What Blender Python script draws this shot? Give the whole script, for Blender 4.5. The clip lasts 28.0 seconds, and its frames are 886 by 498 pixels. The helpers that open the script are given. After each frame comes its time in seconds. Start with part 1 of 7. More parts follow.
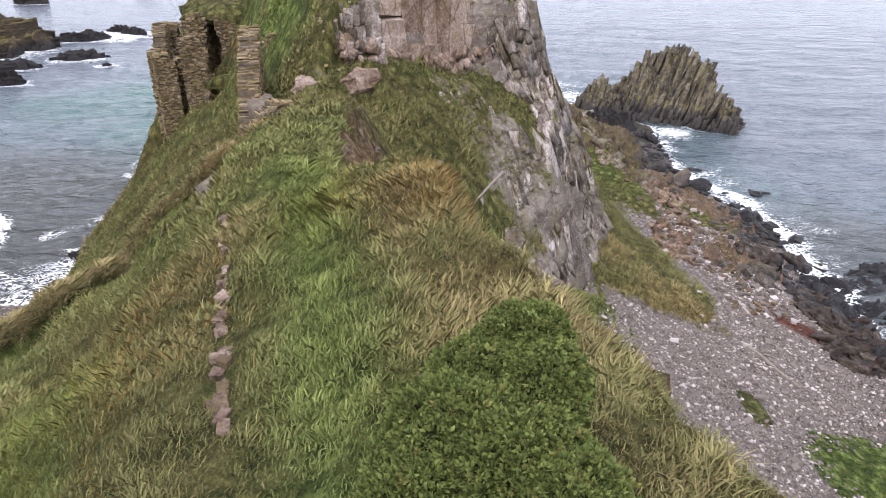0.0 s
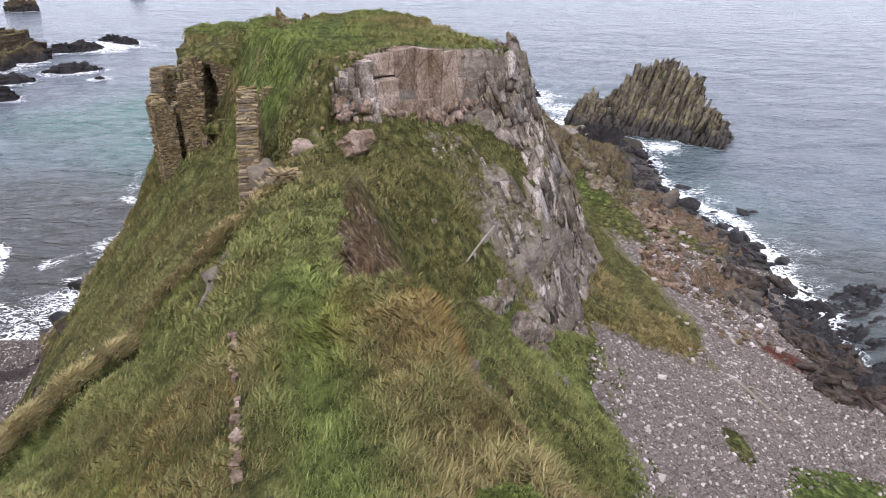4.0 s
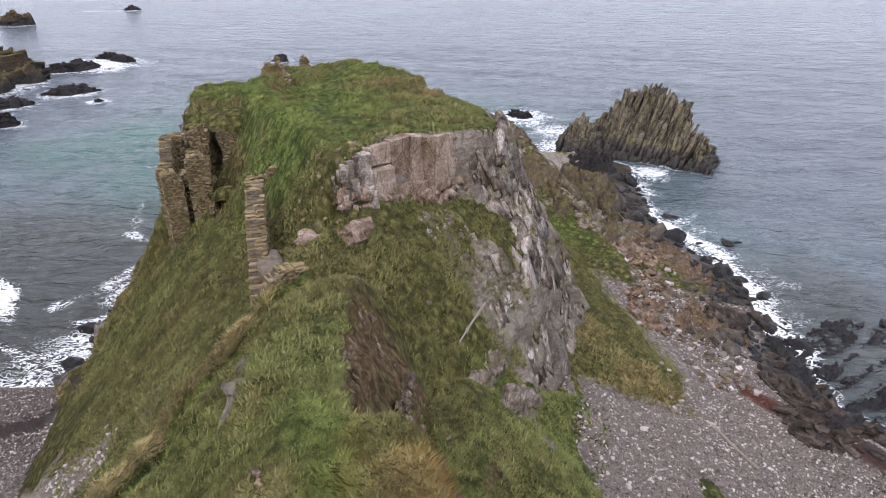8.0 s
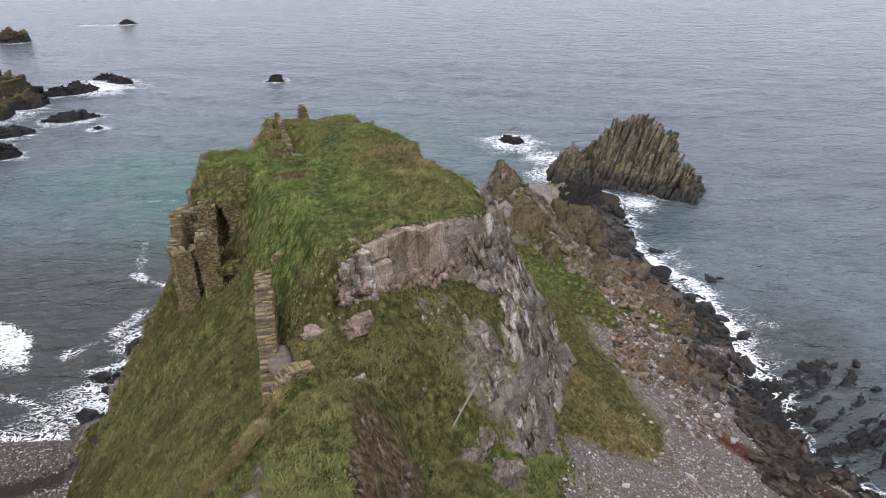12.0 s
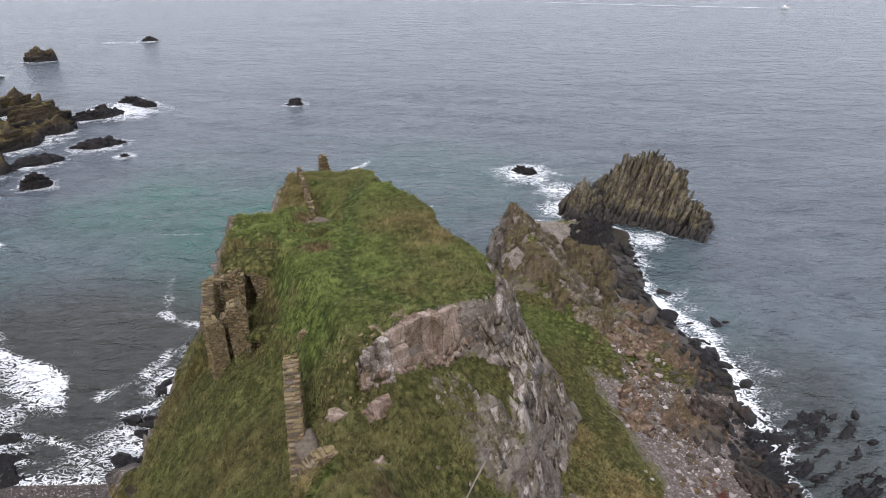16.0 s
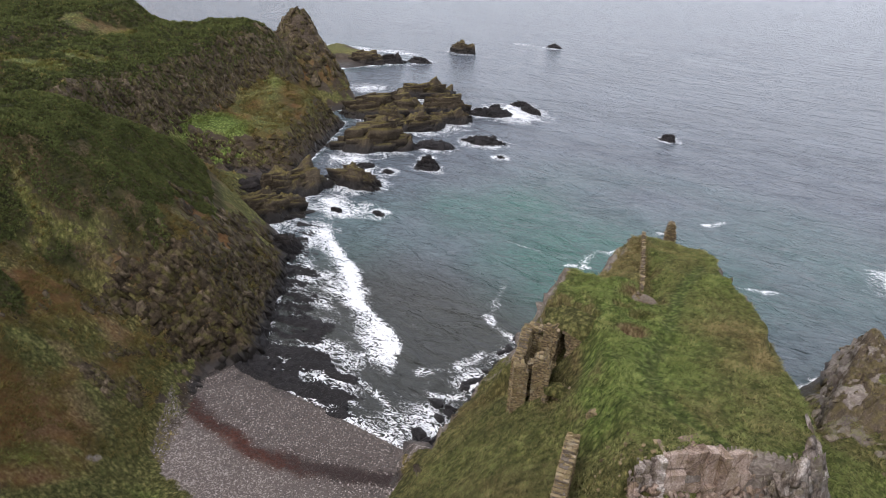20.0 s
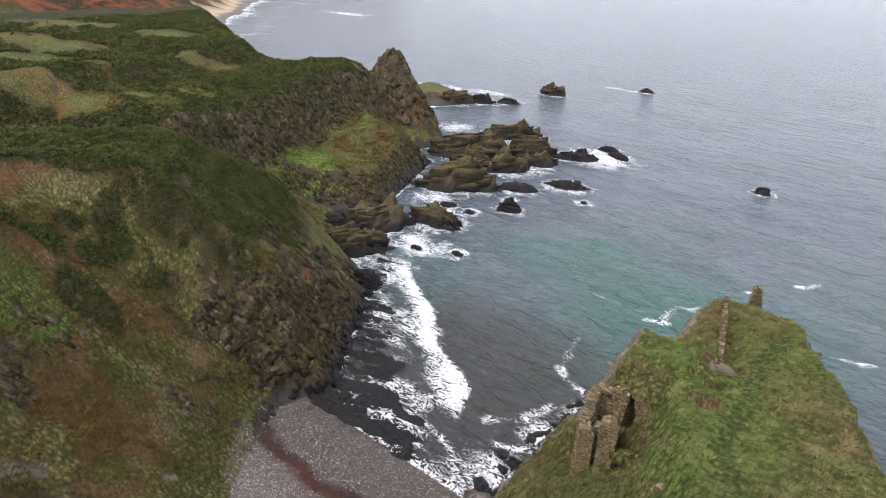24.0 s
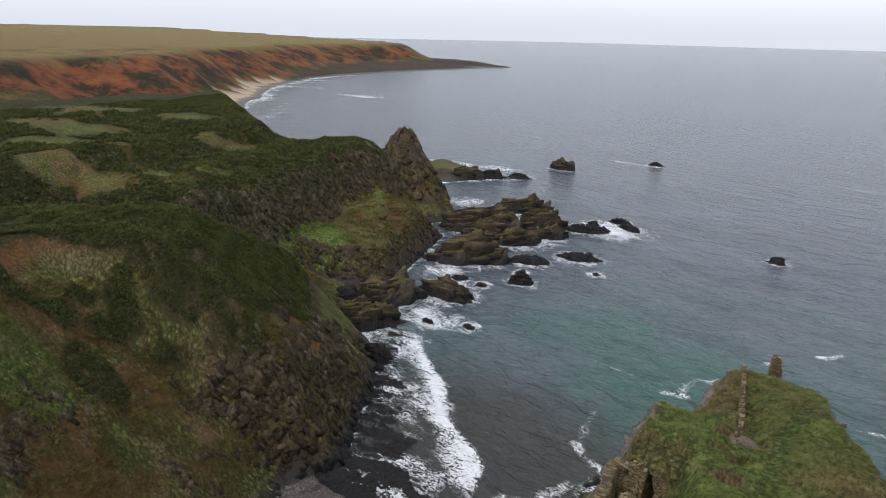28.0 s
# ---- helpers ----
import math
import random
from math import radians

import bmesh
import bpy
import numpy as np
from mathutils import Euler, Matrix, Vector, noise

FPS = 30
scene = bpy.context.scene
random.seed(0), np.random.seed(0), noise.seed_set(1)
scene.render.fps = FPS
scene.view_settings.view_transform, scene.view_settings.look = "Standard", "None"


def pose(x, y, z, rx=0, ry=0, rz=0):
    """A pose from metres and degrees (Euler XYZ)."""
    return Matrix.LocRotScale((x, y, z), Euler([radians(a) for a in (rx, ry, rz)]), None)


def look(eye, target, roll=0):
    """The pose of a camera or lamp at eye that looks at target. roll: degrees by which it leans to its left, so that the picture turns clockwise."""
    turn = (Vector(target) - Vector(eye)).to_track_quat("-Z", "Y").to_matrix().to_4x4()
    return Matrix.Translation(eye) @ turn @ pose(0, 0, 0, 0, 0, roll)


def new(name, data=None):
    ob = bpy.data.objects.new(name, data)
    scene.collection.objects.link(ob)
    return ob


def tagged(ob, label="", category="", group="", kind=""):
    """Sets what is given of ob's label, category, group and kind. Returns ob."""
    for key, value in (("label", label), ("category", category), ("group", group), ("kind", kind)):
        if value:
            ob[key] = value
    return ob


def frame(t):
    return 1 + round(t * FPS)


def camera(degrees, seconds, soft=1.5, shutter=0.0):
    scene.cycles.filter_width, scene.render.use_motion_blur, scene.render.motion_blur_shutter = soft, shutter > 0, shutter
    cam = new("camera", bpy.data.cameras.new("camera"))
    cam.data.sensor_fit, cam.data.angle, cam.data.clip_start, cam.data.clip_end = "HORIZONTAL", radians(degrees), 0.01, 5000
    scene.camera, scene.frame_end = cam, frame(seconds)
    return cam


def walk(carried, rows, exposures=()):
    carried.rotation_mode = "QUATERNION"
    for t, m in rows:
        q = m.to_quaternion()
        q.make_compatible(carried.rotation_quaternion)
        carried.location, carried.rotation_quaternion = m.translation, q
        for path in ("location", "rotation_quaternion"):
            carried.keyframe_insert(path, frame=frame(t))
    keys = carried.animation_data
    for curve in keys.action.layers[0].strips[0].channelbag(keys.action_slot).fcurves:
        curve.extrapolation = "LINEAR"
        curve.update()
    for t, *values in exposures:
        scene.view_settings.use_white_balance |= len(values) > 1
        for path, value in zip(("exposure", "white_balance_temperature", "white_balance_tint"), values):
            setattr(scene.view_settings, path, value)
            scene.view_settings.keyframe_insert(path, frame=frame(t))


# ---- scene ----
cam = camera(67.6, 28.0, 0.8)
# seconds, eye x, y, z in metres above the sea, yaw to the left, pitch, lean to the left in degrees
PATH = [
    (0, 0.00, 0.00, 28.77, -0.00, -26.46, 0.36),
    (0.5, -0.04, 0.15, 29.11, -0.10, -26.59, 0.36),
    (1, -0.06, 0.28, 29.45, -0.16, -26.63, 0.29),
    (1.5, -0.05, 0.35, 29.81, -0.26, -26.65, 0.23),
    (2, -0.02, 0.36, 30.17, -0.37, -26.76, 0.22),
    (2.5, -0.00, 0.34, 30.55, -0.46, -26.79, 0.22),
    (3, 0.00, 0.31, 30.96, -0.49, -26.82, 0.17),
    (3.5, -0.00, 0.29, 31.41, -0.52, -26.77, 0.11),
    (5.5, -0.02, 0.17, 33.66, -0.85, -27.01, 0.03),
    (6, 0.00, 0.11, 34.30, -0.90, -27.06, 0.00),
    (6.5, 0.02, 0.05, 34.96, -0.92, -27.05, -0.06),
    (7, 0.05, -0.02, 35.64, -0.95, -27.07, -0.12),
    (7.5, 0.08, -0.09, 36.36, -0.97, -27.08, -0.21),
    (8, 0.09, -0.15, 37.11, -0.99, -27.07, -0.28),
    (8.5, 0.09, -0.20, 37.89, -1.06, -27.10, -0.31),
    (9, 0.08, -0.24, 38.68, -1.14, -27.15, -0.33),
    (9.5, 0.07, -0.28, 39.47, -1.18, -27.16, -0.37),
    (10, 0.09, -0.32, 40.27, -1.23, -27.28, -0.41),
    (10.5, 0.12, -0.37, 41.09, -1.29, -27.39, -0.52),
    (11, 0.17, -0.42, 41.92, -1.33, -27.37, -0.58),
    (11.5, 0.23, -0.48, 42.75, -1.35, -27.32, -0.65),
    (12, 0.28, -0.54, 43.59, -1.40, -27.43, -0.73),
    (12.5, 0.33, -0.60, 44.44, -1.41, -27.42, -0.85),
    (14.5, 0.43, -0.83, 47.78, -1.57, -27.42, -1.17),
    (15, 0.43, -0.87, 48.60, -1.64, -27.36, -1.22),
    (15.5, 0.43, -0.92, 49.42, -1.35, -27.37, -1.16),
    (16, 0.44, -0.99, 50.26, 0.03, -27.35, -1.04),
    (16.5, 0.45, -1.11, 51.13, 3.01, -27.21, -0.67),
    (17, 0.47, -1.25, 52.03, 6.68, -27.12, -0.33),
    (17.5, 0.47, -1.39, 52.96, 10.63, -27.07, 0.13),
    (18, 0.47, -1.49, 53.90, 14.34, -26.92, 0.66),
    (18.5, 0.48, -1.53, 54.80, 18.18, -26.98, 1.12),
    (19, 0.53, -1.50, 55.67, 22.29, -27.04, 1.56),
    (19.5, 0.61, -1.42, 56.51, 26.88, -27.17, 1.88),
    (20, 0.71, -1.32, 57.28, 31.51, -27.27, 2.23),
    (20.5, 0.82, -1.20, 57.95, 35.02, -27.23, 2.91),
    (21, 0.92, -1.10, 58.47, 36.50, -27.15, 2.92),
    (21.5, 0.99, -1.02, 58.82, 37.40, -27.11, 2.81),
    (23.5, 1.12, -0.86, 59.15, 39.18, -25.39, 2.47),
    (24, 1.14, -0.82, 59.13, 39.40, -24.65, 2.37),
    (24.5, 1.16, -0.77, 59.09, 39.65, -23.86, 2.30),
    (25, 1.18, -0.70, 59.03, 39.88, -23.03, 2.16),
    (25.5, 1.20, -0.61, 58.96, 40.13, -22.11, 2.06),
    (26, 1.23, -0.53, 58.89, 40.35, -21.31, 1.92),
    (26.5, 1.29, -0.46, 58.82, 40.51, -20.47, 1.76),
    (27, 1.36, -0.40, 58.74, 40.68, -19.55, 1.51),
    (27.5, 1.46, -0.34, 58.65, 40.81, -18.70, 1.34),
    (28, 1.57, -0.28, 58.55, 40.94, -18.18, 1.17),
]


def eye_pose(x, y, z, yaw, pitch, lean):
    cy, sy, cp, sp = math.cos(radians(yaw)), math.sin(radians(yaw)), math.cos(radians(pitch)), math.sin(radians(pitch))
    return look((x, y, z), (x - sy * cp * 10, y + cy * cp * 10, z + sp * 10), lean)


# stops, kelvin and tint of the camera's own exposure; it closes as the bright horizon comes in
EXPOSURE = [(0.0, 0.94, 6300, 20), (5.0, 0.73, 6300, 20), (10.0, 0.49, 6350, 18), (15.0, 0.32, 6450, 17), (19.0, 0.36, 6500, 17), (21.0, 0.54, 6550, 17), (24.0, 0.58, 6550, 17), (26.0, 0.36, 6500, 16), (27.0, 0.16, 6480, 15), (28.0, -0.12, 6450, 14)]
walk(cam, [(row[0], eye_pose(*row[1:])) for row in PATH], EXPOSURE)

# ---- sky and light: an overcast day, the sun veiled, behind the camera's left shoulder ----
world = bpy.data.worlds.new("overcast_sky")
scene.world = world
world.use_nodes = True
wn, wl = world.node_tree.nodes, world.node_tree.links
wn.clear()
sky = wn.new("ShaderNodeTexSky")
sky.sky_type, sky.sun_disc = "NISHITA", False
sky.sun_elevation, sky.sun_rotation = radians(48), radians(192)
sky.air_density, sky.dust_density, sky.ozone_density = 1.2, 4.0, 1.5
grey = wn.new("ShaderNodeHueSaturation")
grey.inputs["Saturation"].default_value = 0.35
veil = wn.new("ShaderNodeMixRGB")
veil.inputs[0].default_value = 0.45
veil.inputs[2].default_value = (7.4, 8.0, 8.8, 1)
back = wn.new("ShaderNodeBackground")
back.inputs["Strength"].default_value = 0.225
out = wn.new("ShaderNodeOutputWorld")
wl.new(sky.outputs[0], grey.inputs["Color"])
wl.new(grey.outputs[0], veil.inputs[1])
wl.new(veil.outputs[0], back.inputs["Color"])
wl.new(back.outputs[0], out.inputs["Surface"])

sun = new("sun", bpy.data.lights.new("sun", "SUN"))
sun.data.energy, sun.data.angle, sun.data.color = 0.85, radians(40), (1.0, 0.96, 0.9)
sun.matrix_world = look((-15, -30, 80), (0, 40, 0))


# ---- number fields ----
def lattice(ix, iy, iz, seed):
    h = (ix.astype(np.uint32) * np.uint32(374761393) + iy.astype(np.uint32) * np.uint32(668265263)
         + iz.astype(np.uint32) * np.uint32(2246822519) + np.uint32(seed * 3266489917 % 4294967296))
    h = (h ^ (h >> np.uint32(13))) * np.uint32(1274126177)
    h = h ^ (h >> np.uint32(16))
    return h.astype(np.float64) / 4294967295.0


def vnoise(x, y, z=None, seed=0):
    """Smooth value noise in -1..1."""
    x, y = np.asarray(x, float), np.asarray(y, float)
    z = np.zeros_like(x) if z is None else np.asarray(z, float)
    fx, fy, fz = np.floor(x), np.floor(y), np.floor(z)
    ix, iy, iz = fx.astype(np.int64), fy.astype(np.int64), fz.astype(np.int64)
    u, v, w = x - fx, y - fy, z - fz
    u, v, w = u * u * (3 - 2 * u), v * v * (3 - 2 * v), w * w * (3 - 2 * w)
    total = 0.0
    for a in (0, 1):
        for b in (0, 1):
            for c in (0, 1):
                k = (u if a else 1 - u) * (v if b else 1 - v) * (w if c else 1 - w)
                total = total + k * lattice(ix + a, iy + b, iz + c, seed)
    return total * 2 - 1


def fbm(x, y, z=None, seed=0, octaves=4, gain=0.5):
    total, amp, scale = 0.0, 1.0, 1.0
    for k in range(octaves):
        total = total + amp * vnoise(x * scale, y * scale, None if z is None else z * scale, seed + k * 7)
        amp, scale = amp * gain, scale * 2.03
    return total


def step(a, b, x):
    t = np.clip((x - a) / (b - a), 0, 1)
    return t * t * (3 - 2 * t)


def smin(k, *zs):
    total = zs[0]
    for z in zs[1:]:
        h = np.clip(0.5 + 0.5 * (z - total) / k, 0, 1)
        total = z + (total - z) * h - k * h * (1 - h)
    return total


def smax(k, *zs):
    return -smin(k, *[-z for z in zs])


def fall(x, y, px, py, pz, degrees, slope):
    """A plane through a point that drops towards a compass of its own (0: +x, 90: +y)."""
    c, s = math.cos(radians(degrees)), math.sin(radians(degrees))
    return pz - slope * ((x - px) * c + (y - py) * s)


# ---- materials ----
def material(name, rough=0.9, metal=0.0):
    m = bpy.data.materials.new(name)
    m.use_nodes = True
    bsdf = m.node_tree.nodes["Principled BSDF"]
    bsdf.inputs["Roughness"].default_value, bsdf.inputs["Metallic"].default_value = rough, metal
    bsdf.inputs["Specular IOR Level"].default_value = 0.12
    return m, m.node_tree.nodes, m.node_tree.links, bsdf


def ramp(nodes, links, source, stops):
    r = nodes.new("ShaderNodeValToRGB")
    r.color_ramp.elements[0].position, r.color_ramp.elements[1].position = stops[0][0], stops[-1][0]
    for p, c in stops[1:-1]:
        r.color_ramp.elements.new(p)
    for e, (p, c) in zip(r.color_ramp.elements, stops):
        e.position = p
        e.color = (*c, 1) if len(c) == 3 else c
    links.new(source, r.inputs[0])
    return r.outputs[0]


def grain(nodes, links, scale, detail=6.0, rough=0.6, stretch=(1, 1, 1), turn=(0, 0, 0), distortion=0.0):
    co = nodes.new("ShaderNodeNewGeometry")
    mp = nodes.new("ShaderNodeMapping")
    mp.inputs["Scale"].default_value = stretch
    mp.inputs["Rotation"].default_value = [radians(a) for a in turn]
    n = nodes.new("ShaderNodeTexNoise")
    n.inputs["Scale"].default_value, n.inputs["Detail"].default_value, n.inputs["Roughness"].default_value = scale, detail, rough
    n.inputs["Distortion"].default_value = distortion
    links.new(co.outputs["Position"], mp.inputs[0])
    links.new(mp.outputs[0], n.inputs["Vector"])
    return n.outputs[0]


def cells(nodes, links, scale, feature="DISTANCE_TO_EDGE", stretch=(1, 1, 1), turn=(0, 0, 0)):
    co = nodes.new("ShaderNodeNewGeometry")
    mp = nodes.new("ShaderNodeMapping")
    mp.inputs["Scale"].default_value = stretch
    mp.inputs["Rotation"].default_value = [radians(a) for a in turn]
    n = nodes.new("ShaderNodeTexVoronoi")
    n.feature = feature
    n.inputs["Scale"].default_value = scale
    links.new(co.outputs["Position"], mp.inputs[0])
    links.new(mp.outputs[0], n.inputs["Vector"])
    return n


def blend(nodes, links, fac, a, b, kind="MIX"):
    m = nodes.new("ShaderNodeMixRGB")
    m.blend_type = kind
    for socket, value in zip(m.inputs, (fac, a, b)):
        if isinstance(value, (int, float)):
            socket.default_value = value
        elif isinstance(value, tuple):
            socket.default_value = (*value, 1)
        else:
            links.new(value, socket)
    return m.outputs[0]


def math_node(nodes, links, op, a, b=0.0):
    m = nodes.new("ShaderNodeMath")
    m.operation = op
    m.use_clamp = op in ("MULTIPLY", "ADD", "SUBTRACT")
    for socket, value in zip(m.inputs, (a, b)):
        if isinstance(value, (int, float)):
            socket.default_value = value
        else:
            links.new(value, socket)
    return m.outputs[0]


def relief(nodes, links, bsdf, height, distance, strength=1.0, under=None):
    b = nodes.new("ShaderNodeBump")
    b.inputs["Distance"].default_value, b.inputs["Strength"].default_value = distance, strength
    links.new(height, b.inputs["Height"])
    if under is not None:
        links.new(under, b.inputs["Normal"])
    links.new(b.outputs[0], bsdf.inputs["Normal"])
    return b.outputs[0]


def rock_colour(nodes, links, dark, mid, light, scale=0.35, tilt=(0, 25, 30)):
    big = grain(nodes, links, scale, 8, 0.65)
    bands = grain(nodes, links, scale * 2.6, 7, 0.7, (1, 1, 2.6), tilt, 1.5)
    both = blend(nodes, links, 0.55, big, bands)
    col = ramp(nodes, links, both, [(0.3, dark), (0.47, mid), (0.66, light)])
    fine = grain(nodes, links, 9, 5, 0.7)
    col = blend(nodes, links, 0.35, col, ramp(nodes, links, fine, [(0.3, (0.25, 0.25, 0.25)), (0.7, (1, 1, 1))]), "MULTIPLY")
    return col, both, fine


def make_ground():
    m, n, l, bsdf = material("coast_ground", 0.95)
    a = n.new("ShaderNodeVertexColor")
    a.layer_name = "kinds"
    b = n.new("ShaderNodeVertexColor")
    b.layer_name = "growth"
    sa, sb = n.new("ShaderNodeSeparateColor"), n.new("ShaderNodeSeparateColor")
    l.new(a.outputs[0], sa.inputs[0])
    l.new(b.outputs[0], sb.inputs[0])
    rock_w, beach_w, weed_w = sa.outputs
    straw_w, lush_w, shrub_w = sb.outputs
    # turf
    t1, t2, t3 = grain(n, l, 0.45, 5, 0.6), grain(n, l, 3.2, 6, 0.7, (1, 1, 0.5)), grain(n, l, 14, 4, 0.7, (1, 1, 0.4))
    turf = ramp(n, l, t2, [(0.36, (0.038, 0.046, 0.014)), (0.5, (0.112, 0.112, 0.038)), (0.64, (0.24, 0.207, 0.083))])
    turf = blend(n, l, math_node(n, l, "MULTIPLY", t1, 0.4), turf, (0.105, 0.105, 0.032))
    straw = ramp(n, l, t2, [(0.36, (0.095, 0.068, 0.025)), (0.5, (0.20, 0.148, 0.058)), (0.65, (0.36, 0.29, 0.13))])
    lush = ramp(n, l, t2, [(0.36, (0.040, 0.066, 0.014)), (0.5, (0.115, 0.160, 0.036)), (0.66, (0.23, 0.26, 0.085))])
    turf = blend(n, l, straw_w, turf, straw)
    turf = blend(n, l, lush_w, turf, lush)
    # gaps between tussock cells multiplied darker, tuft shadows painted into the turf colour
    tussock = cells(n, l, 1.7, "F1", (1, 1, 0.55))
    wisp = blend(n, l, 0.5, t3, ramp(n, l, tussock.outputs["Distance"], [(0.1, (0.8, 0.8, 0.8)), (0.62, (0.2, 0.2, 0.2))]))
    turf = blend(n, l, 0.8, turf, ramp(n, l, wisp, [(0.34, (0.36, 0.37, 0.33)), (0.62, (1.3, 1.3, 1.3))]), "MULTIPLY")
    heath = ramp(n, l, grain(n, l, 0.9, 8, 0.75), [(0.32, (0.012, 0.014, 0.006)), (0.5, (0.032, 0.033, 0.013)), (0.7, (0.075, 0.060, 0.026))])
    turf = blend(n, l, shrub_w, turf, heath)
    c = n.new("ShaderNodeVertexColor")
    c.layer_name = "extra"
    sc = n.new("ShaderNodeSeparateColor")
    l.new(c.outputs[0], sc.inputs[0])
    bracken_w, soil_w, sand_w = sc.outputs
    fern = ramp(n, l, grain(n, l, 0.03, 9, 0.75), [(0.3, (0.016, 0.015, 0.009)), (0.46, (0.032, 0.025, 0.014)), (0.52, (0.125, 0.042, 0.020)), (0.62, (0.17, 0.070, 0.026)), (0.74, (0.14, 0.10, 0.035))])
    turf = blend(n, l, bracken_w, turf, fern)
    earth = ramp(n, l, t2, [(0.36, (0.065, 0.040, 0.022)), (0.5, (0.145, 0.092, 0.052)), (0.65, (0.27, 0.20, 0.125))])
    turf = blend(n, l, soil_w, turf, earth)
    # bare rock
    rock, rh, rf = rock_colour(n, l, (0.055, 0.043, 0.034), (0.145, 0.120, 0.100), (0.33, 0.295, 0.265), 0.4)
    lichen = ramp(n, l, grain(n, l, 0.8, 7, 0.7), [(0.5, (0, 0, 0)), (0.62, (1, 1, 1))])
    rock = blend(n, l, math_node(n, l, "MULTIPLY", lichen, 0.55), rock, (0.11, 0.10, 0.045))
    rock = blend(n, l, math_node(n, l, "MULTIPLY", weed_w, 0.95), rock, ramp(n, l, rh, [(0.3, (0.013, 0.010, 0.007)), (0.5, (0.036, 0.026, 0.017)), (0.7, (0.085, 0.064, 0.044))]))
    crack = cells(n, l, 0.9, "DISTANCE_TO_EDGE", (1, 1, 0.6), (20, 35, 0))
    cr = ramp(n, l, crack.outputs[0], [(0.0, (0.35, 0.33, 0.32)), (0.06, (1, 1, 1))])
    rock = blend(n, l, 0.4, rock, cr, "MULTIPLY")
    # shingle
    stones = cells(n, l, 4.2, "F1")
    # shade in the gaps between stones, painted in by distance from each cell's centre
    shade = ramp(n, l, stones.outputs["Distance"], [(0.15, (1, 1, 1)), (0.6, (0.58, 0.55, 0.54))])
    hue = n.new("ShaderNodeSeparateColor")
    l.new(stones.outputs["Color"], hue.inputs[0])
    shingle = ramp(n, l, hue.outputs[0], [(0.0, (0.19, 0.163, 0.145)), (0.5, (0.305, 0.268, 0.243)), (1.0, (0.44, 0.40, 0.37))])
    shingle = blend(n, l, 1.0, shingle, shade, "MULTIPLY")
    shingle = blend(n, l, sand_w, shingle, (0.38, 0.30, 0.21))
    kelp = ramp(n, l, grain(n, l, 2.5, 7, 0.75), [(0.3, (0.045, 0.014, 0.009)), (0.55, (0.12, 0.040, 0.024)), (0.75, (0.20, 0.10, 0.07))])
    shingle = blend(n, l, weed_w, shingle, kelp)
    # ragged borders between the kinds
    edge = math_node(n, l, "SUBTRACT", grain(n, l, 1.6, 7, 0.75), 0.5)
    edge.node.use_clamp = False
    def ragged(w, width=0.9, lo=0.42, hi=0.58):
        e = math_node(n, l, "MULTIPLY", edge, width)
        e.node.use_clamp = False
        s = math_node(n, l, "ADD", w, e)
        return ramp(n, l, s, [(lo, (0, 0, 0)), (hi, (1, 1, 1))])
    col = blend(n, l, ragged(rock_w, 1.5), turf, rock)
    col = blend(n, l, ragged(beach_w), col, shingle)
    # wet black rock by the tide
    geo = n.new("ShaderNodeNewGeometry")
    sep = n.new("ShaderNodeSeparateXYZ")
    l.new(geo.outputs["Position"], sep.inputs[0])
    hgt = n.new("ShaderNodeMapRange")
    hgt.inputs[1].default_value, hgt.inputs[2].default_value = 0.3, 2.2
    l.new(sep.outputs[2], hgt.inputs[0])
    tide = math_node(n, l, "ADD", hgt.outputs[0], edge)
    wet = ramp(n, l, tide, [(0.3, (1, 1, 1)), (0.75, (0, 0, 0))])
    col = blend(n, l, math_node(n, l, "MULTIPLY", wet, 0.85), col, (0.035, 0.031, 0.029))
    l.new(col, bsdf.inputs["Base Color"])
    rough = blend(n, l, wet, (0.95, 0.95, 0.95), (0.45, 0.45, 0.45))
    l.new(rough, bsdf.inputs["Roughness"])
    h1 = blend(n, l, rock_w, t3, rh)
    b1 = relief(n, l, bsdf, h1, 0.2, 0.7)
    h2 = blend(n, l, rock_w, wisp, crack.outputs[0])
    b2 = relief(n, l, bsdf, h2, 0.25, 0.7, b1)
    relief(n, l, bsdf, rf, 0.08, 0.6, b2)
    return m


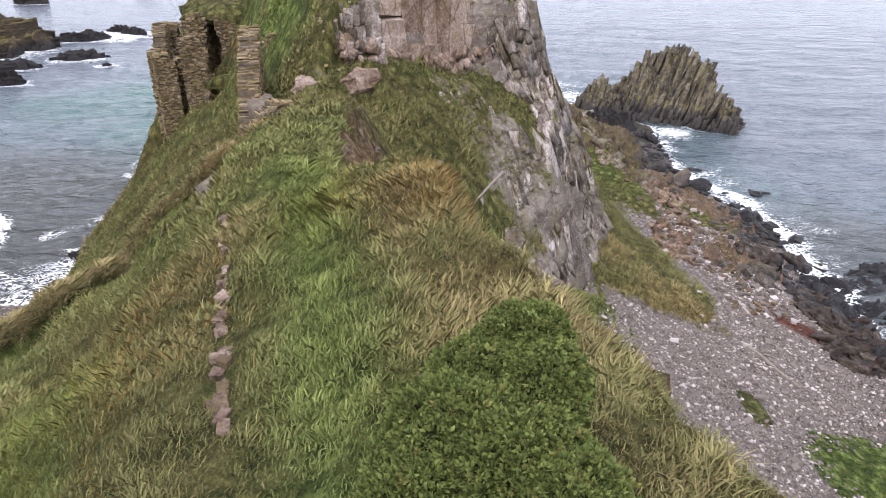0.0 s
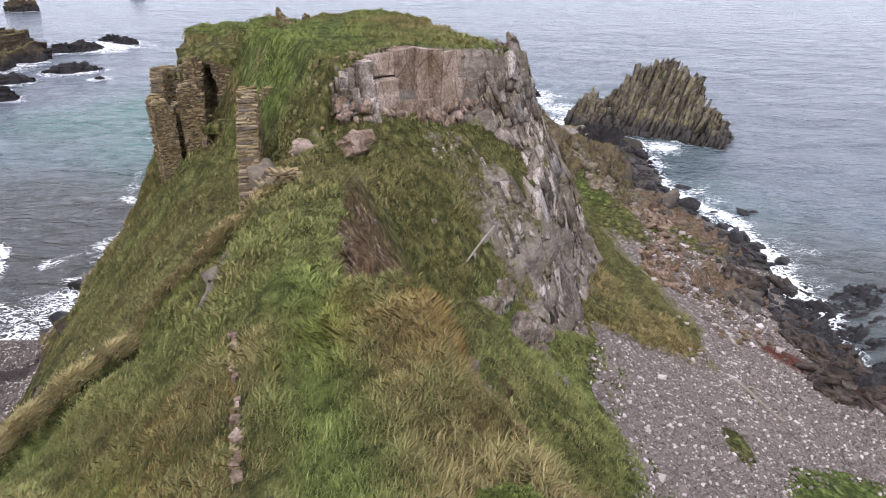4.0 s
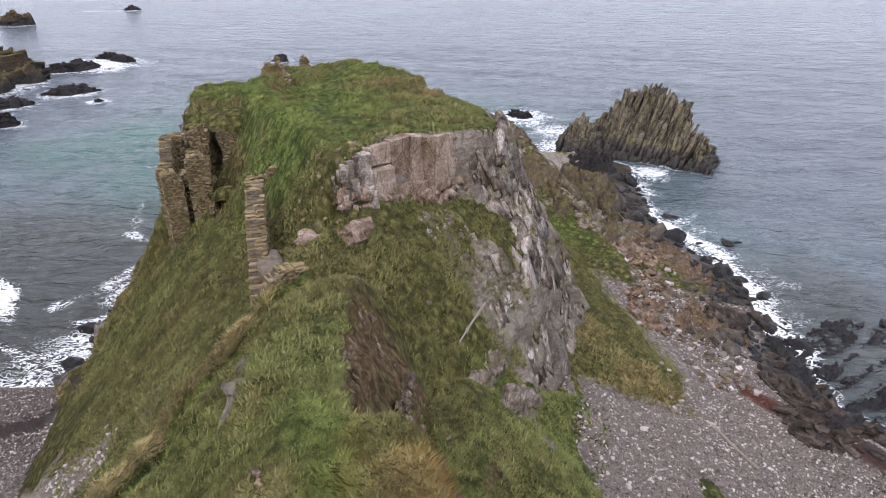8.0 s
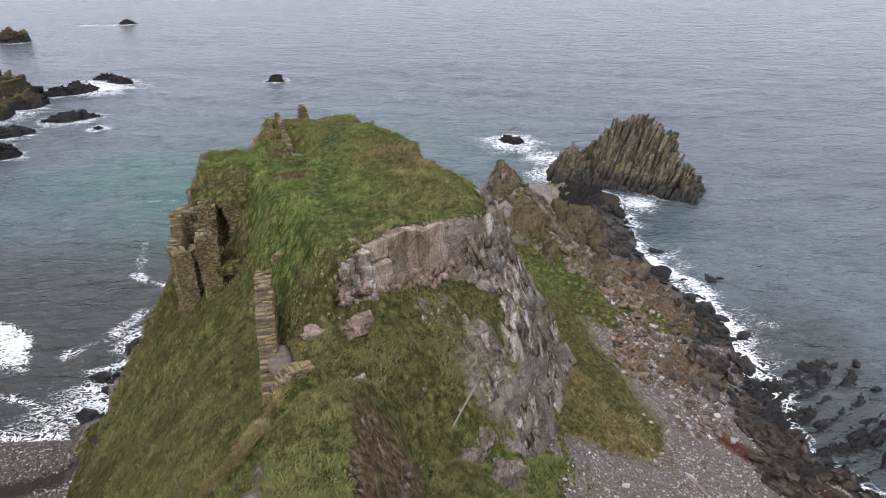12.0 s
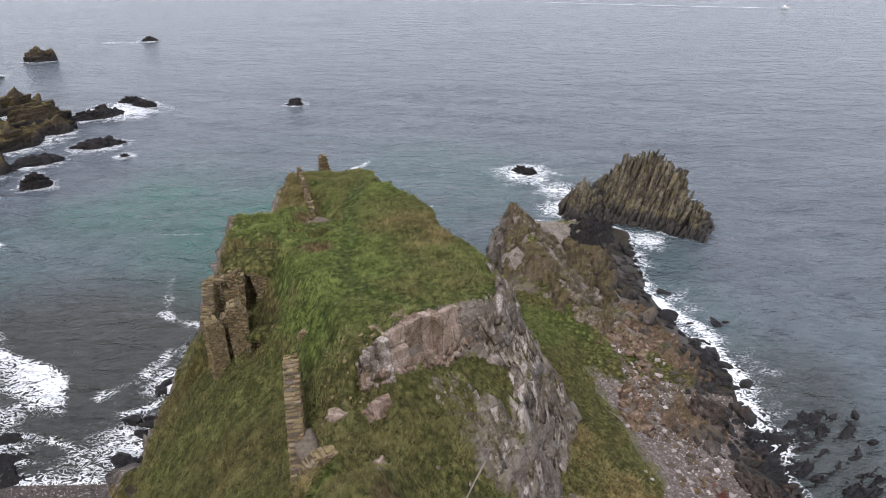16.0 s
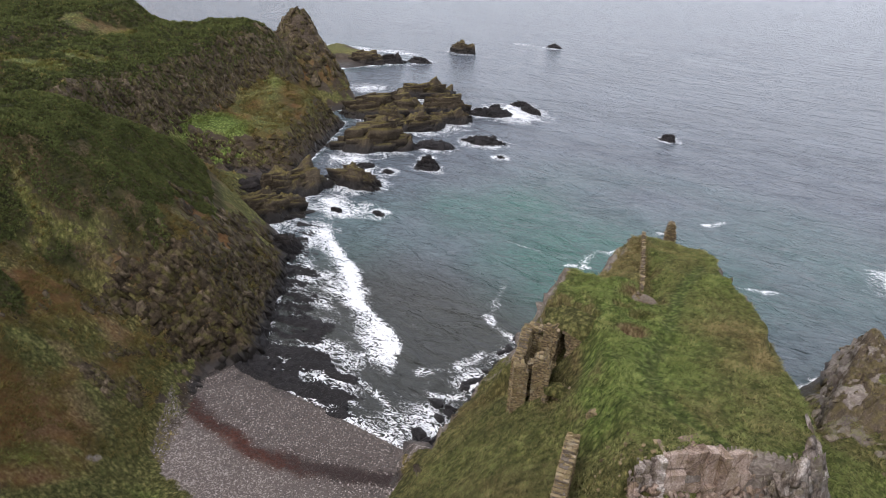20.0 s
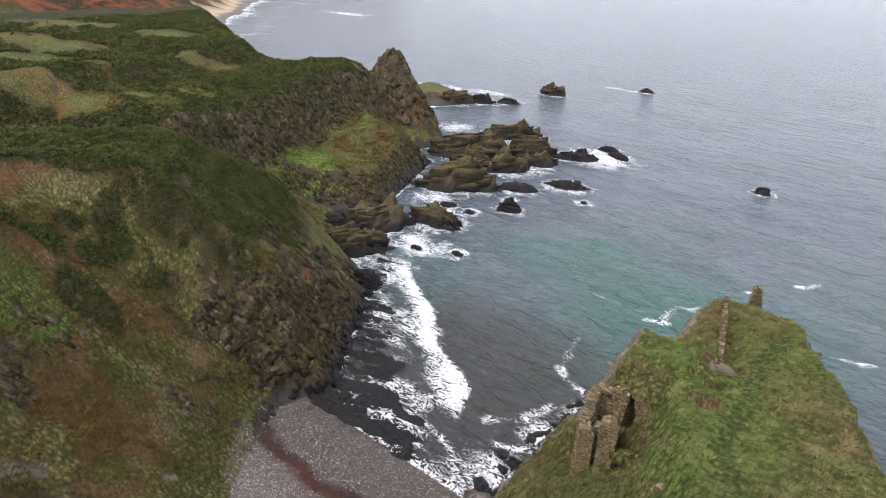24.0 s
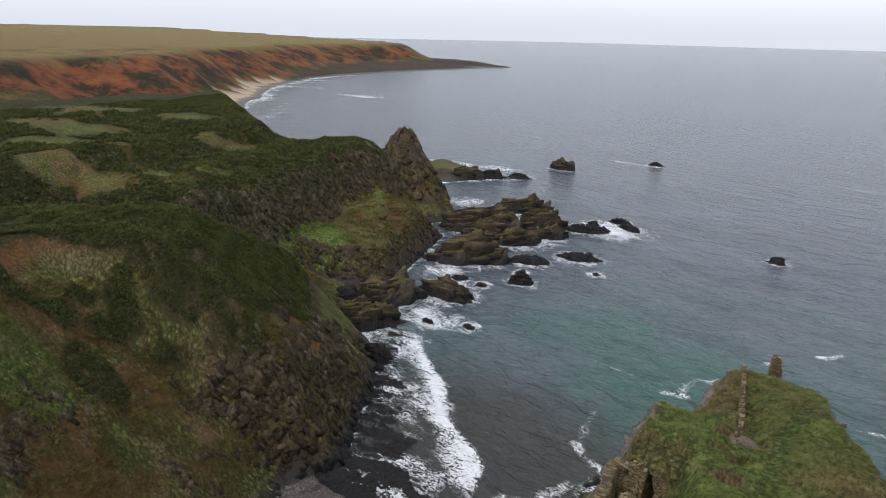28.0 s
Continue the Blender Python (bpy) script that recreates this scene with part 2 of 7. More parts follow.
def make_rock(name, dark, mid, light, scale=0.5, tilt=(0, 25, 30), weed=(0.13, 0.11, 0.035), weed_amount=0.35, black=True, bands=0.5):
    m, n, l, bsdf = material(name, 0.85)
    col, rh, rf = rock_colour(n, l, dark, mid, light, scale, tilt)
    info = n.new("ShaderNodeObjectInfo")
    col = blend(n, l, 0.4, col, ramp(n, l, info.outputs["Random"], [(0.0, (0.62, 0.6, 0.58)), (1.0, (1.15, 1.12, 1.1))]), "MULTIPLY")
    geo = n.new("ShaderNodeNewGeometry")
    sep, nor = n.new("ShaderNodeSeparateXYZ"), n.new("ShaderNodeSeparateXYZ")
    l.new(geo.outputs["Position"], sep.inputs[0])
    l.new(geo.outputs["Normal"], nor.inputs[0])
    if weed_amount:
        patch = ramp(n, l, blend(n, l, 0.5, grain(n, l, 0.5, 7, 0.7), nor.outputs[2]), [(0.56, (0, 0, 0)), (0.74, (1, 1, 1))])
        col = blend(n, l, math_node(n, l, "MULTIPLY", patch, weed_amount), col, weed)
    if black:
        hgt = n.new("ShaderNodeMapRange")
        hgt.inputs[1].default_value, hgt.inputs[2].default_value = 0.5, 3.2
        l.new(sep.outputs[2], hgt.inputs[0])
        e = math_node(n, l, "SUBTRACT", grain(n, l, 0.9, 6, 0.7), 0.5)
        e.node.use_clamp = False
        wet = ramp(n, l, math_node(n, l, "ADD", hgt.outputs[0], e), [(0.35, (1, 1, 1)), (0.8, (0, 0, 0))])
        col = blend(n, l, math_node(n, l, "MULTIPLY", wet, 0.85), col, (0.022, 0.021, 0.022))
        l.new(blend(n, l, wet, (0.9, 0.9, 0.9), (0.4, 0.4, 0.4)), bsdf.inputs["Roughness"])
    streak = grain(n, l, 1.6, 8, 0.75, (1.6, 1.6, 0.28), (12, -18, 0), 0.8)
    fold = math_node(n, l, "ABSOLUTE", math_node(n, l, "SUBTRACT", streak, 0.5))
    fold.node.inputs[0].links[0].from_node.use_clamp = False
    crack = ramp(n, l, fold, [(0.0, (0.28, 0.26, 0.25)), (0.035, (1, 1, 1))])
    col = blend(n, l, 0.75, col, crack, "MULTIPLY")
    col = blend(n, l, 0.6, col, ramp(n, l, streak, [(0.36, (0.45, 0.42, 0.40)), (0.62, (1.25, 1.25, 1.25))]), "MULTIPLY")
    l.new(col, bsdf.inputs["Base Color"])
    b1 = relief(n, l, bsdf, rh, 0.35, 0.8)
    b2 = relief(n, l, bsdf, streak, 0.3, 0.8, b1)
    relief(n, l, bsdf, rf, 0.06, 0.7, b2)
    return m


def make_slab(name, dark, mid, light, lichen, amount, tide=3.4):
    """Broken bedded rock, each slab with a tone of its own."""
    m, n, l, bsdf = material(name, 0.9)
    info, geo = n.new("ShaderNodeObjectInfo"), n.new("ShaderNodeNewGeometry")
    pick = math_node(n, l, "FRACT", math_node(n, l, "ADD", info.outputs["Random"], geo.outputs["Random Per Island"]))
    mottle = grain(n, l, 1.4, 8, 0.7)
    tone = blend(n, l, 0.66, pick, ramp(n, l, mottle, [(0.36, (0, 0, 0)), (0.64, (1, 1, 1))]))
    col = ramp(n, l, tone, [(0.08, dark), (0.45, mid), (0.92, light)])
    growth_ = grain(n, l, 0.9, 8, 0.72)
    col = blend(n, l, math_node(n, l, "MULTIPLY", ramp(n, l, growth_, [(0.5, (0, 0, 0)), (0.58, (1, 1, 1))]), amount), col, lichen)
    joint = cells(n, l, 0.85, "DISTANCE_TO_EDGE", (1, 1, 0.45), (14, -10, 25))
    col = blend(n, l, 0.6, col, ramp(n, l, joint.outputs[0], [(0.0, (0.3, 0.27, 0.25)), (0.035, (1, 1, 1))]), "MULTIPLY")
    fine = grain(n, l, 9, 6, 0.75)
    col = blend(n, l, 0.7, col, ramp(n, l, fine, [(0.36, (0.3, 0.29, 0.28)), (0.6, (1.1, 1.1, 1.1))]), "MULTIPLY")
    sep, hgt = n.new("ShaderNodeSeparateXYZ"), n.new("ShaderNodeMapRange")
    l.new(geo.outputs["Position"], sep.inputs[0])
    hgt.inputs[1].default_value, hgt.inputs[2].default_value = 0.12 * tide, tide
    l.new(sep.outputs[2], hgt.inputs[0])
    e = math_node(n, l, "SUBTRACT", growth_, 0.5)
    e.node.use_clamp = False
    wet = ramp(n, l, math_node(n, l, "ADD", hgt.outputs[0], e), [(0.35, (1, 1, 1)), (0.8, (0, 0, 0))])
    col = blend(n, l, math_node(n, l, "MULTIPLY", wet, 0.85), col, (0.024, 0.022, 0.022))
    l.new(blend(n, l, wet, (0.9, 0.9, 0.9), (0.45, 0.45, 0.45)), bsdf.inputs["Roughness"])
    l.new(col, bsdf.inputs["Base Color"])
    b1 = relief(n, l, bsdf, mottle, 0.25, 0.7)
    relief(n, l, bsdf, fine, 0.07, 0.9, b1)
    return m


def make_masonry():
    m, n, l, bsdf = material("old_masonry", 0.95)
    info = n.new("ShaderNodeObjectInfo")
    geo = n.new("ShaderNodeNewGeometry")
    pick = math_node(n, l, "FRACT", math_node(n, l, "ADD", info.outputs["Random"], geo.outputs["Random Per Island"]))
    col = ramp(n, l, pick, [(0.0, (0.090, 0.066, 0.040)), (0.45, (0.165, 0.122, 0.068)), (0.9, (0.24, 0.183, 0.104)), (1.0, (0.26, 0.21, 0.145))])
    spots = grain(n, l, 2.2, 7, 0.7)
    col = blend(n, l, ramp(n, l, spots, [(0.46, (0, 0, 0)), (0.62, (0.75, 0.75, 0.75))]), col, (0.15, 0.125, 0.05))
    pale = grain(n, l, 1.1, 6, 0.7)
    col = blend(n, l, ramp(n, l, pale, [(0.55, (0, 0, 0)), (0.68, (0.5, 0.5, 0.5))]), col, (0.34, 0.295, 0.225))
    fine = grain(n, l, 12, 5, 0.7)
    col = blend(n, l, 0.5, col, ramp(n, l, fine, [(0.3, (0.3, 0.3, 0.3)), (0.65, (1, 1, 1))]), "MULTIPLY")
    l.new(col, bsdf.inputs["Base Color"])
    relief(n, l, bsdf, fine, 0.06, 0.8)
    return m


def make_blades(name, dry, green, fresh):
    m, n, l, bsdf = material(name, 0.8)
    tint = n.new("ShaderNodeVertexColor")
    tint.layer_name = "tint"
    s = n.new("ShaderNodeSeparateColor")
    l.new(tint.outputs[0], s.inputs[0])
    col = blend(n, l, s.outputs[0], green, dry)
    col = blend(n, l, s.outputs[1], col, fresh)
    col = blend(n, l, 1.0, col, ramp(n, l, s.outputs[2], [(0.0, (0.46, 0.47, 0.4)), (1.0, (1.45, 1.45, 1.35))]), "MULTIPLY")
    l.new(col, bsdf.inputs["Base Color"])
    return m


def make_sea():
    m, n, l, bsdf = material("sea_water", 0.12)
    bsdf.inputs["Specular IOR Level"].default_value = 0.5
    bsdf.inputs["IOR"].default_value = 1.33
    a = n.new("ShaderNodeVertexColor")
    a.layer_name = "surf"
    s = n.new("ShaderNodeSeparateColor")
    l.new(a.outputs[0], s.inputs[0])
    foam_w, shoal_w, silt_w = s.outputs
    col = blend(n, l, shoal_w, (0.080, 0.096, 0.112), (0.034, 0.092, 0.076))
    col = blend(n, l, silt_w, col, (0.030, 0.031, 0.026))
    drift = grain(n, l, 0.02, 5, 0.6, (1, 2.5, 1), (0, 0, 20))
    col = blend(n, l, 0.35, col, ramp(n, l, drift, [(0.35, (0.5, 0.5, 0.55)), (0.65, (1.25, 1.25, 1.25))]), "MULTIPLY")
    # broken foam
    n1 = grain(n, l, 0.20, 5, 0.62, (1, 1.5, 1), (0, 0, 35), 1.0)
    n2 = grain(n, l, 0.6, 4, 0.6, (1, 1.6, 1), (0, 0, 35), 2.2)
    fold = math_node(n, l, "ABSOLUTE", math_node(n, l, "SUBTRACT", n2, 0.5))
    fold.node.inputs[0].links[0].from_node.use_clamp = False
    vein = ramp(n, l, fold, [(0.0, (1, 1, 1)), (0.07, (0.45, 0.45, 0.45)), (0.2, (0, 0, 0))])
    mixn = blend(n, l, 0.42, n1, vein)
    thick = math_node(n, l, "MULTIPLY", foam_w, 1.3)
    e = math_node(n, l, "ADD", mixn, thick)
    e.node.use_clamp = False
    foam = ramp(n, l, e, [(0.80, (0, 0, 0)), (0.86, (0.12, 0.12, 0.12)), (0.92, (0.7, 0.7, 0.7)), (1.0, (1, 1, 1))])
    col = blend(n, l, foam, col, (0.78, 0.80, 0.81))
    l.new(col, bsdf.inputs["Base Color"])
    l.new(blend(n, l, foam, (0.2, 0.2, 0.2), (0.85, 0.85, 0.85)), bsdf.inputs["Roughness"])
    w1 = grain(n, l, 0.10, 4, 0.55, (1, 2.4, 1), (0, 0, 22), 0.8)
    w2 = grain(n, l, 0.55, 5, 0.6, (1, 1.9, 1), (0, 0, 30), 0.9)
    b1 = relief(n, l, bsdf, w1, 3.0, 1.0)
    b2 = relief(n, l, bsdf, w2, 0.75, 1.0, b1)
    relief(n, l, bsdf, foam, 0.2, 0.4, b2)
    return m


def make_plain(name, stops, scale=3.0, rough=0.9, stretch=(1, 1, 1), bump=0.03):
    m, n, l, bsdf = material(name, rough)
    g = grain(n, l, scale, 7, 0.7, stretch)
    l.new(ramp(n, l, g, stops), bsdf.inputs["Base Color"])
    relief(n, l, bsdf, g, bump, 0.8)
    return m


def make_pebbles():
    m, n, l, bsdf = material("shingle_stones", 0.9)
    geo, info = n.new("ShaderNodeNewGeometry"), n.new("ShaderNodeObjectInfo")
    pick = math_node(n, l, "FRACT", math_node(n, l, "ADD", info.outputs["Random"], geo.outputs["Random Per Island"]))
    col = ramp(n, l, pick, [(0.0, (0.14, 0.118, 0.105)), (0.45, (0.25, 0.215, 0.197)), (0.9, (0.32, 0.282, 0.26)), (1.0, (0.40, 0.362, 0.34))])
    f = grain(n, l, 8, 5, 0.7)
    col = blend(n, l, 0.4, col, ramp(n, l, f, [(0.3, (0.4, 0.4, 0.4)), (0.65, (1, 1, 1))]), "MULTIPLY")
    l.new(col, bsdf.inputs["Base Color"])
    return m


GROUND = make_ground()
SEA = make_sea()
MASONRY = make_masonry()
GREY_ROCK = make_rock("grey_schist", (0.045, 0.036, 0.030), (0.165, 0.140, 0.120), (0.44, 0.40, 0.365), 0.8, black=False)
FACE_ROCK = make_rock("pale_sandstone_face", (0.085, 0.060, 0.043), (0.24, 0.186, 0.150), (0.41, 0.34, 0.285), 0.7, (0, 70, 20), weed=(0.12, 0.10, 0.04), weed_amount=0.45, black=False)
SHORE_ROCK = make_rock("shore_rock", (0.05, 0.042, 0.038), (0.13, 0.112, 0.098), (0.26, 0.235, 0.21), 0.7, weed=(0.15, 0.11, 0.04), weed_amount=0.35)
ISLET_ROCK = make_rock("weedy_islet_rock", (0.022, 0.018, 0.014), (0.066, 0.053, 0.037), (0.15, 0.122, 0.083), 0.35, weed=(0.125, 0.104, 0.036), weed_amount=0.85)
BLACK_ROCK = make_rock("black_tidal_rock", (0.012, 0.011, 0.012), (0.030, 0.027, 0.026), (0.075, 0.066, 0.060), 0.8, weed_amount=0.0)
BROWN_SLAB = make_rock("rusty_shore_slab", (0.045, 0.030, 0.022), (0.135, 0.092, 0.066), (0.29, 0.22, 0.17), 0.8, weed=(0.15, 0.12, 0.04), weed_amount=0.3, black=False)
CRAG_ROCK = make_rock("layered_crag", (0.040, 0.031, 0.022), (0.112, 0.088, 0.062), (0.225, 0.185, 0.14), 0.6, (0, 55, 10), (0.13, 0.108, 0.042), 0.7)
GREY_SLAB = make_slab("broken_grey_schist", (0.100, 0.080, 0.064), (0.235, 0.197, 0.168), (0.50, 0.455, 0.415), (0.115, 0.095, 0.045), 0.55)
FACE_SLAB = make_slab("pink_sandstone_blocks", (0.12, 0.082, 0.060), (0.25, 0.187, 0.148), (0.40, 0.325, 0.275), (0.17, 0.125, 0.065), 0.45)
WEST_SLAB = make_slab("brown_broken_cliff", (0.022, 0.016, 0.010), (0.060, 0.045, 0.028), (0.150, 0.118, 0.080), (0.080, 0.072, 0.022), 0.75)
CRAG_SLAB = make_slab("olive_bedded_crag", (0.050, 0.040, 0.028), (0.135, 0.110, 0.078), (0.27, 0.23, 0.18), (0.125, 0.110, 0.038), 0.65)
STACK_SLAB = make_slab("dark_slate_blades", (0.030, 0.026, 0.023), (0.085, 0.075, 0.060), (0.20, 0.175, 0.125), (0.135, 0.118, 0.050), 0.6)
RUST_SLAB = make_slab("rust_brown_ledges", (0.060, 0.038, 0.026), (0.150, 0.100, 0.070), (0.30, 0.225, 0.17), (0.13, 0.105, 0.04), 0.4, 0.8)
DARK_SLAB = make_slab("dark_tidal_slabs", (0.020, 0.016, 0.014), (0.058, 0.045, 0.038), (0.13, 0.105, 0.09), (0.060, 0.045, 0.024), 0.4, 0.6)
FOAM = make_plain("white_foam", [(0.4, (0.22, 0.24, 0.27)), (0.62, (0.56, 0.58, 0.61))], 0.25, 0.8)
BOAT_PAINT = make_plain("white_boat_paint", [(0.3, (0.72, 0.72, 0.70)), (0.7, (0.82, 0.82, 0.80))], 2.0, 0.4)
PEBBLES = make_pebbles()
GRASS = make_blades("coarse_grass", (0.24, 0.186, 0.096), (0.126, 0.126, 0.054), (0.160, 0.200, 0.064))
BLEACHED = make_blades("bleached_straw", (0.29, 0.235, 0.13), (0.24, 0.195, 0.10), (0.24, 0.21, 0.10))
RUSTY = make_blades("dead_bracken_and_grass", (0.19, 0.122, 0.046), (0.105, 0.088, 0.030), (0.120, 0.155, 0.042))
GORSE = make_blades("gorse_leaves", (0.15, 0.11, 0.045), (0.036, 0.050, 0.014), (0.095, 0.115, 0.033))
HEATH = make_blades("heath_leaves", (0.12, 0.09, 0.035), (0.036, 0.045, 0.015), (0.098, 0.108, 0.034))
SOIL = make_plain("bare_red_earth", [(0.3, (0.06, 0.035, 0.022)), (0.5, (0.13, 0.075, 0.045)), (0.7, (0.22, 0.14, 0.09))], 4.0, bump=0.1)
WOOD = make_plain("weathered_driftwood", [(0.3, (0.09, 0.073, 0.058)), (0.5, (0.17, 0.145, 0.12)), (0.7, (0.28, 0.25, 0.215))], 6.0, stretch=(1, 8, 8), bump=0.02)
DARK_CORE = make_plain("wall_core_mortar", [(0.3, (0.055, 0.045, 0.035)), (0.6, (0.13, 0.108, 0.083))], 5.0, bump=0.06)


# ---- the land: one height over the plan, put together from leaning planes ----
def shore_right(y):
    """x of the tide line on the eastern beach."""
    return np.interp(y, [-60, 20, 30, 37, 41, 45, 50, 54, 62, 71, 82, 93, 102, 106], [62, 46, 41, 36, 33.3, 32.3, 32, 32.8, 34.5, 32, 29.5, 31, 32, 26])


def neck(x, y):
    """The grassy ridge that joins the castle rock to the land."""
    west = smin(1.5, 0.551 * x + 0.073 * y + 22.94, fall(x, y, -17.8, 43.4, 15.6, 192, 1.12))
    hump = smin(0.35, 23.65 + 0.02 * (y - 12) + 0 * x, 23.5 + 0.34 * (x + 1), west + 0.5 + 0.4 * step(-3.8, -4.6, x),
                fall(x, y, 1.1, 11, 23.7, 21, 3.2), fall(x, y, -0.3, 15.2, 23.6, 60, 3.4), fall(x, y, -1.6, 16.1, 23.4, 88, 3.4))
    knob = smin(0.35, west + 1.15 * step(27, 22, y) * step(-8.5, -6.5, x), 22.75 + 0 * x, fall(x, y, -3.25, 21, 22.6, 4, 2.5), fall(x, y, -4.2, 25.6, 22.4, 105, 0.75))
    # the shoulder west of the hump, which ends in the rib beside the trodden path
    rib = np.interp(y, [0, 10, 16.4, 18.4, 23.3, 25], [-17.5, -15.2, -12.9, -12.0, -11.8, -10.2])
    shoulder = smin(0.3, 17.6 + 0.42 * (x + 12.4), 17.4 - 1.5 * (rib - x), fall(x, y, -12, 19.5, 17.8, 90, 0.5), fall(x, y, -9, 19, 19, 20, 1.6))
    return smax(0.25, hump, knob, shoulder)


def lower_rock(x, y):
    """The body of the castle rock under its plateau."""
    west = 0.551 * x + 0.073 * y + 22.94
    steep = fall(x, y, -17.8, 43.4, 15.6, 192, 1.12)
    bench = smin(0.5, -0.745 * x + 0.515 * y + 2.4, -1.309 * x + 1.054 * y - 14.3)
    east = fall(x, y, 9.85, 40.4, 8.4, -18.2, 3.4)
    brink = fall(x, y, -27.4, 45, 5.0, 184, 3.5)
    north = fall(x, y, -22, 57.5, 13, 112, 1.6)
    cap = fall(x, y, -5, 34, 23.3, 90, 0.12)
    side = fall(x, y, 5.7, 43.2, 23.2, 20.5, 2.1)
    return smin(0.45, west, steep, bench, east, brink, north, cap, side)


def plateau(x, y):
    x, y = x + 0.9 * vnoise(x * 0.22, y * 0.22, None, 25), y + 0.9 * vnoise(x * 0.22, y * 0.22, None, 26)
    top = 25.4 - 0.07 * np.maximum(y - 40, 0) - 0.20 * np.maximum(y - 68, 0) - 0.12 * np.maximum(x + 2, 0) - 0.22 * np.maximum(-8.5 - x, 0) * step(54.5, 58.5, y) * step(74, 66, y)
    # the brink above the eastern cliff, and the one above the cove
    brink_e = np.interp(y, [36, 42.3, 45.5, 55.5, 61, 67.4, 76], [6.6, 5.5, 4.7, 0.8, -2.4, -6.5, -11.4])
    brink_w = np.interp(y, [55, 60, 64, 85], [-20.6, -19.9, -16.7, -16.6])
    main = smin(0.35, top, fall(x, y, -2.15, 36.05, 25.6, -47, 7.0), 24.2 - 0.05 * (y - 45) - 2.6 * (x - brink_e),
                fall(x, y, -13.2, 76, 21.5, 84, 0.75), fall(x, y, -14, 86, 15.0, 95, 2.6), 22.6 - 0.06 * (y - 60) - 2.6 * (brink_w - x), fall(x, y, -9.6, 39.9, 23.6, 206, 1.7))
    terrace = smin(0.4, 24.0 + 0 * x, fall(x, y, -16, 51.9, 23.7, 250, 2.6), fall(x, y, -19.4, 55, 23.5, 183, 2.5), fall(x, y, -15, 58.5, 23.6, 80, 1.4), fall(x, y, -11.5, 55, 24, 20, 1.2))
    return smax(0.4, main, terrace)


def talus(x, y):
    """Grassed debris between the ridge and the eastern shingle."""
    return smin(0.8, 8.3 + 0.95 * (9.3 + 0.5 * np.sin(y * 0.6) - x), 15.5 + 0 * x, fall(x, y, 7, 33, 9.5, 90, 1.1), fall(x, y, -0.5, 20, 15, 180, 2.5))


def crag(x, y):
    top = 10.6 + 0.05 * (y - 82)
    return smin(0.6, top, fall(x, y, 14.2, 82, 8.5, 8, 1.3), fall(x, y, 9.4, 84, 9.0, 172, 3.0), fall(x, y, 12, 92, 7, 84, 1.6),
                fall(x, y, 11, 74, 9.8, -92, 0.30))


def east_shore(x, y):
    d = shore_right(y) - x
    z = np.interp(d, [-30, -3, 0, 5, 12, 18, 25, 60], [-8, -1.0, 0, 1.3, 2.9, 5.2, 8.4, 12])
    strand = np.interp(x, [-60, 0, 9.7, 11.1, 14, 18.5, 22, 25.7, 30, 36, 60], [12, 11, 7.9, 6.9, 5.4, 3.8, 2.8, 1.95, 1.3, 0.6, -1])
    strand = np.minimum(strand, np.where(d > 0, 0.32 * d, 0.4 * d))
    z = z + (strand - z) * step(54, 47, y)
    z = np.minimum(z, fall(x, y, 24, 105, 0.5, 90, 0.5))
    return np.minimum(z, fall(x, y, 9, 90, 2.0, 155, 0.8))


def cove(x, y):
    """The shingle cove to the west."""
    z = 0.115 * (46.5 - y) + 0.0012 * np.maximum(30 - y, 0) ** 2
    return np.where(z < 0, z * 1.5, z)


def west_land(x, y):
    south = smin(1.5, fall(x, y, -52.8, 29.3, 1.5, 40, 0.98), fall(x, y, -66, 26, 19.5, 40, 0.6))
    north = smin(1.2, fall(x, y, -63.0, 53.4, 0, 35, 1.8), fall(x, y, -80.7, 75.4, 0, 52, 1.08), fall(x, y, -79, 78.5, 0, 75, 1.5), fall(x, y, -62.5, 44.8, 0.5, -25, 1.8), fall(x, y, -70.5, 48.5, 18.0, 36, 0.75))
    hill = smin(3, smax(1.5, south, north), 32.5 + 0.03 * (x + 95), fall(x, y, -97, 45, 33, 146, 0.75))
    shelf = smin(1.0, fall(x, y, -106.5, 108, 0.0, 25, 1.9), fall(x, y, -111.5, 98.5, 0.0, -55, 1.9), smin(1.0, 9.0 + 0.16 * (-114 - x) + 0.02 * (y - 110), 14 + 0 * x), fall(x, y, -121, 144, 0.5, 80, 0.9))
    scarp = smin(1.5, fall(x, y, -133, 85, 22, 18, 1.5), fall(x, y, -146, 148, 19, 22, 1.2), fall(x, y, -163, 140, 23.4, 112, 1.1), fall(x, y, -162, 196, 2, 75, 0.55), 24.6 + 0.012 * (-150 - x) + 0 * y, fall(x, y, -128, 66, 24, -70, 0.5))
    cone = smin(1.2, 30.6 - 1.45 * np.hypot(x + 155, (y - 160) * np.where(y > 160, 1.7, 0.9)), 27.8 + 0 * x)
    nose = smin(1.0, 4.5 + 0 * x, fall(x, y, -174, 208, 2, -20, 0.5), fall(x, y, -170, 222, 1.5, 70, 0.4), fall(x, y, -174, 203, 0.5, -100, 0.5), fall(x, y, -190, 210, 5, 10, 0.2), fall(x, y, -197, 210, 4, 178, 0.5))
    crest = smin(2.5, 30.5 + 0 * x, fall(x, y, -190, 126, 28, 66, 1.3), fall(x, y, -164, 80, 28, 10, 0.9))
    return smin(4, smax(1.0, hill, shelf, scarp, cone, nose, crest), 29.5 + 0.22 * (x + 300))


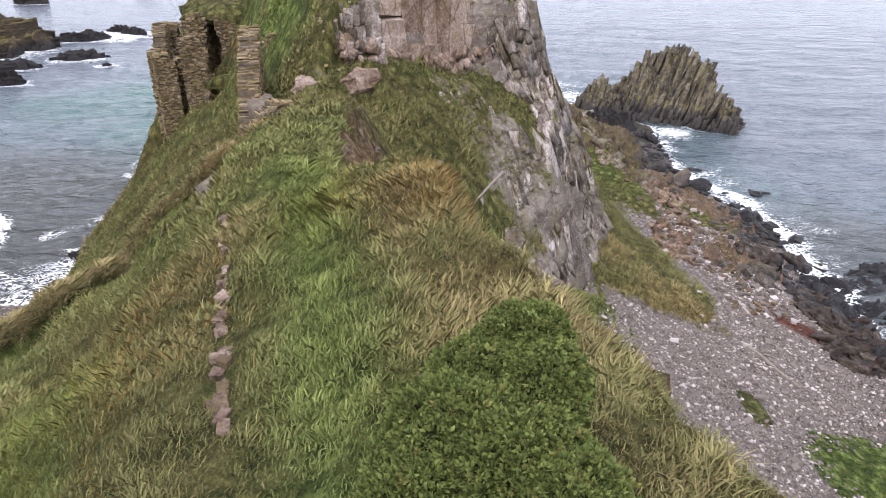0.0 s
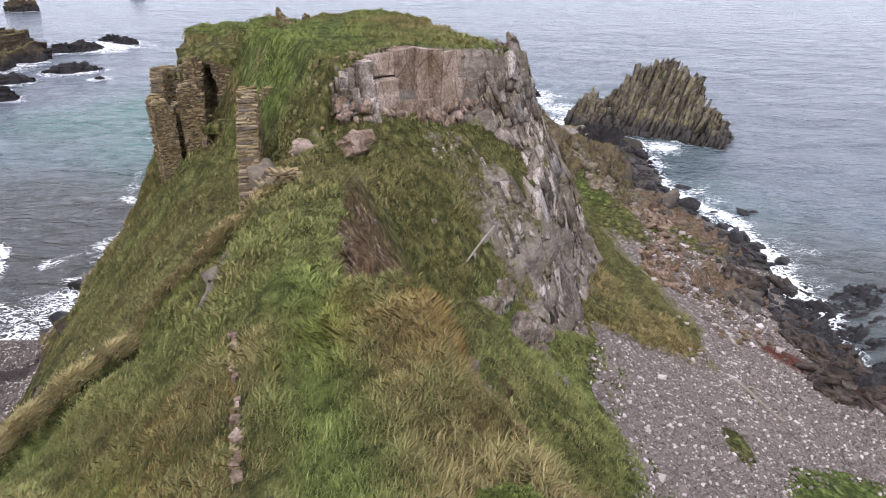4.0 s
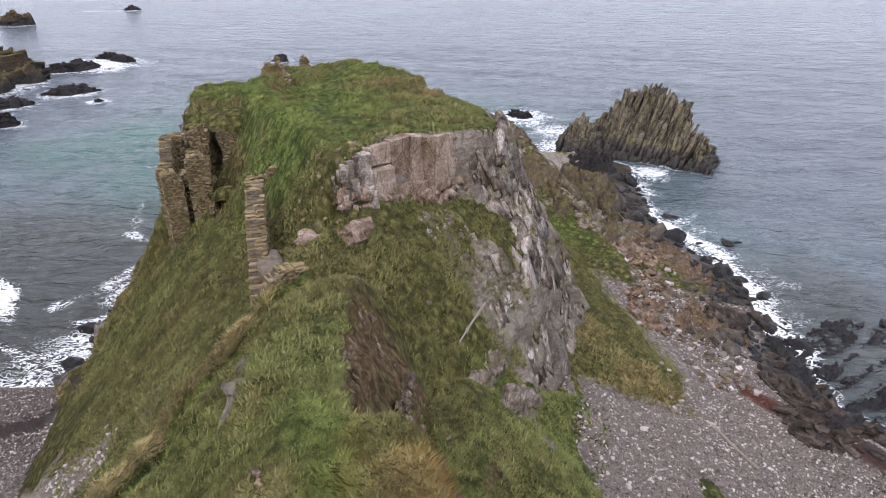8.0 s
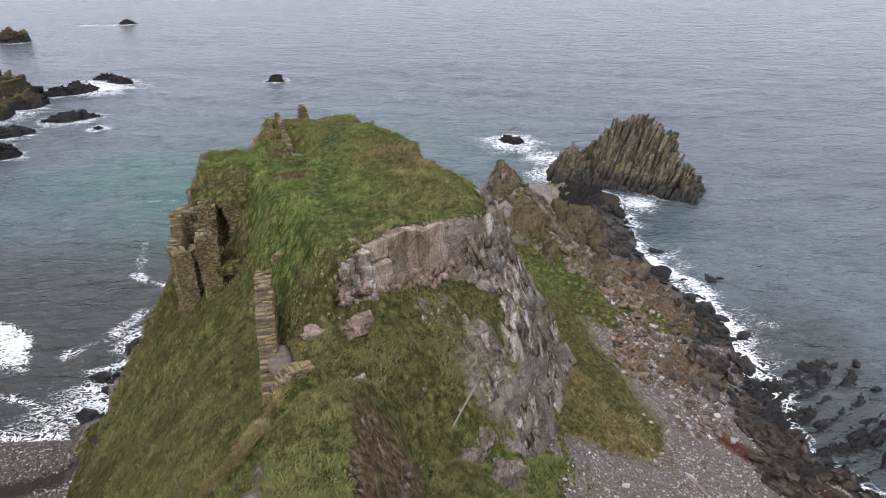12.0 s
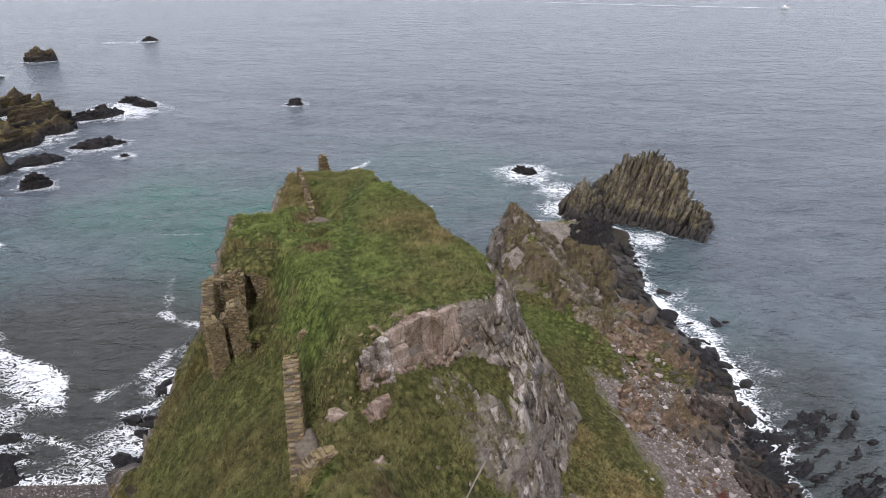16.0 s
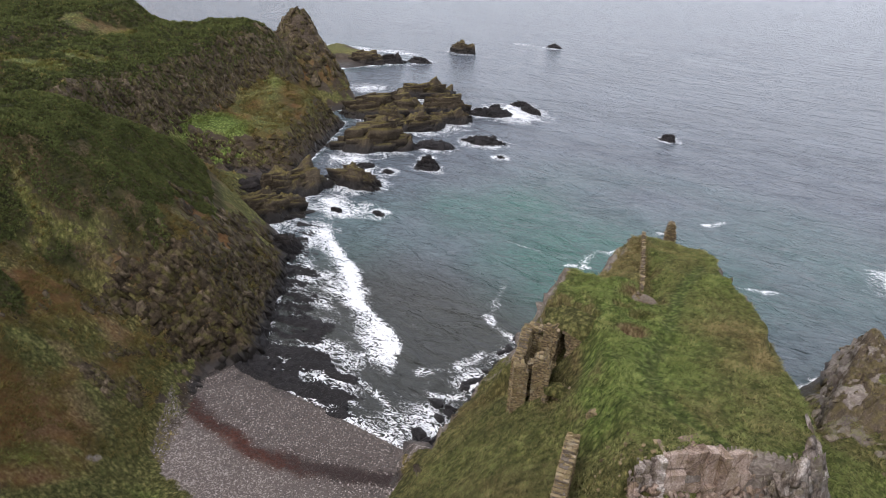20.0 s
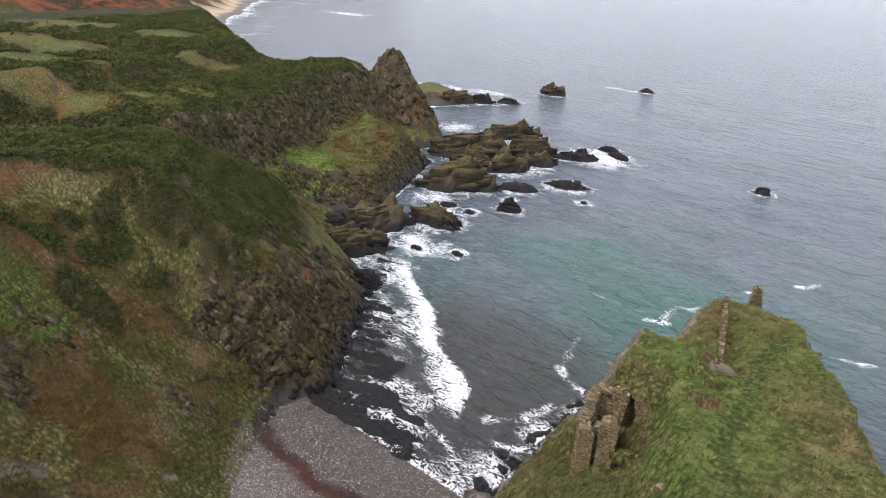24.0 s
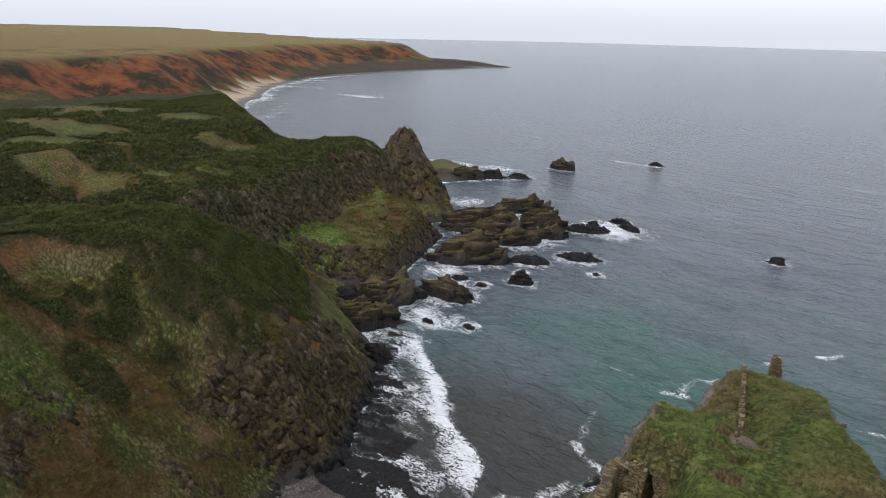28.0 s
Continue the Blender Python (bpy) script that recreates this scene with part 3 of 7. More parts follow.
def far_shore(y):
    """x of the water's edge in the next bay."""
    return np.interp(y, [150, 285, 336, 408, 490, 545, 666, 821, 995], [-400, -455, -510, -590, -663, -691, -717, -728, -700])


def far_land(x, y):
    """The next bay with its sands and the bracken-red cliffs beyond."""
    foot = np.interp(y, [150, 250, 298, 392, 483, 611, 751, 896], [-440, -470, -499, -612, -668, -749, -810, -821])
    gully = 18 * vnoise(x * 0.004, y * 0.016, None, 47) + 9 * vnoise(x * 0.01, y * 0.05, None, 48)
    bay = smin(1, 0.10 * (far_shore(y) - x), 9 + 0 * x, fall(x, y, -700, 900, 2, 70, 0.1))
    cliff = smin(4, 4 + 0.42 * (foot + gully - x), fall(x, y, -840, 940, 4, 70, 0.8), 36 + 0.006 * (-700 - x))
    point = smin(2, 9 + 0 * x, fall(x, y, -705, 995, 0.5, 5, 0.12), fall(x, y, -770, 1012, 1, 75, 0.3), fall(x, y, -740, 965, 1, -60, 0.3))
    return smax(1.5, bay, cliff, point)


def south_land(x, y):
    return np.minimum(37 + 0 * x, 3.5 + 0.5 * (6 - y) - 0.0 * x)


def lane_x(y):
    """x of the trodden lane along the ridge's west side."""
    return np.interp(y, [4, 10, 16.4, 18.4, 22.0, 23.6, 24.6, 28], [-15.6, -14.2, -12.0, -11.2, -10.2, -8.6, -7.6, -6.4])


def trodden(x, y, width):
    """1 on the path that winds over the plateau, 0 off it."""
    px = np.interp(y, [37.4, 38.5, 39.3, 42.4, 45.8, 50.9, 59.8, 68], [1.2, -0.8, -3.6, -6.7, -7.9, -7.7, -8.9, -8.7])
    return np.exp(-((x - px) / (width * np.interp(y, [38, 40, 43], [2.6, 1.8, 1.0]))) ** 2) * step(37.4, 38.6, y) * step(72, 66, y)


def ground_height(x, y, rough=True):
    seabed = -2.6 - 0.02 * np.maximum(y - 40, 0)
    seabed = np.maximum(seabed, -14)
    wx = x + 0.40 * vnoise(x * 0.13, y * 0.13, None, 5) + 0.28 * vnoise(x * 0.5, y * 0.5, None, 6)
    wy = y + 0.40 * vnoise(x * 0.13, y * 0.13, None, 8) + 0.28 * vnoise(x * 0.5, y * 0.5, None, 9)
    far = step(80, 150, np.hypot(x, y - 40))
    big = 2.6 * far
    wx = wx + big * vnoise(x * 0.035, y * 0.035, None, 15)
    wy = wy + big * vnoise(x * 0.035, y * 0.035, None, 16)
    near_rock = smax(0.45, neck(wx, wy), lower_rock(wx, wy), plateau(wx, wy), crag(wx, wy), talus(wx, wy))
    west = np.minimum(cove(x, y), fall(x, y, -27, 40, 6, 20, 0.8) + 4)
    west = np.where(x > -22, -10, west)
    z = smax(0.5, near_rock, east_shore(wx, wy), west, south_land(x, y), west_land(wx, wy))
    z = np.maximum(z, far_land(wx, wy))
    z = np.maximum(z, seabed)
    # the grass apron under the eastern cliff
    apron = step(0, 4, wx - 7) * step(0, 3.5, 21.0 - 0.26 * np.abs(wy - 42) - wx) * step(0, 2.0, wy - 37.2) * step(0, 8, 70 - wy)
    z = z + 0.75 * apron
    if rough:
        land = step(0.0, 2.0, z)
        z = z + land * ((0.28 + 0.25 * step(37, 40, y) * step(-5, -8, x) * step(-30, -24, x)) * fbm(x * 0.22, y * 0.22, None, 21, 3) + 0.10 * vnoise(x * 1.1, y * 1.1, None, 31) + 0.13 * np.maximum(vnoise(x * 1.9, y * 1.9, None, 33), -0.2))
        z = z + far * land * 1.6 * fbm(x * 0.045, y * 0.045, None, 41, 4)
        # the trodden path along the ridge's west side
        track = lane_x(y)
        z = z + (0.45 * np.exp(-((x - track + 0.8) / 0.4) ** 2) - 0.35 * np.exp(-((x - track) / 0.4) ** 2)) * step(3, 5, y) * step(29, 27, y)
        # the path over the plateau
        z = z - 0.12 * trodden(x, y, 0.45)
        # hollows where vaults have fallen in
        wall_x = np.interp(y, [59.4, 74.5], [-12.5, -16.9])
        z = z - 1.3 * np.exp(-((x - wall_x - 1.0) / 1.1) ** 2) * step(57.5, 59, y) * step(72, 64, y)
        z = z - 1.5 * step(2.4, 1.2, np.hypot((x + 12.0) * 0.8, (y - 57.4) * 1.1))
        z = z - 1.6 * step(1.5, 0.6, np.hypot(x + 10.6, (y - 53.0) * 1.3)) - 2.0 * step(1.5, 0.7, np.hypot(x + 10.5, (y - 49.7) * 1.2)) - 1.3 * step(1.3, 0.5, np.hypot(x + 12.9, y - 54.4))
        # earth banked up against the gable wall's seaward side
        west_of = wall_x - x
        bank = 21.9 - 0.03 * (y - 60) - 0.45 * west_of
        z = np.where(west_of > -0.25, np.maximum(z, np.minimum(bank, z + 1.9) * 1.0 - 40 * (1 - step(60.5, 62, y) * step(78, 75, y))), z)
    return z, apron


def pits(x, y, z):
    """Rooms of the ruin that open in the bank."""
    a = (np.abs(x + 15.6) < 1.4) & (np.abs(y - 50.2) < 1.3)
    b = (np.abs(x + 14.7) < 0.95) & (np.abs(y - 44.6) < 0.9)
    z = np.where(a, np.minimum(z, 18.9), z)
    return np.where(b, np.minimum(z, 17.4), z)


def spread(stops):
    """Lines of a grid whose spacing changes from stretch to stretch: (from, to, spacing)."""
    got = [np.arange(a, b, s) for a, b, s in stops]
    return np.concatenate(got + [[stops[-1][1]]])


def sheet(name, xs, ys, z, mat, layers, shift=None):
    """A grid as one mesh, with colour layers."""
    nx, ny = len(xs), len(ys)
    gx, gy = np.meshgrid(xs, ys)
    co = np.stack([gx, gy, z], -1).reshape(-1, 3)
    if shift is not None:
        co = co + shift.reshape(-1, 3)
    i = (np.arange(ny - 1)[:, None] * nx + np.arange(nx - 1)[None]).ravel()
    quads = np.stack([i, i + 1, i + nx + 1, i + nx], -1)
    return mesh_of(name, co, quads, mat, layers, True)


def mesh_of(name, co, polys, mat, layers=None, smooth=False):
    """An object from arrays: corners, and faces with one number of corners each."""
    me = bpy.data.meshes.new(name)
    nf, k = polys.shape
    me.vertices.add(len(co))
    me.vertices.foreach_set("co", np.ascontiguousarray(co, np.float32).ravel())
    me.loops.add(nf * k)
    me.loops.foreach_set("vertex_index", np.ascontiguousarray(polys, np.int32).ravel())
    me.polygons.add(nf)
    me.polygons.foreach_set("loop_start", np.arange(0, nf * k, k, dtype=np.int32))
    if smooth:
        me.polygons.foreach_set("use_smooth", np.ones(nf, bool))
    me.update(calc_edges=True)
    for layer, values in (layers or {}).items():
        at = me.color_attributes.new(layer, "FLOAT_COLOR", "POINT")
        rgba = np.ones((len(co), 4), np.float32)
        rgba[:, :3] = values.reshape(-1, 3)
        at.data.foreach_set("color", rgba.ravel())
    me.materials.append(mat)
    return new(name, me)


def growth(x, y, z):
    """How dry, how lush and how shrubby the turf is."""
    n1 = fbm(x * 0.16, y * 0.16, None, 51, 4)
    n2 = fbm(x * 0.10, y * 0.10, None, 61, 4)
    straw = step(0.05, 0.75, n1) * 0.85
    lush = step(0.1, 0.65, n2) * 0.6
    top = step(20.5, 22.5, z) * step(33, 38, y) * step(-22, -18, x) * step(95, 88, y) * step(12, 7, x)
    lush = np.maximum(lush, top * np.clip(0.80 + 0.8 * n2, 0, 1) * 0.97)
    straw = np.maximum(straw * (1 - 0.5 * top), top * step(-0.05, 0.55, n1 - 0.3 * n2) * 0.6)
    lush = np.maximum(lush, 0.95 * step(3.6, 2.0, np.hypot((x + 15.5) * 0.8, y - 55.5)))
    # dry grass on the banks on both sides of the gable wall
    off_wall = x - (-12.5 - 0.291 * (y - 59.4))
    dry_bank = step(59, 61, y) * step(77, 74, y) * step(15, 17, z) * step(1.6, 0.4, off_wall + 0.5 * n1) * step(-9, -6, off_wall)
    lush, straw = lush * (1 - 0.85 * dry_bank), np.maximum(straw, 0.75 * dry_bank)
    flank = step(-9, -13, x) * step(-32, -28, x) * step(30, 34, y) * step(62, 56, y) * step(21.5, 19, z)
    lush = lush * (1 - 0.6 * flank)
    path = trodden(x, y, 0.8)
    lush = np.maximum(lush, 0.95 * step(5.0, 3.5, np.hypot((x - 23.5) * 0.8, y - 26.0)))
    lush = np.maximum(lush, path)
    # the near ridge: a fresh strip beside the wall stones, straw on the crest and down the west side
    near = step(30, 24, y) * step(-25, -18, x) * step(10, 5, x)
    strip = np.exp(-((x + 1.9 + 0.25 * (y - 9)) / 1.0) ** 2) * step(18.5, 15, y)
    lush = np.clip(lush * (1 - 0.4 * near) + near * strip * 0.95 + near * 0.8 * step(3.5, 1.5, np.hypot(x + 8.5, (y - 8) * 0.6)), 0, 1)
    rib = np.exp(-((x - (lane_x(y) - 0.8)) / 0.7) ** 2) * step(3, 5, y) * step(29, 27, y)
    straw = np.maximum(straw, rib)
    groove = np.exp(-((x - lane_x(y)) / 0.5) ** 2) * step(3, 5, y) * step(29, 27, y)
    lush = np.maximum(lush, groove * 0.8)
    straw = np.maximum(straw, near * 0.6 * step(-0.1, 0.7, n1 - 0.3 * step(-1.5, 1.0, x)))
    straw = straw * (1 - 0.7 * step(-8, -11, x) * step(-32, -28, x) * step(19, 23, y) * step(50, 46, y) * (1 - rib))
    straw = straw * (1 - lush)
    # heath and gorse on the western hill
    hx = x < -56
    wob = 3.0 * fbm(x * 0.13, y * 0.13, None, 79, 4)
    across = -0.59 * (x + 88) + 0.807 * (y - 27.5) + 0.6 * wob
    along = 0.807 * (x + 88) + 0.59 * (y - 27.5)
    front = step(-114, -108, x + wob)
    golden = step(3.6, 1.2, np.abs(across + 0.6 * wob)) * step(-4, 0, along) * step(20, 15, along) * hx
    edge = -74.5 - 0.55 * np.maximum(y - 50, 0) + 1.3 * wob
    gorse = step(1.6, 2.6, across) * step(0.5, -1.0, x - edge) + step(-1.6, -2.4, across + 1.2 * wob) * step(-8, -5, across + 1.4 * wob) * step(-76.5, -78, x + wob)
    gorse = gorse + step(1.15, 0.85, np.hypot((x + 74) / 4.4, (y - 25) / 3.2) + 0.1 * wob)
    gorse = np.clip(gorse, 0, 1) * front * hx * step(9, 11, z)
    lawn = step(1.15, 0.8, np.hypot((x + 73) / 6.5, (y - 17.5) / 5.0) + 0.08 * wob) * hx * front
    open_turf = 0 * x
    for ax, ay, bx_, by_, wide in ((-216, 66, -194, 73, 7), (-163, 50, -146, 61, 3.4), (-168, 69, -139, 71, 2.4), (-171, 97, -163, 104, 3.0), (-208, 105, -196, 110, 5), (-190, 58, -183, 63, 5), (-126, 56, -118, 58, 4),
                                   (-150, 82, -142, 84, 2.2), (-250, 90, -225, 96, 9), (-140, 132, -134, 128, 2.5)):
        dx, dy = bx_ - ax, by_ - ay
        k = np.clip(((x - ax) * dx + (y - ay) * dy) / (dx * dx + dy * dy), 0, 1)
        open_turf = np.maximum(open_turf, step(1.5, 0.55, np.hypot(x - ax - k * dx, y - ay - k * dy) / wide + 0.26 * wob))
    open_turf = open_turf * (1 - front) * hx
    behind = step(13.5, 16.5, z + 3.0 * fbm(x * 0.07, y * 0.07, None, 71, 4)) * hx * (1 - front) * (1 - open_turf)
    shrub = np.clip(np.maximum(gorse, behind), 0, 1) * (1 - lawn)
    green = step(16.5, 11, np.hypot((x + 126) * 1.5, (y - 91) * 0.8) + 0.8 * wob)
    far = step(-330, -400, x)
    heath = (x < -54) * (x > -340) * step(4, 8, z) * (1 - green) * (1 - lawn)
    mosaic = step(-0.25, 0.35, fbm(x * 0.16, y * 0.16, z * 0.1, 72, 4))
    straw = np.where(hx & (x > -340), straw * 0.35, straw)
    lush = np.where(hx & (x > -340), lush * 0.2, lush)
    shrub = np.maximum(shrub, heath * (0.02 + 0.24 * mosaic) * (1 - 0.9 * golden) * (1 - 0.25 * open_turf))
    straw = np.maximum(straw, np.maximum(golden * 0.34, open_turf * 0.22))
    lush = np.maximum(lush, np.maximum(np.maximum(green, lawn * 0.9), np.maximum(open_turf * 0.5, golden * 0.28)))
    straw = straw * (1 - lush)
    shrub = np.maximum(shrub, 0.30 * trodden(x, y, 0.6))
    shrub = np.maximum(shrub, 0.34 * flank * np.clip(0.7 + n1, 0, 1))
    shrub = shrub * (1 - far) + far * 0.35 * step(0.0, 0.5, n2)
    return straw, lush, shrub


GX = spread([(-3600, -1200, 200), (-1200, -500, 22), (-500, -180, 7), (-180, -100, 1.6), (-100, -34, 0.75), (-34, -8, 0.30), (-8, 13, 0.22),
             (13, 42, 0.42), (42, 80, 3), (80, 600, 60)])
GY = spread([(-500, -60, 55), (-60, 2, 3.0), (2, 46, 0.22), (46, 66, 0.30), (66, 112, 0.5), (112, 180, 1.4), (180, 460, 6), (460, 1300, 22), (1300, 3600, 200)])
MX, MY = np.meshgrid(GX, GY)
GZ, APRON = ground_height(MX, MY)
GZ = pits(MX, MY, GZ)


def slope_of(z):
    gy, gx = np.gradient(z, GY, GX)
    return np.hypot(gx, gy)


SLOPE = slope_of(ground_height(MX, MY, False)[0])


def build_ground():
    x, y, z = MX, MY, GZ
    bump = fbm(x * 0.3, y * 0.3, z * 0.3, 81, 3)
    rock = step(1.25, 2.1, SLOPE + 0.55 * bump)
    # the pale face under the plateau and the grey buttress east of the hollow
    buttress = step(2.0, 0.2, np.abs(-0.946 * (x - 6.4) + 0.326 * (y - 39.5)) - 3.2 + 1.5 * bump) * step(30.5, 33, y) * step(49, 45, y) * (z < 24.0) * (z > 7.6)
    rock = np.maximum(rock * (1 - 0.4 * buttress), 0.7 * buttress * step(0.0, 0.4, bump + 0.25 * (SLOPE - 1.4)))
    rock = np.maximum(rock, step(64, 70, y) * step(6, 10, x) * (x < 40) * step(-0.35, 0.1, bump))
    spurs = step(0.45, 0.75, bump) * step(0.75, 1.0, SLOPE) * step(26, 28, y)
    rock = np.maximum(rock, spurs * 0.8)
    scar = step(5.5, 3.5, np.hypot((x + 1.6) * 0.9, (y - 20.5) * 0.8)) + step(2.2, 1.2, np.abs(x - 2.6)) * step(14, 12, y)
    scar = np.clip(scar, 0, 1)
    west_side = (x < -54) * (x > -330) * step(4, 7, z)
    tufty = fbm(x * 0.14, y * 0.14, z * 0.14, 86, 4)
    rock = np.where(west_side > 0.5, rock * step(0.45, -0.25, tufty), rock)
    rock = np.maximum(rock, west_side * step(0.25, -0.1, tufty) * step(20, 12, np.hypot(x + 152, y - 158)))
    rock = np.where((x > -2) & (x < 12) & (y > 44) & (z > 18), rock * 0.35, rock)
    rock = np.maximum(rock, west_side * step(0.35, 0.7, fbm(x * 0.2, y * 0.2, z * 0.2, 87, 4)) * step(0.55, 0.9, SLOPE) * 0.9)
    rock = np.maximum(rock, west_side * step(1.0, 1.5, SLOPE + 0.4 * bump) * step(0.35, -0.15, tufty))
    rock = np.where((x < -56) & (x > -100) & (z > 6), rock * 0.4, rock)
    rock = rock * (1 - 0.9 * scar)
    rock = rock * (1 - 0.9 * step(-4, -3, x) * step(5.5, 4.0, x) * step(18, 20, y) * step(33, 31, y) * step(10, 12, z))
    rock = rock * (1 - 0.85 * step(-27, -24, x) * step(-15, -16.5, x) * step(37, 40, y) * step(54, 50, y) * step(7, 9, z))
    rock = rock * (1 - step(-3.4, -5.0, x + 1.6 * fbm(x * 0.8, y * 0.8, z * 0.8, 83, 3)) * step(-24, -16, x) * step(31, 33, y) * step(58, 52, y) * (z > 17))
    shore = step(3.2, 1.2, z + bump) * (y > 30) * (x < -30)
    beach_e = step(8.4, 9.6, x + 0.6 * bump - 0.5 * np.sin(y * 0.6)) * step(60, 52, y + 3 * bump) * (z < 9.6) * (1 - step(0.2, 0.5, APRON + 0.15 * bump)) * step(0.75, 0.55, SLOPE)
    beach_e = beach_e * step(44, 40, x)
    beach_w = step(3.4, 2.6, z + 0.3 * bump) * step(-24, -27, x) * step(-70, -62, x) * step(47.5, 46, y) * step(0.5, 0.3, SLOPE)
    beach_w = beach_w * step(24, 28, y + 0.15 * (x + 45) + 2 * bump)
    sands = step(-380, -400, x) * step(5.5, 4.0, z) * step(500, 455, y)
    beach = np.clip(beach_e + beach_w + sands, 0, 1)
    green_patch = step(4.2, 2.8, np.hypot((x - 23.5) * 0.8, y - 26.0)) + step(1.5, 0.8, np.hypot((x - 17.6) * 1.4, (y - 29.5) * 0.7))
    beach = beach * (1 - np.clip(green_patch, 0, 1))
    rock = np.where((shore > 0.5) & (beach < 0.5), np.maximum(rock, shore), rock)
    rock = rock * (1 - beach)
    weed_line = np.exp(-(((x - 25.3) * 0.69 + (y - 42.6) * 0.725 + 0.4 * bump) / np.interp(x, [25, 31], [0.9, 1.5])) ** 4) * step(24.4, 25.4, x)
    weed_w = np.exp(-((y - np.interp(x, [-62, -56, -49, -42, -35, -29], [38.0, 36.8, 36.1, 37.0, 39.8, 42.5]) + 0.9 * bump) / 1.5) ** 4) * (x < -20) * (x > -70)
    dark_rock = (x < -56) * (1 - beach) * 0.92
    weed = np.clip(weed_line + weed_w + dark_rock, 0, 1)
    straw, lush, shrub = growth(x, y, z)
    red = step(-430, -480, x) * step(36.5, 34, z) * step(4, 7, z)
    straw = np.where(x < -420, np.maximum(straw, step(33, 35.0, z) * 1.0), straw)
    lush = np.where((x < -420) & (z > 33), 0, lush)
    shrub = np.where((x < -420) & (z > 33), 0, shrub)
    # broken ledges on bare rock
    k = rock * step(0.5, 1.0, SLOPE) * (np.hypot(x, y - 45) < 210)
    size = np.where(np.hypot(x, y - 45) < 60, 1.0, 1.5)
    calm = np.where(np.hypot(x + 1, y - 38) < 9, 0.45, 1.0)
    k = np.maximum(k, 0.55 * scar * step(0.7, 1.1, SLOPE))
    k = k * calm * np.where(x < -54, 0.25, 1.0)
    push = np.stack([fbm(x * 0.7 / size, y * 0.7 / size, z * 1.3 / size, s, 4, 0.6) for s in (91, 92, 93)], -1) * (0.55 * size * k)[..., None]
    ledge = (np.abs(vnoise(x * 0.35 + z * 0.25, y * 0.35 - z * 0.2, z * 0.9, 97)) * 2 - 0.6) * 0.5 * k * size
    push[..., 0] += ledge
    push[..., 1] -= ledge
    sand = step(-380, -400, x) * step(6.5, 4.5, z) * step(500, 455, y)
    bracken = np.maximum(red * step(-0.9, -0.3, fbm(x * 0.012, y * 0.012, z * 0.05, 103, 3)), 0)
    hillside = (x < -52) * (x > -340) * step(6, 9, z)
    bracken = np.maximum(bracken, hillside * 0.62 * step(-0.3, 0.25, fbm(x * 0.11, y * 0.11, z * 0.1, 104, 4)) * step(0.85, 0.6, shrub) * (1 - lush) * step(0.24, 0.08, straw))
    soil = np.maximum(scar * step(0.7, 1.1, SLOPE) * (0.6 + 0.4 * step(-0.4, 0.3, bump)), hillside * 0.4 * step(0.3, 0.8, SLOPE) * step(-0.1, 0.4, fbm(x * 0.4, y * 0.4, z * 0.3, 88, 4)) * step(0.5, 0.2, straw))
    scree = slope_of(GZ)
    bank = step(20, 20.6, z) * step(24.6, 23.8, z) * step(0.7, 1.2, scree + 0.3 * bump) * step(37, 40, y) * (x < -5)
    soil = np.maximum(soil, bank * 0.45 * step(-0.3, 0.3, bump))
    sunk = step(1.9, 1.2, np.hypot(x + 10.5, (y - 49.7) * 1.2)) + step(2.3, 1.5, np.hypot((x + 12.0) * 0.8, (y - 57.6) * 1.1))
    soil = np.maximum(soil, 0.9 * np.clip(sunk, 0, 1) * step(-0.5, 0.1, bump))
    skerry = (x < -600) * step(11, 8, z) * step(500, 560, y)
    rock, weed, bracken = np.maximum(rock, skerry), np.maximum(weed, 0.95 * skerry), bracken * (1 - skerry)
    layers = {"extra": np.stack([bracken, soil, sand], -1), "kinds": np.stack([rock, beach, weed], -1), "growth": np.stack([straw, lush, shrub], -1)}
    ob = sheet("ground", GX, GY, z, GROUND, layers, push)
    tagged(ob, "grass-topped coastal cliffs, grey rock and shingle beaches", "ground", kind="structure")
    return ob


ground = build_ground()


def height_at(x, y):
    return float(heights_at(np.array([x]), np.array([y]))[0])


def heights_at(x, y):
    """Height of the built sheet."""
    i = np.clip(np.searchsorted(GX, x) - 1, 0, len(GX) - 2)
    j = np.clip(np.searchsorted(GY, y) - 1, 0, len(GY) - 2)
    u, v = (x - GX[i]) / (GX[i + 1] - GX[i]), (y - GY[j]) / (GY[j + 1] - GY[j])
    return (GZ[j, i] * (1 - u) + GZ[j, i + 1] * u) * (1 - v) + (GZ[j + 1, i] * (1 - u) + GZ[j + 1, i + 1] * u) * v


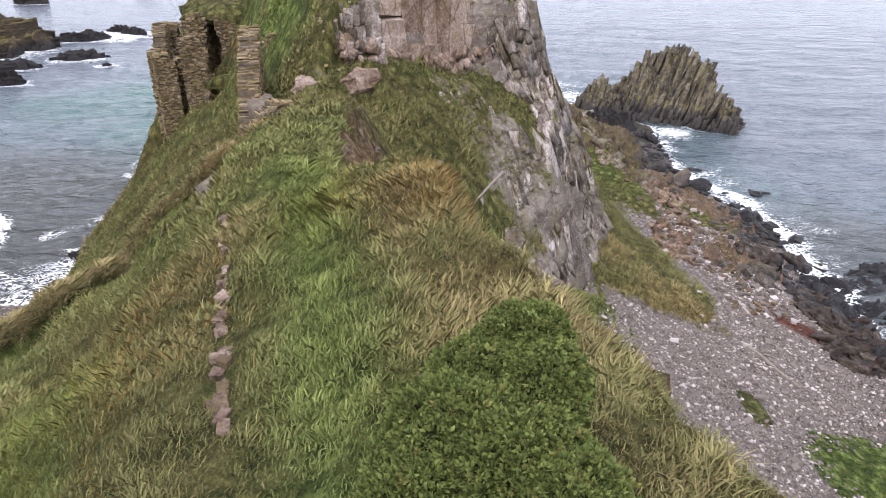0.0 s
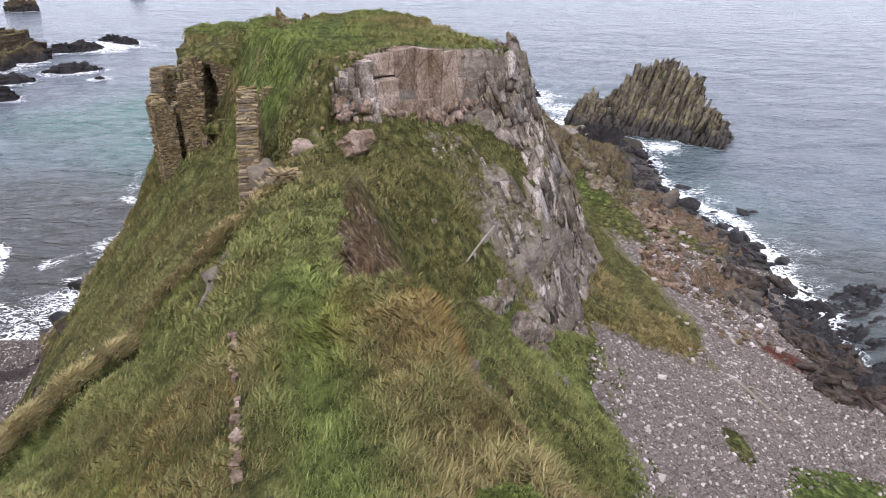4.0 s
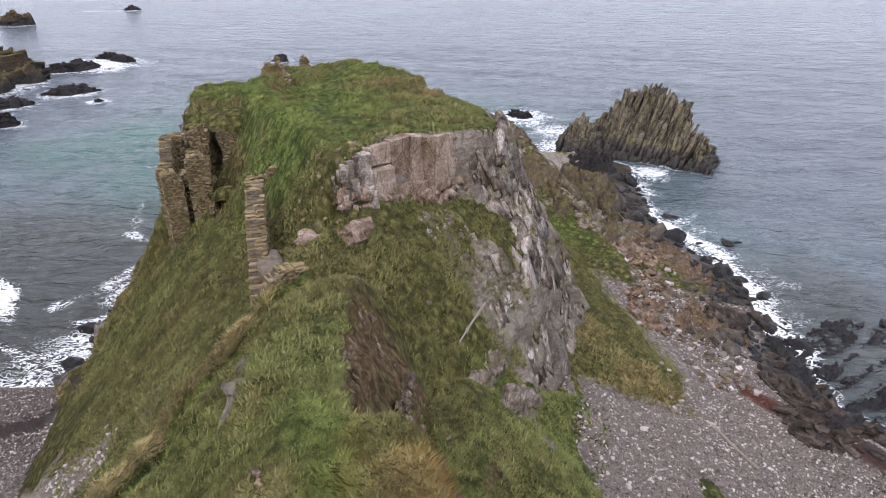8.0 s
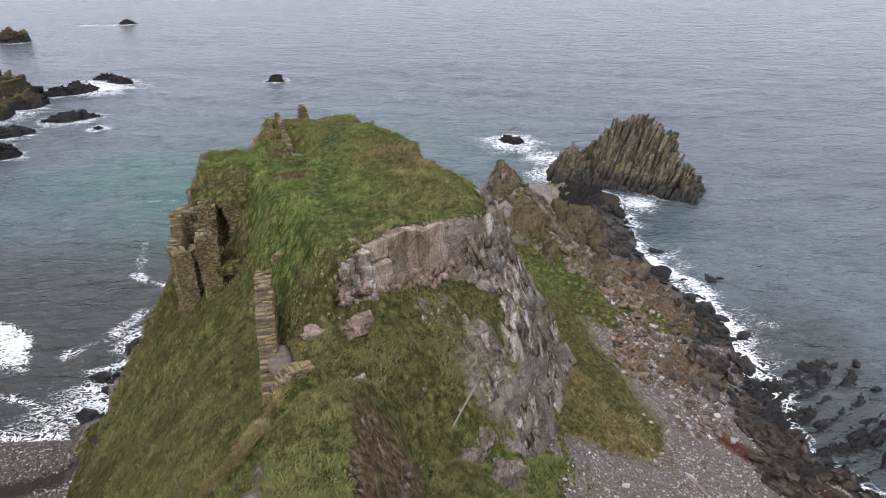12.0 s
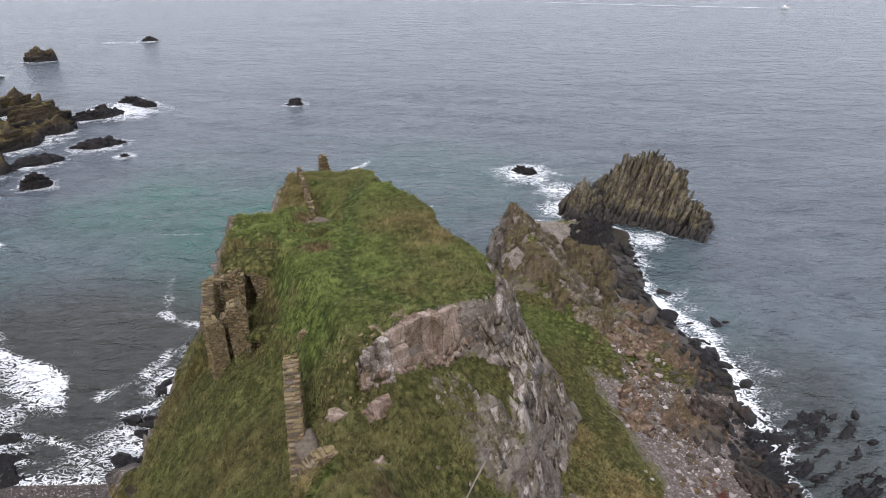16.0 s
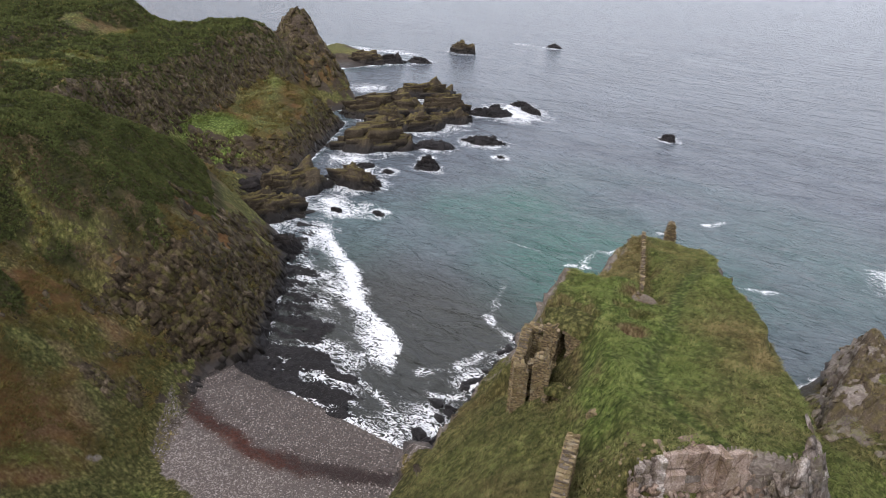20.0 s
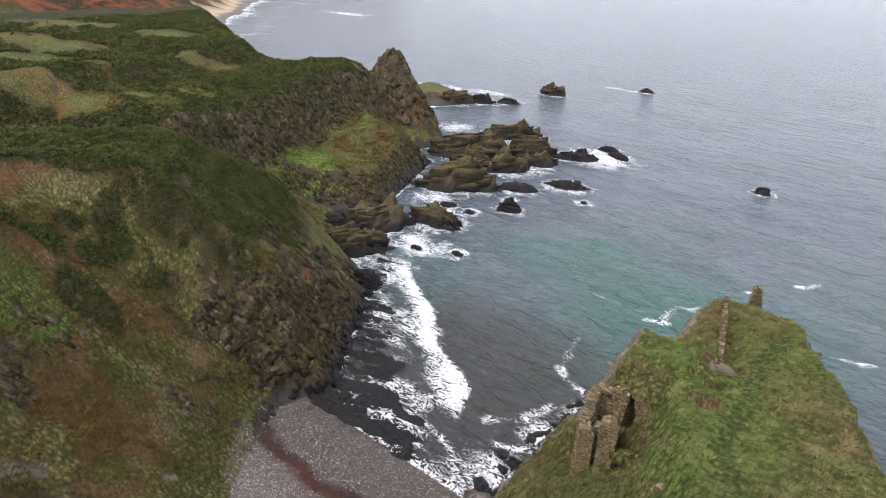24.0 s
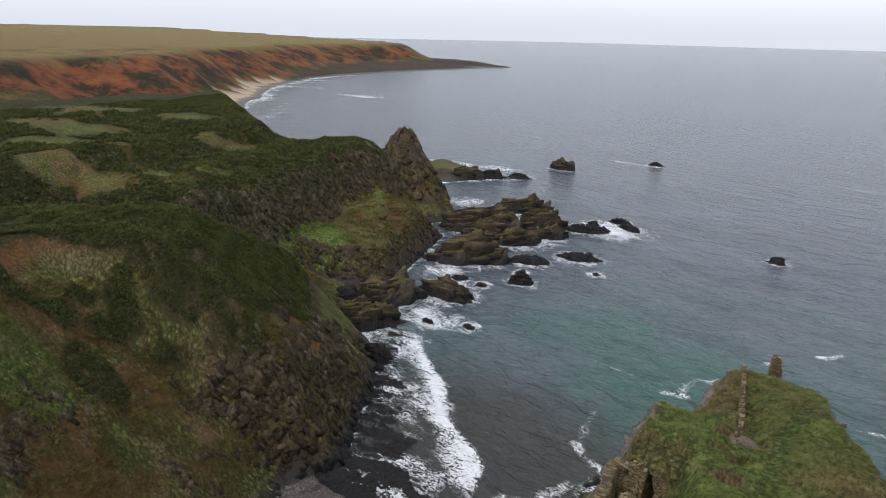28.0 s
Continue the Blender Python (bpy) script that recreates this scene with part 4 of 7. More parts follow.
# rocks that break the sea: x, y, half length, half width, height, turn in degrees
SEA_ROCKS = [
    (-122, 160, 11, 6.5, 6.5, 38), (-124, 186, 9, 4.5, 5.0, 40), (-105, 133, 9.5, 6.0, 6.5, 40), (-112, 150, 7, 3.5, 4.5, 30), (-104, 154, 7, 3.4, 4.2, 45), (-108, 174, 8.5, 3.8, 5.5, 40), (-101, 165, 6, 2.6, 3.4, 40),
    (-98, 178, 3.6, 1.8, 2.2, 30), (-92.5, 181, 4.0, 1.6, 2.2, 45), (-86, 191, 3.6, 1.3, 1.8, -20), (-92, 196, 3.0, 1.2, 1.6, 10), (-97, 187, 2.2, 1.1, 1.4, 30),
    (-91.5, 142.5, 4.8, 2.2, 2.0, 35), (-83, 154, 5.4, 2.0, 2.0, 20), (-84, 128, 2.6, 1.7, 2.4, 30), (-42, 190, 1.9, 1.3, 1.7, 0), (-154, 261, 5.0, 3.0, 4.4, 10),
    (-127, 301, 3.4, 1.4, 1.6, 0), (18.1, 130.8, 2.4, 1.2, 1.5, -30), (-92, 109.5, 6.6, 3.6, 4.0, 0), (-100.5, 97, 8.0, 4.4, 5.0, 60), (-95, 84.5, 8.0, 4.0, 4.8, 55), (-106, 90, 5, 3, 3.2, 40),
    (-80.5, 76, 3.0, 2.2, 3.0, 30), (-85, 95, 1.3, .6, .8, 0), (-77, 99, 1.2, .6, .7, 0), (-172, 214, 7, 4, 4.5, 35), (-165, 222, 5, 2.4, 3, 30), (-156, 230, 4, 2, 2, 20), (-88, 134, 1.2, .7, .9, 0),
    (-97, 120, 1.8, 1.0, 1.0, 30), (-90, 120, 1.2, .7, .8, 0), (-73, 146, 1.0, .6, .7, 0),
]


def build_sea():
    xs = spread([(-4500, -700, 300), (-700, -180, 16), (-180, -112, 2.0), (-112, -26, 0.6), (-26, 20, 1.2), (20, 60, 0.5), (60, 120, 4), (120, 700, 40), (700, 4500, 300)])
    ys = spread([(-300, 20, 30), (20, 116, 0.55), (116, 210, 1.4), (210, 420, 8), (420, 1200, 30), (1200, 4600, 90)])
    x, y = np.meshgrid(xs, ys)
    z0, _ = ground_height(x, y, False)
    near = step(260, 90, np.hypot(x, y - 60))
    swell = 0.16 * np.sin(0.42 * (x * 0.35 + y) + 1.2 * vnoise(x * 0.05, y * 0.05, None, 3)) + 0.14 * fbm(x * 0.45, y * 0.6, None, 13, 3)
    z = swell * near * step(-0.2, -1.6, z0) - 0.05
    shoal = step(-4.2, -2.0, z0) * 0.25
    teal = step(46, 18, np.hypot((x + 44) * 0.75, (y - 84) * 0.8)) * 0.85 + 0.45 * step(44, 15, np.hypot((x + 25) * 0.5, y - 125))
    teal = np.clip(teal * (0.75 + 0.6 * fbm(x * 0.035, y * 0.035, None, 17, 3)), 0, 1)
    silt = step(36, 14, np.hypot((x + 48) * 0.75, y - 62)) * 0.95 + step(14, 6, np.abs(x - shore_right(y) - 4)) * (x > 15) * step(75, 60, y) * 0.7
    foam = step(-0.9, 0.1, z0) * 0.34
    foam = np.maximum(foam, 0.28 * step(-1.6, -0.2, z0) * step(-0.1, 0.5, fbm(x * 0.12, y * 0.12, None, 23, 3)))
    for rx, ry, a, b, h, turn in SEA_ROCKS:
        r = np.hypot((x - rx) / (a + 1.8), (y - ry) / (a * 0.8 + 1.8))
        foam = np.maximum(foam, 0.25 * np.exp(-np.maximum(r - 0.55, 0) ** 2 * 2.4))
    for rx, ry, r0, k in ((18.1, 130.5, 7.5, 0.44), (24, 120, 6, 0.42), (44, 113, 6, 0.4), (39, 104, 5, 0.4), (22, 112, 5, 0.42), (34.5, 98, 4.5, 0.42), (-90, 186, 13, 0.46), (-100, 160, 9, 0.36), (-146, 182, 9, 0.36),
                          (-84, 96, 7, 0.42), (-96, 115, 8, 0.36), (-104, 122, 8, 0.38), (-114, 172, 9, 0.36), (-88, 98, 6, 0.45), (-32.5, 62, 4, 0.42), (-34, 52, 6, 0.4), (-31, 70, 4, 0.36), (-23, 96, 2.2, 0.55), (-29, 84, 2.0, 0.4), (-13, 104, 2.4, 0.5)):
        r = np.hypot(x - rx, y - ry) / r0
        foam = np.maximum(foam, 0.8 * k * np.exp(-r ** 2 * 1.1))
    # breakers on both beaches
    d = x - shore_right(y)
    foam = np.maximum(foam, 0.36 * np.exp(-((d - 1.2 - 2.2 * vnoise(y * 0.14, 0 * y, None, 5)) / 2.0) ** 2) * step(46, 50, y) * step(92, 80, y))
    foam = np.maximum(foam, 0.15 * np.exp(-((d - 3) / 4.5) ** 2) * step(44, 52, y) * step(95, 80, y))
    rim = np.interp(y, [46, 55, 64, 72, 82, 94, 104], [-40, -44, -49, -58, -70, -86, -97]) + 2.5 * vnoise(y * 0.12, x * 0.05, None, 35)
    inner = np.interp(y, [43, 49, 57, 67, 74, 91, 104], [-64, -63.8, -69, -74.4, -79.3, -91, -101])
    depth = (x - inner) / np.maximum(rim - inner, 2)
    band = step(0.0, 0.3, depth) * step(1.15, 0.9, depth) * step(50, 58, y) * step(108, 98, y)
    lace = 0.8 + 0.9 * fbm(x * 0.11, y * 0.11, None, 38, 4)
    foam = np.maximum(foam, band * np.clip(0.30 * lace + 0.02 * step(0.35, 0.8, depth) * step(100, 85, y), 0.10, 0.34))
    foam = np.maximum(foam, 0.22 * step(0.0, 0.2, depth) * step(1.1, 0.9, depth) * step(45, 48, y) * step(58, 52, y))
    wall_ = np.interp(y, [54, 60, 64.6, 68.8, 76.3, 80.3, 87.5, 92], [-41, -44, -48, -55.7, -63.3, -71, -80.7, -86]) + 1.5 * vnoise(y * 0.2, x * 0.1, None, 36)
    foam = np.maximum(foam, 0.40 * np.exp(-np.where(x > wall_, ((x - wall_) / 1.2) ** 2, ((x - wall_) / 7.0) ** 2)) * step(55, 61, y) * step(92, 86, y))
    foam = np.maximum(foam, 0.06 * step(2.4, 1.0, depth) * step(0.9, 1.1, depth) * step(50, 56, y) * step(100, 90, y))
    arc = np.abs(np.hypot(x + 47, y - 41) - 12.5 - 1.5 * vnoise(x * 0.1, y * 0.1, None, 37))
    foam = np.maximum(foam, 0.28 * np.exp(-(arc / 0.9) ** 2) * (y > 48))
    # threads of foam that drift off the castle's foot
    for px, py, qx, qy, k in ((-38.9, 78.0, -37.6, 76.0, 0.34), (-37.6, 76.0, -32.3, 74.2, 0.26), (-38.9, 78.0, -41.5, 87.6, 0.18), (-33.4, 102.7, -33.2, 110.9, 0.23), (-33.2, 110.9, -27, 113, 0.22), (-35.5, 101.5, -32.5, 102.7, 0.32),
                              (-18.5, 135.5, -16.5, 137.8, 0.42), (-26.5, 125, -24.5, 126, 0.36), (-40, 60.4, -36.7, 62.7, 0.26), (-36.7, 62.7, -35.0, 69.0, 0.26), (-36, 57.0, -33.0, 58.5, 0.36), (-8, 111, -2, 114, 0.24), (-37, 103, -50, 104, 0.15)):
        dx, dy = qx - px, qy - py
        w = np.clip(((x - px) * dx + (y - py) * dy) / (dx * dx + dy * dy), 0, 1)
        r = np.hypot(x - px - w * dx, y - py - w * dy) + 0.7 * vnoise(x * 0.4, y * 0.4, None, 39)
        foam = np.maximum(foam, k * np.exp(-(r / 1.0) ** 2))
    # surf on the far sands and out on the shoals
    out_far = x - far_shore(y) - 14 * vnoise(y * 0.02, x * 0.02, None, 43)
    sands = (np.exp(-((out_far - 8) / 14) ** 2) + 0.7 * np.exp(-((out_far - 55) / 12) ** 2)) * step(760, 480, y)
    foam = np.maximum(foam, 0.22 * sands * (x < -250))
    for rx, ry, ra, rb in ((-136, 296, 16, 3), (-175, 240, 14, 6), (-470, 420, 30, 6), (-540, 560, 40, 6)):
        foam = np.maximum(foam, 0.3 * np.exp(-((x - rx) / ra) ** 2 - ((y - ry) / rb) ** 2))
    ob = sheet("sea", xs, ys, z, SEA, {"surf": np.stack([np.clip(foam, 0, 1), np.clip(np.maximum(shoal, teal), 0, 1), np.clip(silt, 0, 1)], -1)})
    tagged(ob, "grey-green sea with small waves and white surf", "sea", kind="structure")


build_sea()


# ---- rocks and ruins ----
def part(name, bm, mat, parent=None, label=""):
    me = bpy.data.meshes.new(name)
    bm.to_mesh(me)
    bm.free()
    me.materials.append(mat)
    ob = new(name, me)
    ob.parent = parent
    if label:
        tagged(ob, label)
    return ob


def rock_mesh(a, b, h, seed, detail=3, layers=0.0, jag=0.35, lean=0.0, sink=0.25):
    """A broken rock about its base: half length a, half width b, height h."""
    bm = bmesh.new()
    bmesh.ops.create_icosphere(bm, subdivisions=detail, radius=1.0)
    co = np.array([v.co[:] for v in bm.verts])
    n = fbm(co[:, 0] * 1.3 + seed * 3.7, co[:, 1] * 1.3, co[:, 2] * 1.3, seed, 4, 0.55)
    c = np.floor(co * 2.6 + 7 + 0.5 * n[:, None])
    blocks = lattice(c[:, 0].astype(np.int64), c[:, 1].astype(np.int64), c[:, 2].astype(np.int64), seed) - 0.5
    r = 1 + jag * n + 0.22 * jag * blocks
    co = co * r[:, None]
    if layers:
        s = co[:, 0] * 0.8 + co[:, 2] * 0.9 + 0.25 * co[:, 1]
        co[:, 2] += layers * (np.abs((s * 3.1 + 0.4 * n) % 1 - 0.5) - 0.25) * (co[:, 2] > -0.2)
    co[:, 2] = np.where(co[:, 2] < -sink, -sink + 0.1 * (co[:, 2] + sink), co[:, 2])
    z = co[:, 2] * h
    co = np.stack([co[:, 0] * a + lean * z, co[:, 1] * b, z], -1)
    for v, p in zip(bm.verts, co):
        v.co = p
    return bm


def plates(x, y, seed, width, length, degrees):
    """Broken upright strata seen on end: a height in about -0.7..0.7 for each plate over the plan."""
    c, q = math.cos(radians(degrees)), math.sin(radians(degrees))
    u = (x * c + y * q) / width + 0.55 * fbm(x * 0.45 / width, y * 0.45 / width, None, seed, 3)
    iu = np.floor(u).astype(np.int64)
    v = (-x * q + y * c) / length + 3 * lattice(iu, 0 * iu, 0 * iu, seed + 1) + 0.3 * vnoise(x / width, y / width, None, seed + 3)
    iv = np.floor(v).astype(np.int64)
    return lattice(iu, iv, 0 * iu, seed + 2) - 0.5 + 0.45 * (u - iu) - 0.22


def strata(name, x, y, z, mat, parent, floor_=-0.8, lean=(0, 0), mid=0.0, seed=1, rough=0.12, beds=None):
    """A craggy rock surface over a grid, leaning with its height, as one part for each bed of (metres, degrees)."""
    ny, nx = x.shape
    push = [rough * fbm(x * 1.7, y * 1.7, z * 1.7, seed + k, 3, 0.6) for k in range(3)]
    co = np.stack([x + lean[0] * (z - mid) + push[0], y + lean[1] * (z - mid) + push[1], z + push[2]], -1).reshape(-1, 3)
    i = (np.arange(ny - 1)[:, None] * nx + np.arange(nx - 1)[None]).ravel()
    quads = np.stack([i, i + 1, i + nx + 1, i + nx], -1)
    low = np.broadcast_to(floor_, z.shape).ravel()
    quads = quads[((z.ravel() - low)[quads] > 0).any(1)]
    bed = np.zeros(len(quads), int)
    if beds:
        across = x * math.cos(radians(beds[1])) + y * math.sin(radians(beds[1])) + 0.8 * fbm(x * 0.3, y * 0.3, None, seed, 2)
        bed = np.floor(across.ravel()[quads[:, 0]] / beds[0]).astype(int)
    for b in np.unique(bed):
        for mine in islands(quads[bed == b]):
            used, flat = np.unique(mine, return_inverse=True)
            ob = mesh_of(name, co[used], flat.reshape(mine.shape), mat)
            ob.parent = parent
    return ob


def islands(quads):
    """The separate sheets among some faces, the smallest scraps left out."""
    lead = {}

    def root(i):
        while lead.setdefault(i, i) != i:
            lead[i] = lead[lead[i]]
            i = lead[i]
        return i
    for a, b, c, d in quads.tolist():
        r = root(a)
        for other in (b, c, d):
            lead[root(other)] = r
    label = np.array([root(i) for i in quads[:, 0].tolist()])
    names, count = np.unique(label, return_counts=True)
    got = [quads[label == k] for k, n in zip(names, count) if n >= 14]
    return got or [quads]


def plan_grid(x0, x1, y0, y1, spacing):
    return np.meshgrid(np.arange(x0, x1, spacing), np.arange(y0, y1, spacing))


def slab_mesh(centre, along, normal, half, rnd_, jit=0.28):
    """Corners of rough six-sided slabs: arrays of places, long ways, outward ways and half sizes."""
    n_ = len(centre)
    along = along / np.linalg.norm(along, axis=1, keepdims=True)
    across = np.cross(normal, along)
    across /= np.linalg.norm(across, axis=1, keepdims=True) + 1e-9
    out_ = np.cross(along, across)
    box = np.array([(a, b, c) for c in (-1, 1) for a, b in ((-1, -1), (1, -1), (1, 1), (-1, 1))], float)
    q = box[None] * (1 + jit * rnd_.uniform(-1, 0.6, (n_, 8, 3)))
    q = q * half[:, None]
    return centre[:, None] + q[..., :1] * along[:, None] + q[..., 1:2] * across[:, None] + q[..., 2:] * out_[:, None]


SLAB_FACES = np.array(((3, 2, 1, 0), (4, 5, 6, 7), (0, 1, 5, 4), (1, 2, 6, 5), (2, 3, 7, 6), (3, 0, 4, 7)))


def sea_rock(x, y, a, b, h, turn, mat, seed, label, group):
    """A craggy rock standing in the water."""
    gx, gy = np.meshgrid(np.linspace(-1.35, 1.35, 46) * a, np.linspace(-1.35, 1.35, 36) * b)
    off = seed * 13.7
    k = 2.2 / b
    warp = fbm(gx * k * 0.5 + off, gy * k * 0.5, None, seed, 4, 0.55)
    r = np.hypot(gx / a, gy / b) + 0.22 * warp
    z = h * (1 - np.clip(r, 0, 3) ** 2.6) * (0.72 + 0.35 * fbm(gx * k * 0.6 - off, gy * k * 0.6, None, seed + 5, 3))
    z = z + (0.24 if h > 3.4 else 0.42) * h * plates(gx + off, gy, seed, 0.32 * b, 1.2 * b, 62) + 0.13 * h * plates(gx + off, gy, seed + 9, 0.15 * b, 0.6 * b, 70)
    ob = strata("sea_rock", gx, gy, z, mat, None, -0.7, (0.25, 0), 0, seed, 0.05 * b)
    r_ = np.random.default_rng(seed)
    n_ = 22 if h < 2.6 else 60
    ang, rad = r_.uniform(0, 6.283, n_), np.sqrt(r_.random(n_))
    u_, v_ = rad * np.cos(ang), rad * np.sin(ang)
    top_ = h * np.clip(1 - rad ** 2, 0.05, 1) ** 0.6 * r_.uniform(0.45, 0.98 if h > 3.4 else 1.12, n_)
    half_ = np.stack([a * r_.uniform(0.14, 0.4, n_), (top_ + 0.9) / 1.7, b * r_.uniform(0.04, 0.12, n_)], -1)
    q_ = slab_mesh(np.stack([u_ * a * 0.85, v_ * b * 0.85, top_ / 2 - 0.5], -1), np.tile([1.0, 0.0, 0.06], (n_, 1)) + 0.1 * r_.standard_normal((n_, 3)), np.tile([0.05, 0.86, 0.5], (n_, 1)) + 0.08 * r_.standard_normal((n_, 3)), half_, r_)
    f_ = (SLAB_FACES[None] + 8 * np.arange(n_)[:, None, None]).reshape(-1, 4)
    tagged(mesh_of("ledge", q_.reshape(-1, 3), f_, mat), kind="stuff").parent = ob
    ob.matrix_world = pose(x, y, -0.1, 0, 0, turn)
    return tagged(ob, label, "rock", group)


for k, (x, y, a, b, h, turn) in enumerate(SEA_ROCKS):
    islet = h > 3.2
    a, b, h = (a * 1.08, b * 1.0, h * 1.2) if islet else (a * 1.12, b * 1.2, h * 1.1)
    sea_rock(x, y, a, b, h, turn, ISLET_ROCK if islet else BLACK_ROCK, 100 + k,
             "weed-brown rocky islet standing in the surf" if islet else "low black wet rock washed by waves", "rocks in the bay")


def block(bm, lo, hi, jitter, rnd, turn=None):
    """A rough six-sided stone between two corners, into a bmesh."""
    pts = []
    for dz in (0, 1):
        for dx, dy in ((0, 0), (1, 0), (1, 1), (0, 1)):
            p = Vector((lo[0] + dx * (hi[0] - lo[0]), lo[1] + dy * (hi[1] - lo[1]), lo[2] + dz * (hi[2] - lo[2])))
            p += Vector([rnd.uniform(-jitter, jitter) for _ in range(3)])
            pts.append(bm.verts.new(turn @ p if turn else p))
    for f in ((3, 2, 1, 0), (4, 5, 6, 7), (0, 1, 5, 4), (1, 2, 6, 5), (2, 3, 7, 6), (3, 0, 4, 7)):
        bm.faces.new([pts[i] for i in f])


def masonry(thing, start, end, base, top, thick, seed, singles, gaps=(), course=0.092, core=True):
    """Rubble courses along a line. base(u), top(u) in metres of height, u in 0..1; gaps: (u0, u1, z0, z1). Returns the singles left."""
    rnd = random.Random(seed)
    (x0, y0), (x1, y1) = start, end
    length, along = math.hypot(x1 - x0, y1 - y0), math.degrees(math.atan2(y1 - y0, x1 - x0))
    turn = pose(x0, y0, 0, 0, 0, along)
    rest, heart, made = bmesh.new(), bmesh.new(), 0
    z = min(base(k / 10) for k in range(11))
    peak = max(top(k / 20) for k in range(21))
    while z < peak:
        h = course * rnd.uniform(0.7, 1.35)
        u = -rnd.uniform(0, 0.25)
        while u < length:
            w = rnd.uniform(0.12, 0.36)
            mid = min(max((u + w / 2) / length, 0), 1)
            void = any(a < mid < b and c < z + h / 2 < d for a, b, c, d in gaps)
            if base(mid) - h < z < top(mid) + rnd.uniform(-0.2, 0.12) and not void:
                u0, u1 = max(u, -0.04) + 0.006, min(u + w, length + 0.04) - 0.006
                if u1 - u0 > 0.07:
                    cuts = [-thick / 2 + rnd.uniform(-0.05, 0.04), thick / 2 + rnd.uniform(-0.04, 0.05)]
                    cuts[1:1] = sorted(rnd.uniform(-0.3, 0.3) * thick for _ in range(2 if thick > 0.75 else 1))
                    for v0, v1 in zip(cuts, cuts[1:]):
                        dz = rnd.uniform(-0.06, 0.06)
                        lo, hi = (u0 + rnd.uniform(-0.03, 0.03), v0 + 0.005, z + 0.005 + dz), (u1 + rnd.uniform(-0.03, 0.03), v1 - 0.005, z + h - 0.005 + dz)
                        if hi[1] - lo[1] < 0.06 or rnd.random() < 0.12 * (z + 2 * h > top(mid)):
                            continue
                        if made < singles:
                            bm = bmesh.new()
                            block(bm, lo, hi, 0.04, rnd, turn)
                            part("stone", bm, MASONRY, thing)
                            made += 1
                        else:
                            block(rest, lo, hi, 0.04, rnd, turn)
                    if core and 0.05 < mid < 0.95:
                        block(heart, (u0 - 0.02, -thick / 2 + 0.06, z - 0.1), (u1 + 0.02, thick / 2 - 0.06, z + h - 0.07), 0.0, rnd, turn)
            u += w
        z += h
    if rest.verts:
        tagged(part("rubble", rest, MASONRY, thing), kind="stuff")
    else:
        rest.free()
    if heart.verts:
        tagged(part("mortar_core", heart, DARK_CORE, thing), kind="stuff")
    else:
        heart.free()
    return singles - made


def lerp(stops):
    us, zs = zip(*stops)
    return lambda u: float(np.interp(u, us, zs))


def turf_cap(thing, x, y, z, a, b, h, seed, name="turf", mat=None, turn=0):
    ob = part(name, rock_mesh(a, b, h, seed, 3, 0, 0.3), mat or GROUND, thing)
    ob.matrix_world = pose(x, y, z, 0, 0, turn)
    for p in ob.data.polygons:
        p.use_smooth = True
    return ob


def empty_thing(name, x, y, z, label, category, group=""):
    return tagged(new(name), label, category, group)


# the ruined corner of the castle on the western slope
tower = empty_thing("ruined_tower", 0, 0, 0, "roofless ruined castle tower of rough brown rubble masonry", "ruin")
masonry(tower, (-18.9, 43.8), (-17.8, 44.4), lerp([(0, 13.6), (1, 14.8)]), lerp([(0, 20.9), (0.6, 20.9), (1, 20.1)]), 1.1, 11, 90)
masonry(tower, (-17.4, 44.8), (-16.0, 45.3), lerp([(0, 15.2), (1, 16.4)]), lerp([(0, 21.2), (0.4, 21.9), (0.75, 21.7), (1, 20.9)]), 1.3, 12, 80)
masonry(tower, (-18.3, 45.5), (-17.0, 46.0), lerp([(0, 14.8), (1, 15.6)]), lerp([(0, 20.2), (1, 20.4)]), 0.8, 13, 40, gaps=((0.3, 0.62, 19.0, 19.7),))
masonry(tower, (-18.95, 44.3), (-19.7, 48.4), lerp([(0, 12.6), (1, 14.5)]), lerp([(0, 20.8), (0.3, 21.0), (0.45, 20.6), (0.6, 22.1), (1, 22.3)]), 0.9, 14, 60)
masonry(tower, (-19.8, 48.6), (-17.2, 49.0), lerp([(0, 14.5), (1, 17.0)]), lerp([(0, 22.3), (0.5, 22.15), (1, 22.4)]), 0.9, 15, 60, gaps=((0.36, 0.60, 20.9, 21.9),))
masonry(tower, (-16.9, 45.4), (-16.9, 47.2), lerp([(0, 16.0), (1, 17.5)]), lerp([(0, 20.9), (1, 19.6)]), 0.8, 16, 20)
# the vaulted room in the bank behind it
vault = empty_thing("ruined_vault", 0, 0, 0, "dark ragged doorway of a vault under turf, brown rubble walls", "ruin")
masonry(vault, (-18.0, 49.2), (-17.2, 48.9), lerp([(0, 17.5), (1, 18.0)]), lerp([(0, 22.5), (1, 22.8)]), 1.0, 21, 40)
masonry(vault, (-17.2, 48.9), (-13.6, 49.3), lerp([(0, 17.6), (1, 19.5)]), lerp([(0, 22.5), (0.5, 22.4), (1, 21.6)]), 1.0, 22, 90,
        gaps=((0.06, 0.36, 18.6, 21.4), (0.10, 0.30, 21.3, 22.5)))
masonry(vault, (-17.3, 49.3), (-17.4, 52.6), lerp([(0, 17.5), (1, 18.5)]), lerp([(0, 22.2), (1, 22.3)]), 0.7, 23, 20)
masonry(vault, (-13.5, 49.6), (-13.4, 52.6), lerp([(0, 18.5), (1, 19)]), lerp([(0, 21.9), (1, 22.2)]), 0.7, 24, 0)
